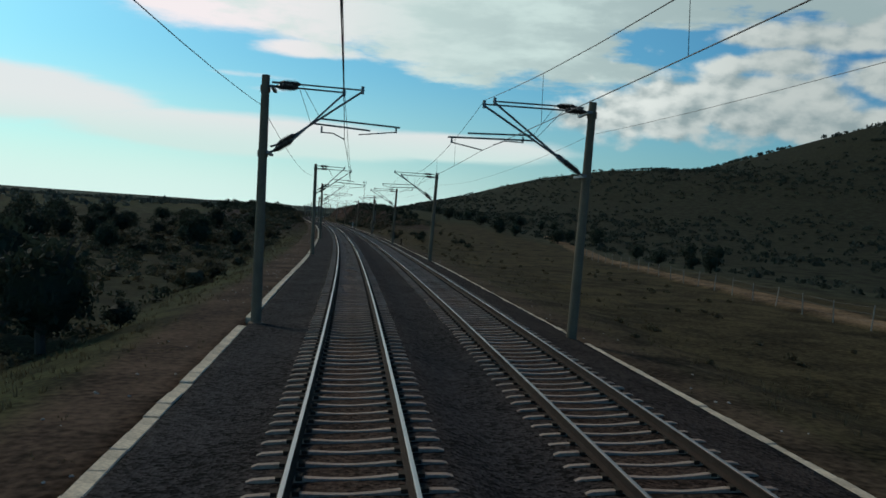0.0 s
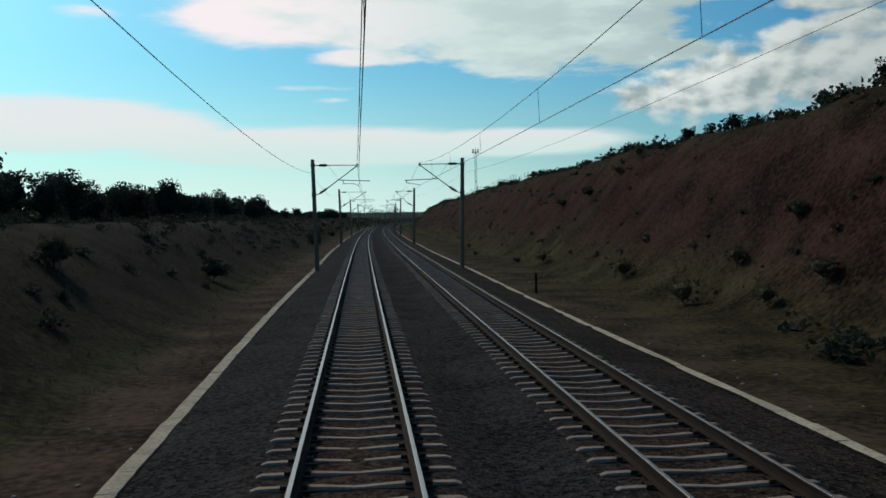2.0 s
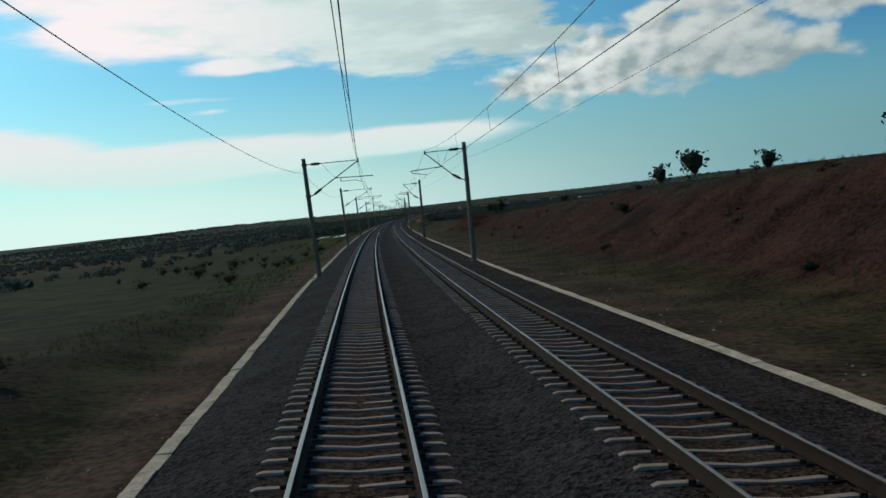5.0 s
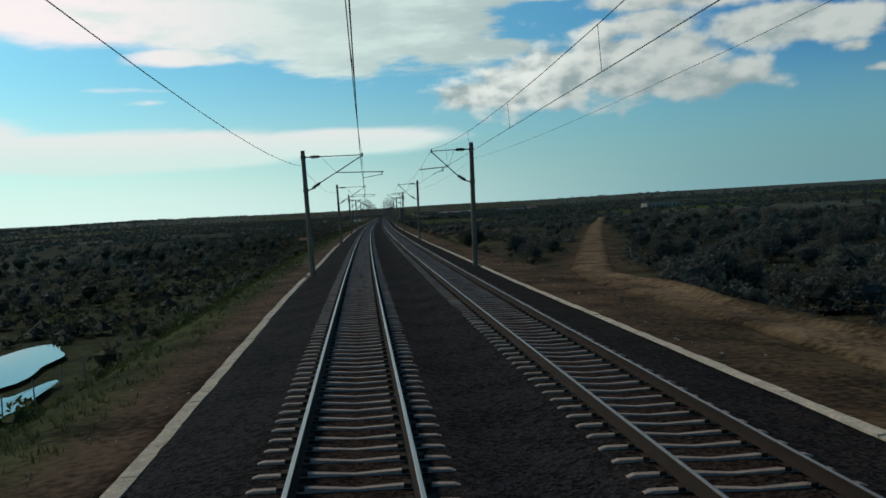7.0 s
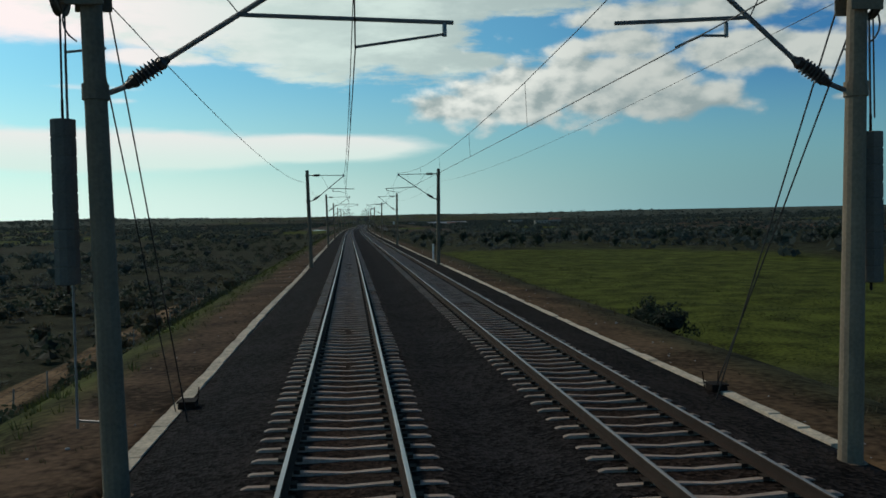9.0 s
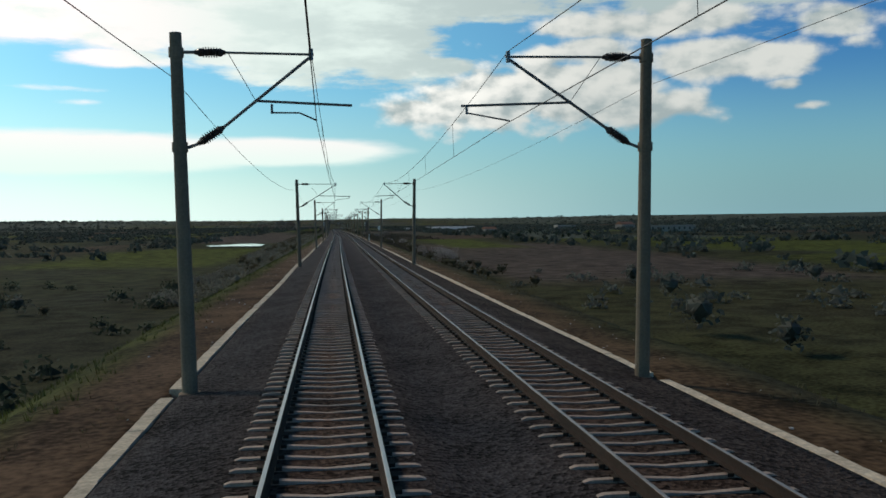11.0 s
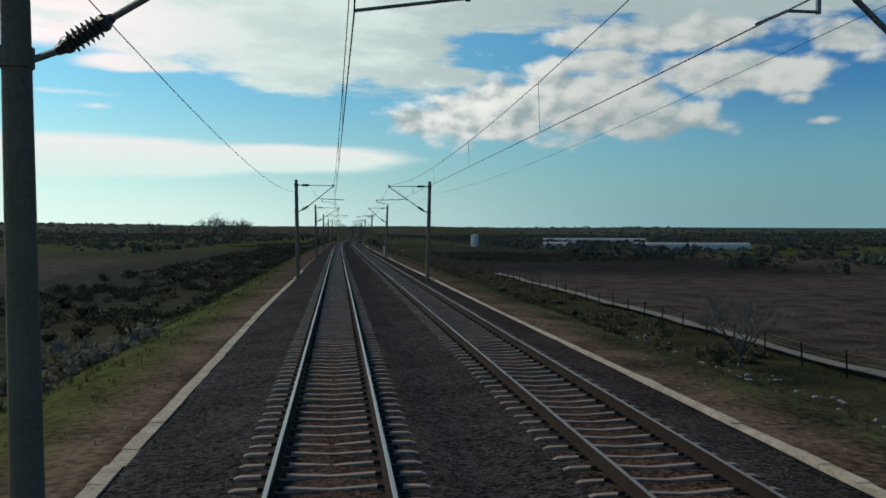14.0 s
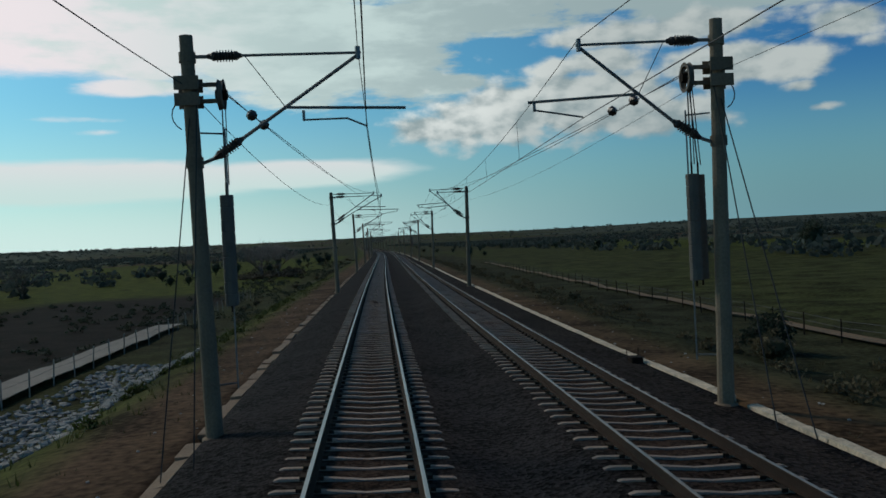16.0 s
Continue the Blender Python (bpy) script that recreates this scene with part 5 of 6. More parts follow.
brush(900, 298, 425, 10.8, 22, 0.5, 1.05, 61, M_OAK, "dark tangled brush over the foot of the cutting")
brush(700, 150, 560, -22, -8, 0.3, 0.7, 62, M_OAK, "dark tangled brush on the bank")
brush(900, 420, 860, 21.0, 24.5, 0.4, 0.85, 63, M_OAK, "dark low scrub along the top of the cutting")
brush(420, 430, 1010, 20.5, 23.5, 0.25, 0.5, 77, M_SCRUB, "dry low scrub along the top of the cutting")
brush(420, 395, 640, -40, -17, 0.8, 1.5, 78, M_OAK, "dark dense scrub along the top of the bank")
brush(240, 838, 925, -42, -23, 0.8, 1.4, 85, M_OAK, "dark dense scrub along the top of the bank")
brush(420, 645, 840, -42, -18, 0.8, 1.5, 79, M_OAK, "dark dense scrub along the top of the bank")
brush(600, 1800, 1990, -42, -12, 0.6, 1.3, 80, M_OLIVE, "dark olive scrub below the embankment")
brush(260, 2858, 2960, 12, 17.2, 0.4, 0.9, 81, M_SCRUB, "brownish scrub between the line and the channel")
brush(220, 2940, 3060, 60, 100, 0.6, 1.2, 82, M_OAK, "dark hedge across the field")
brush(300, 3292, 3520, -22, -8, 0.4, 0.9, 83, M_OAK, "dark tangled scrub along the channel")
brush(260, 3244, 3420, 9.6, 16, 0.25, 0.6, 84, M_SCRUB, "dry scrub on the verge")
brush(1100, 1560, 1800, -42, -10, 0.8, 1.6, 64, M_OAK, "dark dense grove below the embankment")
brush(140, 1435, 1560, -42, -21, 0.6, 1.2, 65, M_OAK, "dark dense grove below the embankment")
brush(300, 2320, 2480, -17.5, -8.5, 0.6, 1.3, 66, M_HEDGE, "greyish twiggy hedge along the embankment foot")
brush(150, 2330, 2480, 12.8, 19.5, 0.6, 1.3, 67, M_HEDGE, "greyish twiggy hedge along the embankment foot")
brush(260, 2600, 2870, -22, -9, 0.4, 0.9, 68, M_SCRUB, "brownish scrub below the embankment")
brush(1500, 2880, 3160, -26, -7.8, 0.45, 1.0, 69, M_OAK, "dark tangled scrub below the embankment")
brush(320, 1655, 1725, 19, 48, 0.7, 1.3, 71, M_OLIVE, "dark olive scrub below the embankment")
brush(320, 3225, 3235, 75, 140, 0.7, 1.2, 72, M_OAK, "dark hedge in front of the polytunnels")
brush(200, 3206, 3240, -17, -8, 0.4, 0.9, 73, M_OAK, "dark tangled scrub along the channel")
brush(60, 3140, 3200, -9.5, -7.2, 0.3, 0.6, 74, M_OAK, "dark tangled scrub on the stony bank")
brush(520, 430, 1120, 13.5, 22, 0.14, 0.38, 75, M_SCRUB, "small dry bushes clinging to the red cutting")
brush(420, 560, 1030, -19, -8, 0.14, 0.36, 76, M_SCRUB, "small dry bushes on the dark bank")
brush(420, 212, 302, 14.5, 27, 0.4, 0.9, 86, M_OAK, "dark tangled brush over the slope of the cutting")
brush(420, 212, 330, 13, 22, 0.2, 0.5, 87, M_SCRUB, "small dry bushes on the slope of the cutting")
brush(520, 170, 330, -20, -8.2, 0.3, 0.65, 88, M_OAK, "dark tangled brush on the bank")
brush(260, 1560, 1640, 14, 25, 0.4, 0.9, 89, M_SCRUB, "brownish scrub below the embankment")
brush(240, 2545, 2665, 14, 26, 0.35, 0.8, 90, M_SCRUB, "brownish scrub at the edge of the ploughed field")
brush(150, 2548, 2600, -11, -7.8, 0.3, 0.7, 91, M_OAK, "dark low scrub on the embankment slope")
brush(460, 15, 175, -26, -8, 0.25, 0.65, 92, M_SCRUB, "low dry scrub in the hollow beside the line")
brush(220, 15, 175, -26, -9, 0.35, 0.8, 93, M_OAK, "low dark scrub in the hollow beside the line")
brush(260, 15, 215, 9.8, 26, 0.14, 0.4, 94, M_SCRUB, "small dry bushes on the grassy verge")
brush(60, 1700, 1718, -26, -18, 0.7, 1.2, 95, M_OAK, "dark dense grove below the embankment")
brush(500, 2976, 3040, 22, 54, 0.6, 1.0, 70, M_OAK, "dark hedge and brambles in the field")

brush(900, -10, 190, -34, -8.6, 0.5, 1.1, 101, M_OAK, "low dark scrub in the hollow beside the line")
brush(420, 250, 650, -30, -18.5, 1.0, 1.9, 102, M_OAK, "dark dense trees along the top of the bank")
brush(260, 420, 640, -40, -22, 1.5, 2.5, 114, M_OAK, "dark dense trees along the top of the bank")
brush(420, 660, 930, -34, -20, 1.0, 1.7, 103, M_OAK, "dark dense trees along the top of the bank")
brush(520, 180, 620, -17, -7.8, 0.25, 0.6, 104, M_OAK, "dark tangled brush on the bank")
brush(220, 822, 866, 22.6, 27.5, 0.6, 1.2, 115, M_OAK, "dark dense trees along the top of the cutting")
brush(420, 430, 660, 21.6, 25.5, 0.6, 1.25, 128, M_OAK, "dark dense trees along the top of the cutting")
brush(420, 305, 480, 21.5, 26, 0.7, 1.35, 105, M_OAK, "dark dense trees along the top of the cutting")
brush(600, 230, 430, 12.5, 20, 0.35, 0.8, 106, M_OAK, "dark tangled brush over the slope of the cutting")
brush(1500, 1440, 1920, -70, -13, 0.9, 1.9, 107, M_OAK, "dark dense grove below the embankment")
brush(800, 1435, 1640, 24, 95, 0.9, 1.7, 108, M_OLIVE, "grey-green olive grove beyond the verge")
brush(700, 1640, 1790, 18, 90, 0.8, 1.6, 109, M_OLIVE, "grey-green olive grove beyond the verge")
brush(260, 1722, 1790, 11.5, 17.5, 0.6, 1.3, 110, M_OAK, "dark bramble thicket at the embankment foot")
brush(600, 1985, 2330, 14, 90, 0.8, 1.7, 111, M_OLIVE, "grey-green olive grove beyond the verge")
brush(600, 1925, 2330, -80, -11, 0.8, 1.7, 112, M_OAK, "dark dense grove below the embankment")
brush(260, 3100, 3480, 10, 15.5, 0.25, 0.6, 113, M_SCRUB, "dry scrub on the verge")

brush(700, 2432, 2530, 9.6, 21, 0.7, 1.5, 116, M_BRAMBLE, "brown-grey bramble thicket along the embankment")
brush(300, 2380, 2440, 10.5, 18, 0.5, 1.1, 117, M_BRAMBLE, "brown-grey bramble thicket along the embankment")
brush(900, 2410, 2545, -20, -7.8, 0.6, 1.5, 118, M_HEDGE, "grey winter bramble thicket along the embankment")
brush(1500, 2570, 2870, -20, -7.4, 0.45, 1.15, 119, M_HEDGE, "grey winter scrub on the embankment slope")
brush(200, 3209, 3244, -17, -11.5, 0.5, 1.0, 127, M_OAK, "dark tangled weeds between the line and the channel")
brush(420, 3163, 3238, -12.3, -7.4, 0.35, 0.85, 120, M_OAK, "dark tangled weeds between the line and the channel")
brush(500, 2690, 2760, 15.5, 30, 0.35, 0.8, 129, M_HEDGE, "grey winter scrub between the verge and the field")
brush(240, 2300, 2420, -18, -8, 0.6, 1.3, 130, M_HEDGE, "grey winter bramble thicket along the embankment")
brush(500, 250, 1030, -15, -6.8, 0.2, 0.55, 121, M_OAK, "dark tangled brush on the bank")
brush(500, 430, 1000, 14, 21.5, 0.2, 0.5, 122, M_OAK, "small dark bushes clinging to the red cutting")
brush(420, 1400, 1560, -15, -7.6, 0.35, 0.8, 123, M_GRASS, "rough green growth on the embankment slope")
brush(600, 1560, 1900, -14, -7.6, 0.4, 0.9, 124, M_OAK, "dark tangled growth on the embankment slope")
brush(260, 1445, 1466, 14.5, 34, 0.7, 1.4, 125, M_OLIVE, "grey-green olive grove beyond the verge")
brush(900, 1425, 1565, -34, -7, 0.2, 0.55, 131, M_GRASS, "rough green growth on the embankment slope")
brush(260, 1425, 1600, -34, -11, 0.4, 0.9, 132, M_OAK, "dark low bushes below the embankment")
brush(420, 650, 900, 21.8, 25.5, 0.5, 1.1, 133, M_OAK, "dark dense trees along the top of the cutting")
brush(160, 3198, 3236, -13, -7.4, 0.8, 1.4, 134, M_OAK, "dark tangled scrub between the line and the channel")
brush(600, 3150, 3330, -40, -16.2, 0.25, 0.6, 135, M_OAK, "low dark weeds in the black field")
brush(60, 3143, 3158, 10.6, 13.8, 0.5, 0.9, 136, M_OAK, "dark bush on the verge")
brush(260, 3136, 3200, -11, -6.6, 0.2, 0.5, 137, M_GRASS, "rough green weeds on the stony bank")
brush(110, 3214, 3256, -17, -12, 0.9, 1.7, 143, M_OAK, "dark tangled scrub along the channel")
brush(200, 2530, 2610, -9, -5.1, 0.2, 0.5, 144, M_GRASS, "rough green growth beside the worn strip")
brush(480, 620, 1000, 20.4, 22.8, 0.6, 1.25, 145, M_OAK, "dark dense scrub along the top of the cutting")
brush(260, 640, 1000, 19.6, 22.0, 0.3, 0.7, 146, M_SCRUB, "dry scrub along the top of the cutting")
brush(700, 690, 1000, -19, -7.6, 0.25, 0.65, 147, M_BRAMBLE, "brown-grey brambles on the dark bank")
brush(200, 690, 880, -8.2, -5.5, 0.14, 0.36, 148, M_GRASS, "rough green weeds along the foot of the bank")
brush(70, 1360, 1394, -12.3, -7.2, 0.9, 1.7, 138, M_OAK, "dark bushes beside the bridge")
brush(70, 3250, 3300, -7.6, -6.2, 0.15, 0.4, 139, M_GRASS, "rough green weeds along the worn strip")
brush(60, 3392, 3420, -26, -17, 1.2, 2.4, 140, M_BRAMBLE, "brown winter thicket beside the line")
brush(700, 2545, 2720, 16, 40, 0.5, 1.1, 126, M_BRAMBLE, "brown-grey brambles at the edge of the fields")


def hedge_rows(name, rows, seed, words, material):
    """Long uneven hedges across the fields: rows of (s, l from, l to, size), all in one sheet of stuff."""
    rng = np.random.default_rng(seed)
    s, l, r = [], [], []
    for at, l0, l1, size in rows:
        n = int(abs(l1 - l0) / (size * 0.8))
        q = rng.uniform(0, 1, n)
        s.append(at + 6 * np.sin(q * 9 + at) + rng.normal(0, 1.2, n))
        l.append(l0 + (l1 - l0) * q)
        r.append(size * rng.uniform(0.5, 1.15, n))
    s, l, r = np.concatenate(s), np.concatenate(l), np.concatenate(r)
    keep = wavy(s, l, 30.0, seed) > -0.45
    s, l, r = s[keep], l[keep], r[keep]
    n, per = len(s), 12
    q = rng.normal(size=(n, per, 3))
    q /= np.linalg.norm(q, axis=2)[..., None]
    q *= rng.uniform(0.5, 1.0, (n, per, 1))
    q[..., 2] = np.abs(q[..., 2])
    c = lay(s, l, height(s, l))[:, None, :] + q * (r * K)[:, None, None]
    u = rng.normal(size=(n, per, 3))
    u /= np.linalg.norm(u, axis=2)[..., None]
    w = np.cross(u, rng.normal(size=(n, per, 3)))
    w /= np.linalg.norm(w, axis=2)[..., None]
    k = (0.36 * r * K)[:, None, None]
    v = np.stack([c - u * k, c + w * k * 0.7, c + u * k, c - w * k * 0.7], 2).reshape(-1, 3)
    tagged(raw(name, v, np.arange(len(v)).reshape(-1, 4), material), words, "hedge", kind="stuff")


_rng = random.Random(17)
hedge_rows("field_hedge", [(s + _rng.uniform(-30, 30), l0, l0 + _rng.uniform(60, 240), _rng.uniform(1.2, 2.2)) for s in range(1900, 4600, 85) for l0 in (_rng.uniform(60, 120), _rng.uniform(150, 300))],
           31, "dark uneven hedges between the fields", M_HAZEWOOD)
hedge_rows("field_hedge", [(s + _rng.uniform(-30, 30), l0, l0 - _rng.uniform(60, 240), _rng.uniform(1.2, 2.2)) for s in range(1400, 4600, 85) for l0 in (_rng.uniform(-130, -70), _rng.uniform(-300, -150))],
           32, "dark uneven hedges between the fields", M_HAZEWOOD)


def tufts(name, n, s0, s1, l0, l1, h, seed, material, words):
    rng = np.random.default_rng(seed)
    s, l = rng.uniform(s0, s1, n), rng.uniform(l0, l1, n)
    keep = wavy(s, l, 3.0, seed) > rng.uniform(-0.9, 0.5, n)
    s, l = s[keep], l[keep]
    n = len(s)
    base = lay(s, l, height(s, l) - 0.03)
    blades = []
    for _ in range(5):
        a = rng.uniform(0, 6.28, n)
        hh = rng.uniform(0.5, 1.0, n) * h
        d = np.stack([np.cos(a), np.sin(a), 0 * a], -1)
        e = np.stack([-np.sin(a), np.cos(a), 0 * a], -1)
        off = d * rng.uniform(0, 0.14, (n, 1))
        tip = off + d * (hh * rng.uniform(0.2, 0.8, n))[:, None] + np.array([0, 0, 1]) * hh[:, None]
        blades.append(np.stack([base + K * (off - e * 0.018), base + K * (off + e * 0.018), base + K * tip], 1))
    v = np.concatenate(blades).reshape(-1, 3)
    tagged(raw(name, v, np.arange(len(v)).reshape(-1, 3), material), words, "grass", kind="stuff")


tufts("verge_grass", 26000, 1040, 3350, -10.5, -5.3, 0.26, 21, M_GRASS, "rough green grass along the embankment edge")
tufts("verge_grass", 7000, 1200, 1720, -8.5, -4.7, 0.22, 30, M_GRASS, "rough green grass along the embankment edge")
tufts("verge_grass", 13000, -10, 1040, -10.5, -5.4, 0.22, 22, M_SCRUB, "dry grass and weeds along the cutting")
tufts("verge_grass", 26000, -10, 3350, 9.3, 16, 0.22, 23, M_SCRUB, "dry yellowish grass on the verge")
tufts("cutting_weeds", 24000, 230, 1150, 13.5, 23, 0.25, 24, M_SCRUB, "dry weeds clinging to the red cutting")
tufts("cutting_weeds", 10000, 170, 1030, -20, -9, 0.3, 25, M_SCRUB, "dry weeds on the dark bank")
tufts("strip_weeds", 9000, -10, 3350, -5.6, -3.6, 0.12, 28, M_SCRUB, "sparse dry weeds on the worn strip")
tufts("strip_weeds", 9000, -10, 3350, 7.7, 9.6, 0.12, 29, M_SCRUB, "sparse dry weeds on the worn strip")
tufts("field_grass", 9000, 1260, 1430, -34, -8, 0.18, 26, M_GRASS, "short bright meadow grass")
tufts("field_grass", 9000, 1850, 1980, 14, 40, 0.15, 27, M_GRASS, "short bright meadow grass")

# ---- tracks, canals and water beside the line ----


ROWS = 11


def ribbon(name, points, width, material, words, category, lift=0.06, dust="dust"):
    """A flat way laid over the ground through points (s, l)."""
    p = np.array(points, float)
    n = int(max(np.ptp(p[:, 0]), np.ptp(p[:, 1])) / 1.5) + 2
    u = np.linspace(0, len(p) - 1, n)
    s, l = np.interp(u, range(len(p)), p[:, 0]), np.interp(u, range(len(p)), p[:, 1])
    off = np.linspace(-0.5, 0.5, ROWS)
    ds, dl = np.gradient(s), np.gradient(l)
    k = np.hypot(ds, dl)
    wob = 1 + 0.14 * wavy(s, l, 6.0, 2.0)
    sg = s[:, None] - (dl / k)[:, None] * off * width * wob[:, None]
    lg = l[:, None] + (ds / k)[:, None] * off * width * wob[:, None]
    z = np.maximum.reduce([height(sg, lg), height(sg + 1.5, lg), height(sg - 1.5, lg)]) + lift * (1 - 1.2 * (2 * off) ** 6 * (material is M_GROUND))
    v = lay(sg, lg, z).reshape(-1, 3)
    i = np.arange(n - 1)[:, None] * ROWS + np.arange(ROWS - 1)
    f = np.stack([i, i + ROWS, i + ROWS + 1, i + 1], -1).reshape(-1, 4)[:, ::-1]
    way = raw(name, v, f, material, smooth=True)
    if material is M_GROUND:
        # bare dust in the middle that thins out into the soil at its edges
        worn = np.clip(1.25 * (1 - (2 * off) ** 2) + 0.25 * wavy(sg, lg, 2.0, 3.0), 0, 1)
        worn[:, [0, -1]] = 0
        colour_layer(way, soil(sg, lg) * (1 - worn[..., None]) + np.array(SOIL[dust]) * worn[..., None])
    return tagged(way, words, category, kind="structure")


ribbon("dirt_road", [(10, 27), (45, 29), (90, 33), (130, 38), (200, 50)], 4.2, M_GROUND, "pale unpaved farm road", "road", 0.13)
ribbon("dirt_road", [(1466, 13.8), (1474, 16), (1555, 37), (1636, 58), (1800, 101)], 3.6, M_GROUND, "pale unpaved farm road leading away", "road", 0.13)
ribbon("dirt_road", [(1300, 11.4), (1345, 11.7), (1400, 11.8), (1440, 12.1), (1458, 12.6), (1470, 14.6)], 2.6, M_GROUND, "pale unpaved track along the embankment foot", "road", 0.13)
ribbon("dirt_road", [(1575, -17.2), (1605, -18.5), (1640, -20), (1760, -18), (1850, -13.5), (1900, -14)], 2.2, M_GROUND, "pale unpaved track along the embankment foot", "road", 0.13)
ribbon("dirt_road", [(2557, -17), (2556.5, -13), (2557.5, -10.6), (2559, -9.6), (2561, -10.8), (2566, -13.4), (2567, -17)], 3.0, M_GROUND, "pale sandy farm track", "road", 0.09, "sand")
ribbon("dirt_road", [(2566, -13.4), (2574, -13.0), (2583, -12.8), (2600, -12.4)], 2.1, M_GROUND, "pale sandy farm track", "road", 0.09, "sand")
ribbon("canal_path", [(3150, -14.2), (3180, -14.3), (3212, -14.4)], 1.7, M_CANAL, "pale concrete irrigation channel cover", "path", 0.25)
ribbon("canal_path", [(3258, -14.4), (3275, -14.6), (3296, -14.9)], 1.7, M_CANAL, "pale concrete irrigation channel cover", "path", 0.25)
ribbon("canal_path", [(2835, 17.8), (2880, 18.6), (2930, 18.8)], 0.8, M_CANAL, "pale concrete irrigation channel cover", "path", 0.2)
ribbon("canal_path", [(3060, 17.4), (3160, 17.5), (3240, 18.2), (3400, 20)], 0.7, M_PATH, "pale concrete irrigation channel cover", "path", 0.12)


def pond(s0, s1, l0, l1, seed):
    n = 40
    a = np.linspace(0, 2 * math.pi, n, endpoint=False)
    r = 1 + 0.18 * np.sin(3 * a + seed) + 0.12 * np.sin(5 * a + 2 * seed)
    s, l = (s0 + s1) / 2 + np.cos(a) * r * (s1 - s0) / 2, (l0 + l1) / 2 + np.sin(a) * r * (l1 - l0) / 2
    z = float(np.percentile(height(s, l), 70)) + 0.22
    bm = bmesh.new()
    top = [bm.verts.new(Vector(p) / K) for p in lay(s, l, z)]
    bm.faces.new(top)
    return tagged(part("water", bm, M_WATER), "still pond that mirrors the pale sky", "water", kind="structure")


pond(1392, 1436, -27, -22, 0.3)
pond(1457, 1472, -24, -17.4, 1.2)
pond(1445, 1457, -16.6, -14.3, 0.4)
pond(1412, 1440, -36, -31, 2.0)
pond(2500, 2540, -42, -23, 0.8)

# ---- lineside equipment ----


def cabinet(s, l, w, h, d, words):
    z = float(height(s, l))
    t = thing("equipment_cabinet", put(s, l, z), words, "cabinet", "lineside cabinets")
    part("body", box(bmesh.new(), -w / 2, w / 2, -d / 2, d / 2, 0.1, h - 0.06, 0.02), M_WHITE, t)
    part("lid", box(bmesh.new(), -w / 2 - 0.03, w / 2 + 0.03, -d / 2 - 0.03, d / 2 + 0.03, h - 0.06, h, 0.015), M_WHITE, t)
    part("plinth", box(bmesh.new(), -w / 2 - 0.12, w / 2 + 0.12, -d / 2 - 0.12, d / 2 + 0.12, -0.4, 0.1, 0.02), M_FOOT, t)
    door = part("door", box(bmesh.new(), -w / 2 + 0.04, w / 2 - 0.04, -d / 2 - 0.012, -d / 2 - 0.002, h * 0.42, h - 0.12, 0.004), M_WHITE, t)
    part("handle", box(bmesh.new(), -w / 2 + 0.08, -w / 2 + 0.12, -d / 2 - 0.035, -d / 2 - 0.012, h * 0.62, h * 0.70, 0.005), M_BLACK, door)
    part("door", box(bmesh.new(), -w / 2 + 0.04, w / 2 - 0.04, -d / 2 - 0.012, -d / 2 - 0.002, 0.14, h * 0.40, 0.004), M_WHITE, t)
    part("label_plate", box(bmesh.new(), -0.02, 0.10, -d / 2 - 0.022, -d / 2 - 0.012, h * 0.68, h * 0.78), M_BLACK, t)


cabinet(2437.0, 7.8, 0.40, 1.62, 0.42, "white metal lineside cabinet on a concrete plinth")
cabinet(1353.5, 8.25, 0.42, 1.72, 0.4, "tall white lineside cabinet by the bridge")
cabinet(2770.0, 78.0, 2.2, 1.7, 1.2, "white metal pump box in a field")


def marker_post(s, l, h, r, material, cap, words):
    t = thing("marker_post", put(s, l, float(height(s, l))), words, "post", "lineside posts")
    part("post", tube(bmesh.new(), (0, 0, -0.3), (0, 0, h), r, r * 0.95, 10), material, t)
    part("cap", tube(bmesh.new(), (0, 0, h), (0, 0, h + 0.06), r * 1.25, r * 0.7, 10), cap, t)


marker_post(263.3, 7.95, 1.5, 0.09, M_WHITE, M_WHITE, "white concrete distance post beside the kerb")
marker_post(2980.8, 8.1, 1.5, 0.10, M_WHITE, M_WHITE, "white concrete distance post beside the kerb")
marker_post(1899.0, 7.8, 1.4, 0.09, M_WHITE, M_WHITE, "white concrete distance post beside the kerb")
marker_post(119.7, 8.1, 0.9, 0.08, M_RUST, M_FOOT, "short rusty post beside the kerb")
marker_post(444.2, 8.2, 0.9, 0.06, M_RUST, M_RUST, "short rusty post beside the kerb")
for s, l in ((2390, -3.7), (2486, -3.7), (2505, -3.7), (2454, 7.75), (2530, 7.75)):
    marker_post(s, l, 0.55, 0.06, M_RUST, M_RUST, "short dark stub beside the kerb")


def capped_stand(s, l):
    t = thing("lineside_stand", put(s, l, float(height(s, l))), "low stand with a pale flat head and yellow band", "stand", "lineside stands")
    part("leg", tube(bmesh.new(), (0, 0, -0.2), (0, 0, 0.62), 0.05, 0.05, 8), M_BLACK, t)
    part("band", tube(bmesh.new(), (0, 0, 0.40), (0, 0, 0.52), 0.062, 0.062, 8), M_YELLOW, t)
    part("head", box(bmesh.new(), -0.22, 0.22, -0.09, 0.09, 0.62, 0.74, 0.02), M_WHITE, t)


capped_stand(2768.6, -3.65)
capped_stand(2766.0, 7.75)
capped_stand(831.0, -3.6)


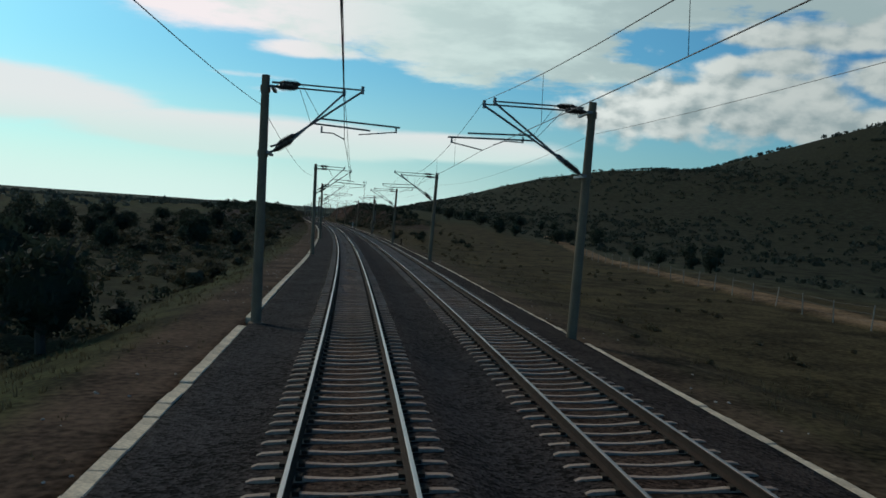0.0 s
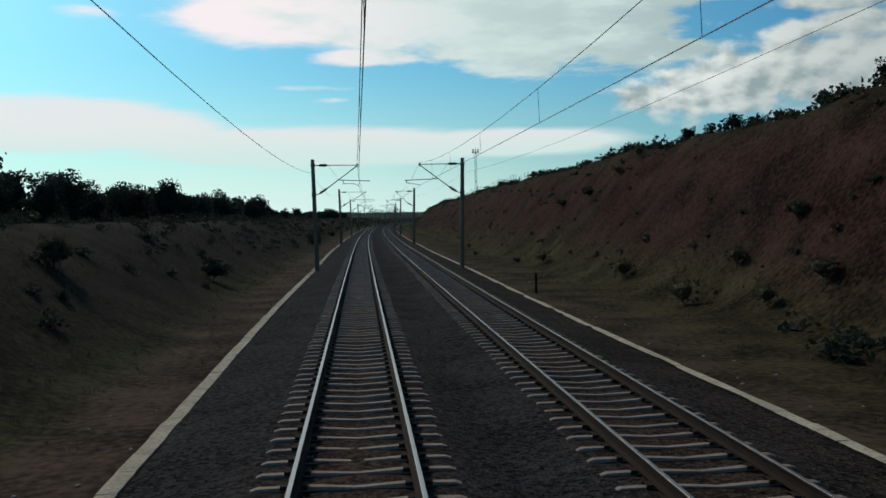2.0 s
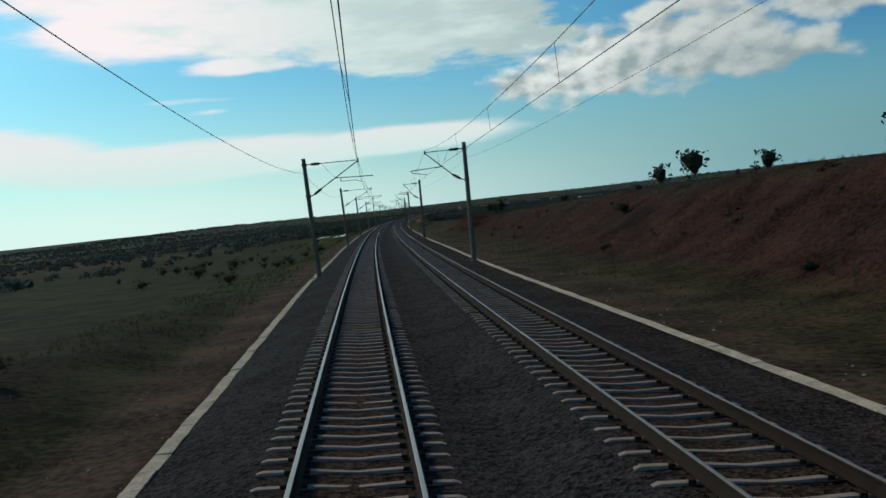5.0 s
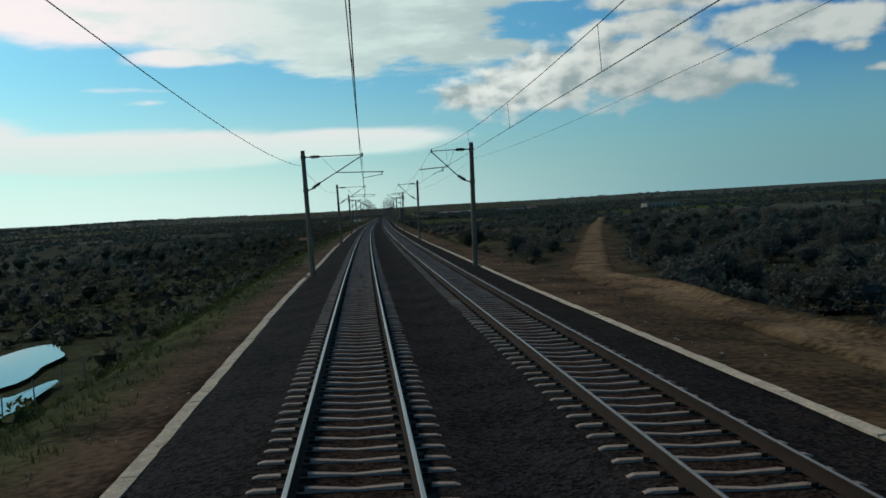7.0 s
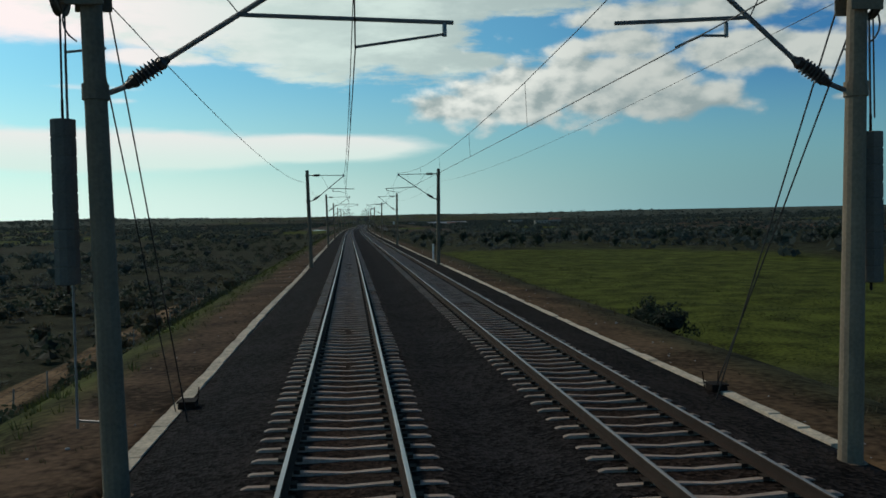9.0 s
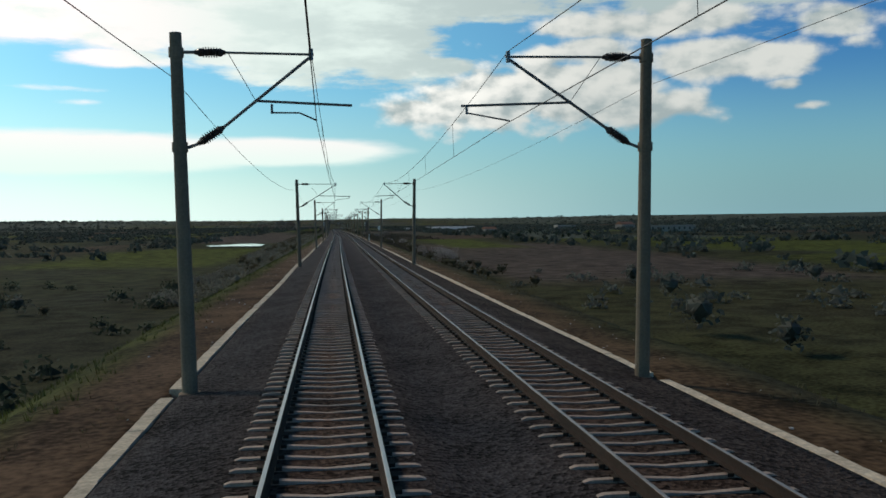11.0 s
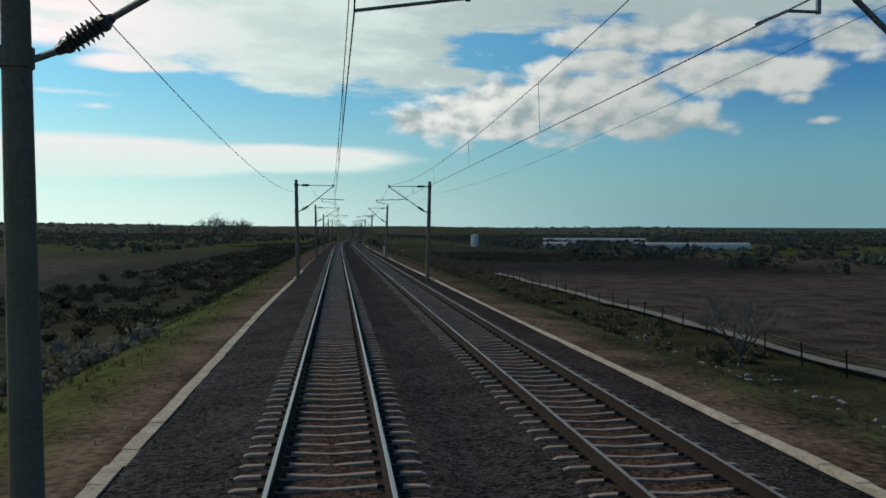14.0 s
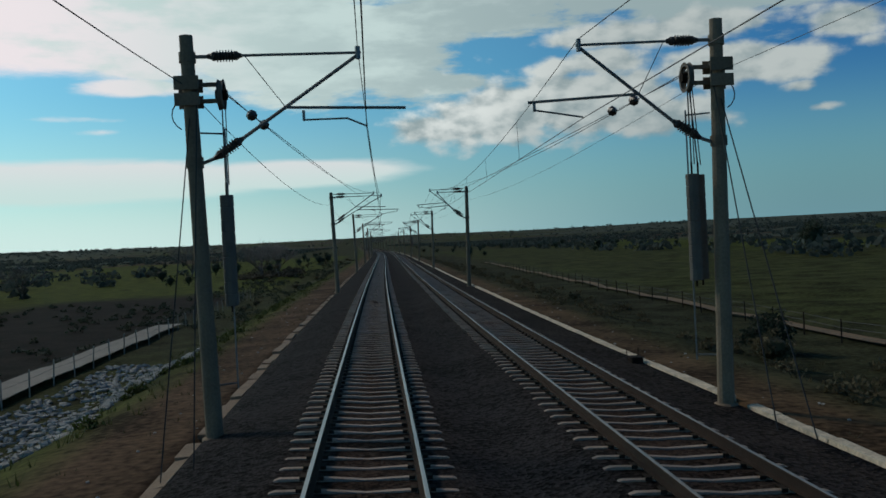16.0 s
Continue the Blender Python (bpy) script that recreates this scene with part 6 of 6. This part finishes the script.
def box_on_post(s, l):
    t = thing("telephone_box", put(s, l, float(height(s, l))), "grey lineside telephone box on a post, marked with a letter", "telephone box")
    part("post", tube(bmesh.new(), (0, 0, -0.2), (0, 0, 0.86), 0.04, n=8), M_TUBE, t)
    part("base_slab", box(bmesh.new(), -0.3, 0.45, -0.35, 0.35, -0.1, 0.06, 0.02), M_FOOT, t)
    body = part("body", box(bmesh.new(), -0.22, 0.22, -0.16, 0.16, 0.86, 1.48, 0.02), M_WHITE, t)
    part("door", box(bmesh.new(), -0.18, 0.18, -0.172, -0.162, 0.90, 1.44, 0.004), M_GALV, body)
    cu = bpy.data.curves.new("letter", "FONT")
    cu.body, cu.size, cu.extrude, cu.align_x = "T", 0.42 * K, 0.004 * K, "CENTER"
    cu.materials.append(M_BLACK)
    ob = new("letter", cu)
    ob.parent = body
    ob.matrix_basis = pose(0.03 * K, -0.178 * K, 1.02 * K, 90, 0, 0)


box_on_post(826.0, 7.85)


def signal(s, l, lean):
    t = thing("light_signal", put(s, l, float(height(s, l))), "dark colour-light signal with a black oval head, unlit", "signal", "colour-light signals")
    part("post", tube(bmesh.new(), (0, 0, -0.5), (0, 0, 3.6), 0.07, 0.06, 10), M_BLACK, t)
    part("base", box(bmesh.new(), -0.3, 0.3, -0.3, 0.3, -0.5, 0.15, 0.03), M_FOOT, t)
    bm = bmesh.new()
    ring = [(0.36 * math.cos(a), 0.36 * math.sin(a) + (0.36 if math.sin(a) > 0 else -0.36) * 0.9) for a in np.linspace(0, 2 * math.pi, 24, endpoint=False)]
    fr = [bm.verts.new((x, -0.03, 4.0 + z)) for x, z in ring]
    bk = [bm.verts.new((x, 0.03, 4.0 + z)) for x, z in ring]
    bm.faces.new(fr)
    bm.faces.new(bk[::-1])
    for i in range(24):
        bm.faces.new((fr[i], bk[i], bk[(i + 1) % 24], fr[(i + 1) % 24]))
    head = part("head", bm, M_BLACK, t)
    for z in (3.68, 4.0, 4.32):
        lamp = part("lens", tube(bmesh.new(), (0, -0.05, z), (0, -0.03, z), 0.11, n=14), M_LENS, head)
        part("hood", tube(bmesh.new(), (0, -0.25, z + 0.02), (0, -0.03, z), 0.12, 0.13, 12, caps=False), M_BLACK, head)
    part("ladder", box(bmesh.new(), lean * 0.09, lean * 0.13, 0.1, 0.32, 0.2, 3.4), M_TUBE, t)


signal(2779.5, -3.75, -1)
signal(2772.4, 7.75, 1)


def board(s, l):
    t = thing("marker_board", put(s, l, float(height(s, l))), "tall white marker board with black diagonal stripes on a thin post", "marker board", "striped marker boards")
    part("post", tube(bmesh.new(), (0, 0, -0.3), (0, 0, 4.5), 0.03, n=8), M_RUST, t)
    part("panel", box(bmesh.new(), -0.24, 0.24, -0.075, -0.045, 3.65, 4.7, 0.008), M_WHITE, t)
    for z in (3.9, 4.21):
        bm = bmesh.new()
        q = [bm.verts.new(p) for p in ((-0.235, -0.080, z - 0.10), (0.235, -0.080, z + 0.13), (0.235, -0.080, z + 0.25), (-0.235, -0.080, z + 0.02))]
        e = bmesh.ops.extrude_face_region(bm, geom=[bm.faces.new(q)])
        bmesh.ops.translate(bm, verts=[g for g in e["geom"] if isinstance(g, bmesh.types.BMVert)], vec=(0, 0.004, 0))
        part("stripe", bm, M_BLACK, t)


board(2454.6, -3.5)
board(2454.0, 7.6)


def parapet(s0, s1, l):
    t = thing("bridge_parapet", put((s0 + s1) / 2, l, -0.75), "blue-painted steel bridge parapet with a pale handrail", "parapet", "blue parapets")
    h = (s1 - s0) / 2
    n = 7
    for i in range(n):
        a, b = -h + 2 * h * i / n + 0.02, -h + 2 * h * (i + 1) / n - 0.02
        part("panel", box(bmesh.new(), -0.02, 0.02, a, b, 0.05, 0.98, 0.008), M_BLUE, t)
    for i in range(n + 1):
        y = -h + 2 * h * i / n
        part("post", box(bmesh.new(), -0.05, 0.05, y - 0.04, y + 0.04, -0.9, 1.0, 0.008), M_BLUE, t)
    part("handrail", box(bmesh.new(), -0.06, 0.06, -h - 0.05, h + 0.05, 1.0, 1.07, 0.015), M_GALV, t)
    part("edge_beam", box(bmesh.new(), -0.2, 0.2, -h - 0.4, h + 0.4, -1.1, 0.02, 0.03), M_FOOT, t)


parapet(1341.5, 1353.5, 9.55)
parapet(1343, 1356, -4.65)


def junction_box(s, l, words):
    t = thing("junction_box", put(s, l, -0.5), words, "junction box", "low trackside boxes")
    part("body", box(bmesh.new(), -0.16, 0.16, -0.2, 0.2, -0.1, 0.16, 0.03), M_RUST, t)
    part("lid", box(bmesh.new(), -0.18, 0.18, -0.22, 0.22, 0.16, 0.19, 0.01), M_RUST, t)
    for x in (-0.12, 0.12):
        part("pin", tube(bmesh.new(), (x, 0.25, -0.1), (x * 1.4, 0.28, 0.38), 0.012, n=5), M_RUST, t)


for s, l in ((1834.7, 7.3), (1835.1, -3.05), (3150, 7.0), (3255, 7.05), (2664, -2.7), (612, -2.75), (300, 7.05)):
    junction_box(s, l, "small rusty trackside junction box at the kerb")


def fence(points, gap, h, words, material, group):
    t = thing("fence", Matrix(), words, "fence", group)
    bm = tube(bmesh.new(), (0, 0, -0.3), (0, 0, h), 0.035, 0.03, 5)
    me = part("post", bm, material, t)
    p = np.array(points, float)
    s = np.arange(p[0, 0], p[-1, 0], gap)
    l = np.interp(s, p[:, 0], p[:, 1])
    z = height(s, l)
    me.matrix_basis = put(s[0], l[0], z[0])
    for a, b, c in zip(s[1:], l[1:], z[1:]):
        ob = new("post", me.data)
        ob.parent = t
        ob.matrix_basis = put(a, b, c, random.uniform(0, 90)) @ pose(0, 0, 0, random.gauss(0, 2), random.gauss(0, 2), 0)
    for k in (0.35, 0.65, 0.92):
        v, f = wire_mesh(np.stack([s, l, z + h * k], -1), 0.008)
        raw("fence_wire", v, f, M_WIRE, t)


fence([(520, 22.2), (760, 22.6), (1010, 22.4)], 2.4, 1.5, "thin post-and-wire fence along the top of the cutting", M_RUST, "wire fences")
fence([(2835, 17.0), (2880, 17.8), (2930, 18.0)], 3.0, 0.95, "low post-and-wire fence beside the channel", M_RUST, "wire fences")
fence([(3060, 16.6), (3160, 16.7), (3240, 17.4), (3400, 19.2)], 3.0, 0.95, "low post-and-wire fence beside the channel", M_RUST, "wire fences")
fence([(3150, -12.9), (3210, -12.9), (3300, -13.7), (3330, -14.2)], 2.6, 1.1, "low post-and-wire fence beside the channel", M_FOOT, "wire fences")
fence([(1300, 12), (1338, 12.4)], 4.0, 1.3, "low post-and-wire fence beside the farm track", M_RUST, "wire fences")
fence([(1440, -14.6), (1560, -14.8), (1700, -16), (1850, -11.6), (1900, -12)], 3.5, 1.1, "low post-and-wire fence beside the farm track", M_FOOT, "wire fences")
fence([(10, 24.5), (45, 26.8), (120, 34)], 4.0, 1.3, "low post-and-wire fence beside the farm road", M_FOOT, "wire fences")


def tower(s, l):
    z = float(height(s, l))
    t = thing("radio_tower", put(s, l, z), "tall slender lattice radio tower with antennas at the top", "tower")
    h, w0, w1 = 29.0, 0.55, 0.38
    for sx in (-1, 1):
        for sy in (-1, 1):
            part("corner_post", tube(bmesh.new(), (sx * w0, sy * w0, -0.5), (sx * w1, sy * w1, h), 0.08, 0.06, 5), M_TUBE, t)
    bm = bmesh.new()
    for i in range(22):
        a, b = h * i / 22, h * (i + 1) / 22
        wa, wb = w0 + (w1 - w0) * a / h, w0 + (w1 - w0) * b / h
        k = 1 if i % 2 else -1
        for sx, sy, ex, ey in ((-1, -1, 1, -1), (1, 1, -1, 1), (-1, 1, -1, -1), (1, -1, 1, 1)):
            tube(bm, (sx * wa * k, sy * wa, a), (ex * wb * k, ey * wb, b), 0.03, n=4, caps=False)
            tube(bm, (sx * wb, sy * wb, b), (ex * wb, ey * wb, b), 0.025, n=4, caps=False)
    part("bracing", bm, M_TUBE, t)
    part("platform", box(bmesh.new(), -1.3, 1.3, -1.3, 1.3, h - 0.2, h - 0.05), M_GALV, t)
    for a in range(8):
        x, y = 1.5 * math.cos(a * 0.785), 1.5 * math.sin(a * 0.785)
        part("antenna", box(bmesh.new(), x - 0.13, x + 0.13, y - 0.08, y + 0.08, h - 0.9, h + 1.3, 0.03), M_WHITE, t)
    part("mast_tip", tube(bmesh.new(), (0, 0, h), (0, 0, h + 2.2), 0.03, n=5), M_GALV, t)


tower(832, 45)

# ---- farms in the distance ----


def house(s, l, w, d, h, turn, words, flat=False):
    z = float(height(s, l))
    t = thing("farmhouse", put(s, l, z - 0.3, turn), words, "house", "farm buildings")
    part("wall", box(bmesh.new(), -w / 2, w / 2, -d / 2, d / 2, -0.5, h, 0.05), M_WALL, t)
    if flat:
        part("roof", box(bmesh.new(), -w / 2 - 0.2, w / 2 + 0.2, -d / 2 - 0.2, d / 2 + 0.2, h, h + 0.3, 0.05), M_WALL, t)
    else:
        bm = bmesh.new()
        e, r = 0.4, d * 0.28
        q = [bm.verts.new(p) for p in ((-w / 2 - e, -d / 2 - e, h), (w / 2 + e, -d / 2 - e, h), (w / 2 + e, d / 2 + e, h), (-w / 2 - e, d / 2 + e, h), (-w / 2 - e, 0, h + r), (w / 2 + e, 0, h + r))]
        for f in ((0, 1, 5, 4), (2, 3, 4, 5), (0, 4, 3), (1, 2, 5), (3, 2, 1, 0)):
            bm.faces.new([q[i] for i in f])
        part("roof", bm, M_ROOF, t)
    for x in np.arange(-w / 2 + 1.5, w / 2 - 1, 3.0):
        win = part("window", box(bmesh.new(), x - 0.45, x + 0.45, -d / 2 - 0.03, -d / 2 + 0.05, h * 0.4, h * 0.75), M_LENS, t)
        part("sill", box(bmesh.new(), x - 0.55, x + 0.55, -d / 2 - 0.12, -d / 2 - 0.03, h * 0.4 - 0.1, h * 0.4), M_WALL, win)
    part("door", box(bmesh.new(), w / 2 - 1.3, w / 2 - 0.4, -d / 2 - 0.04, -d / 2 + 0.05, -0.2, 1.9), M_BARK, t)


for s, l, w, d, h, turn, words, flat in [
        (2776, 99, 8, 5, 2.4, 20, "low pale farmhouse with a red tile roof", False),
        (2700, 190, 26, 10, 3.6, -6, "long low white farm building with a flat roof", True),
        (3000, 210, 18, 8, 3.4, 12, "long low white farm building with a flat roof", True), (1990, 190, 24, 9, 4, 8, "long low white farm building with a flat roof", True),
        (1714, -23, 3.4, 3.0, 1.0, 25, "low shed with a red tile roof among bushes", False),
        (2980, 260, 16, 9, 4, 30, "low pale farmhouse with a red tile roof", False)]:
    house(s, l, w, d, h, turn, words, flat)


def tunnel(s, l, w, length, turn):
    t = thing("polytunnel", put(s, l, float(height(s, l)) - 0.1, turn), "white plastic-film polytunnel standing in a field", "greenhouse", "polytunnels")
    bm = bmesh.new()
    prev = None
    for i in range(11):
        a = math.pi * i / 10
        ring = [bm.verts.new((x, -math.cos(a) * w / 2, math.sin(a) * w * 0.42)) for x in np.linspace(0, length, 9)]
        if prev:
            for j in range(8):
                bm.faces.new((prev[j], prev[j + 1], ring[j + 1], ring[j]))
        prev = ring
    part("film", bm, M_FILM, t)
    for x in np.linspace(0, length, 9):
        bm = bmesh.new()
        for i in range(10):
            a, b = math.pi * i / 10, math.pi * (i + 1) / 10
            tube(bm, (x, -math.cos(a) * w * 0.503, math.sin(a) * w * 0.423), (x, -math.cos(b) * w * 0.503, math.sin(b) * w * 0.423), 0.04, n=4)
        part("hoop", bm, M_GALV, t)


for k in range(3):
    tunnel(3335 + 9 * k, 112 + 2 * k, 7, 60, -4)
tunnel(3130, 70, 6, 12, 0)
tunnel(3112, 97, 6, 40, 0)


def silo(s, l):
    t = thing("silo", put(s, l, float(height(s, l))), "pale cylindrical metal silo beside a low trough", "silo")
    part("tank", tube(bmesh.new(), (0, 0, -0.3), (0, 0, 4.1), 1.35, n=24), M_GALV, t)
    part("roof", tube(bmesh.new(), (0, 0, 4.1), (0, 0, 4.6), 1.4, 0.3, 24), M_GALV, t)
    part("pipe", tube(bmesh.new(), (0.6, -1.4, 0), (0.6, -1.4, 4.1), 0.08, n=8), M_WHITE, t)
    tr = thing("trough", put(s, l - 4.6, float(height(s, l - 4.6))), "low concrete trough beside the silo", "trough")
    bm = box(bmesh.new(), -2.6, 2.6, -0.9, 0.9, -0.2, 0.45, 0.03)
    part("basin", bm, M_CANAL, tr)


silo(3141.4, 47.8)

# ---- rubble and litter ----


def rubble(name, n, s0, s1, l0, l1, r0, r1, seed, material, words):
    rng = np.random.default_rng(seed)
    s, l = rng.uniform(s0, s1, n), rng.uniform(l0, l1, n)
    r = rng.uniform(r0, r1, n)
    base = lay(s, l, height(s, l) + r * 0.2)
    bm = bmesh.new()
    bmesh.ops.create_icosphere(bm, subdivisions=1, radius=1.0)
    co = np.array([v.co for v in bm.verts])
    tri = np.array([[v.index for v in f.verts] for f in bm.faces])
    bm.free()
    v = co[None] * rng.uniform(0.55, 1.25, (n, len(co), 1)) * np.array([1, 1, 0.6])
    v = base[:, None] + v * (r * K)[:, None, None]
    f = tri[None] + (np.arange(n) * len(co))[:, None, None]
    tagged(raw(name, v.reshape(-1, 3), f.reshape(-1, 3), material), words, "stones", kind="stuff")


rubble("rubble", 1900, 3120, 3166, -12.6, -8.0, 0.03, 0.16, 141, M_STONE, "pale broken stones heaped along the bank")
rubble("rubble", 2200, 3238, 3275, -12.8, -7.4, 0.04, 0.19, 41, M_STONE, "pale broken stones heaped along the bank")
rubble("rubble", 160, 2950, 2968, 11.6, 13.8, 0.05, 0.17, 142, M_STONE, "pale litter and stones scattered on the grass")
rubble("rubble", 200, 2640, 2700, 12.5, 15, 0.05, 0.16, 42, M_STONE, "pale litter and stones scattered on the grass")
rubble("rubble", 60, 2846, 2868, 12.5, 15.0, 0.05, 0.15, 43, M_STONE, "pale litter and stones scattered on the grass")
rubble("rubble", 45, 2950, 3110, 10.5, 14.5, 0.06, 0.2, 44, M_STONE, "pale litter and stones scattered on the grass")
rubble("rubble", 120, 1690, 1740, -20, -13, 0.1, 0.4, 45, M_STONE, "pale litter and stones below the embankment")
rubble("pebbles", 2600, -5, 3300, -5.2, -3.5, 0.015, 0.05, 51, M_STONE, "small pale pebbles on the worn strip")
rubble("pebbles", 2600, -5, 3300, 7.6, 9.4, 0.015, 0.05, 52, M_STONE, "small pale pebbles on the worn strip")
rubble("rubble", 150, 480, 760, -9, -6.2, 0.04, 0.10, 46, M_STONE, "pale stones along the foot of the bank")
rubble("rubble", 130, 714, 738, -6.6, -5.0, 0.03, 0.08, 50, M_STONE, "pale stones beside the worn strip")
rubble("rubble", 200, 700, 790, 10.5, 13.5, 0.03, 0.11, 47, M_STONE, "pale stones along the foot of the cutting")
rubble("rubble", 260, 420, 1000, 14, 21, 0.06, 0.22, 48, M_RUST, "reddish stones loosened from the cutting")
rubble("ballast_stones", 1800, -10, 330, 7.0, 7.25, 0.03, 0.07, 49, M_FOOT, "loose ballast stones spilled against the kerb")
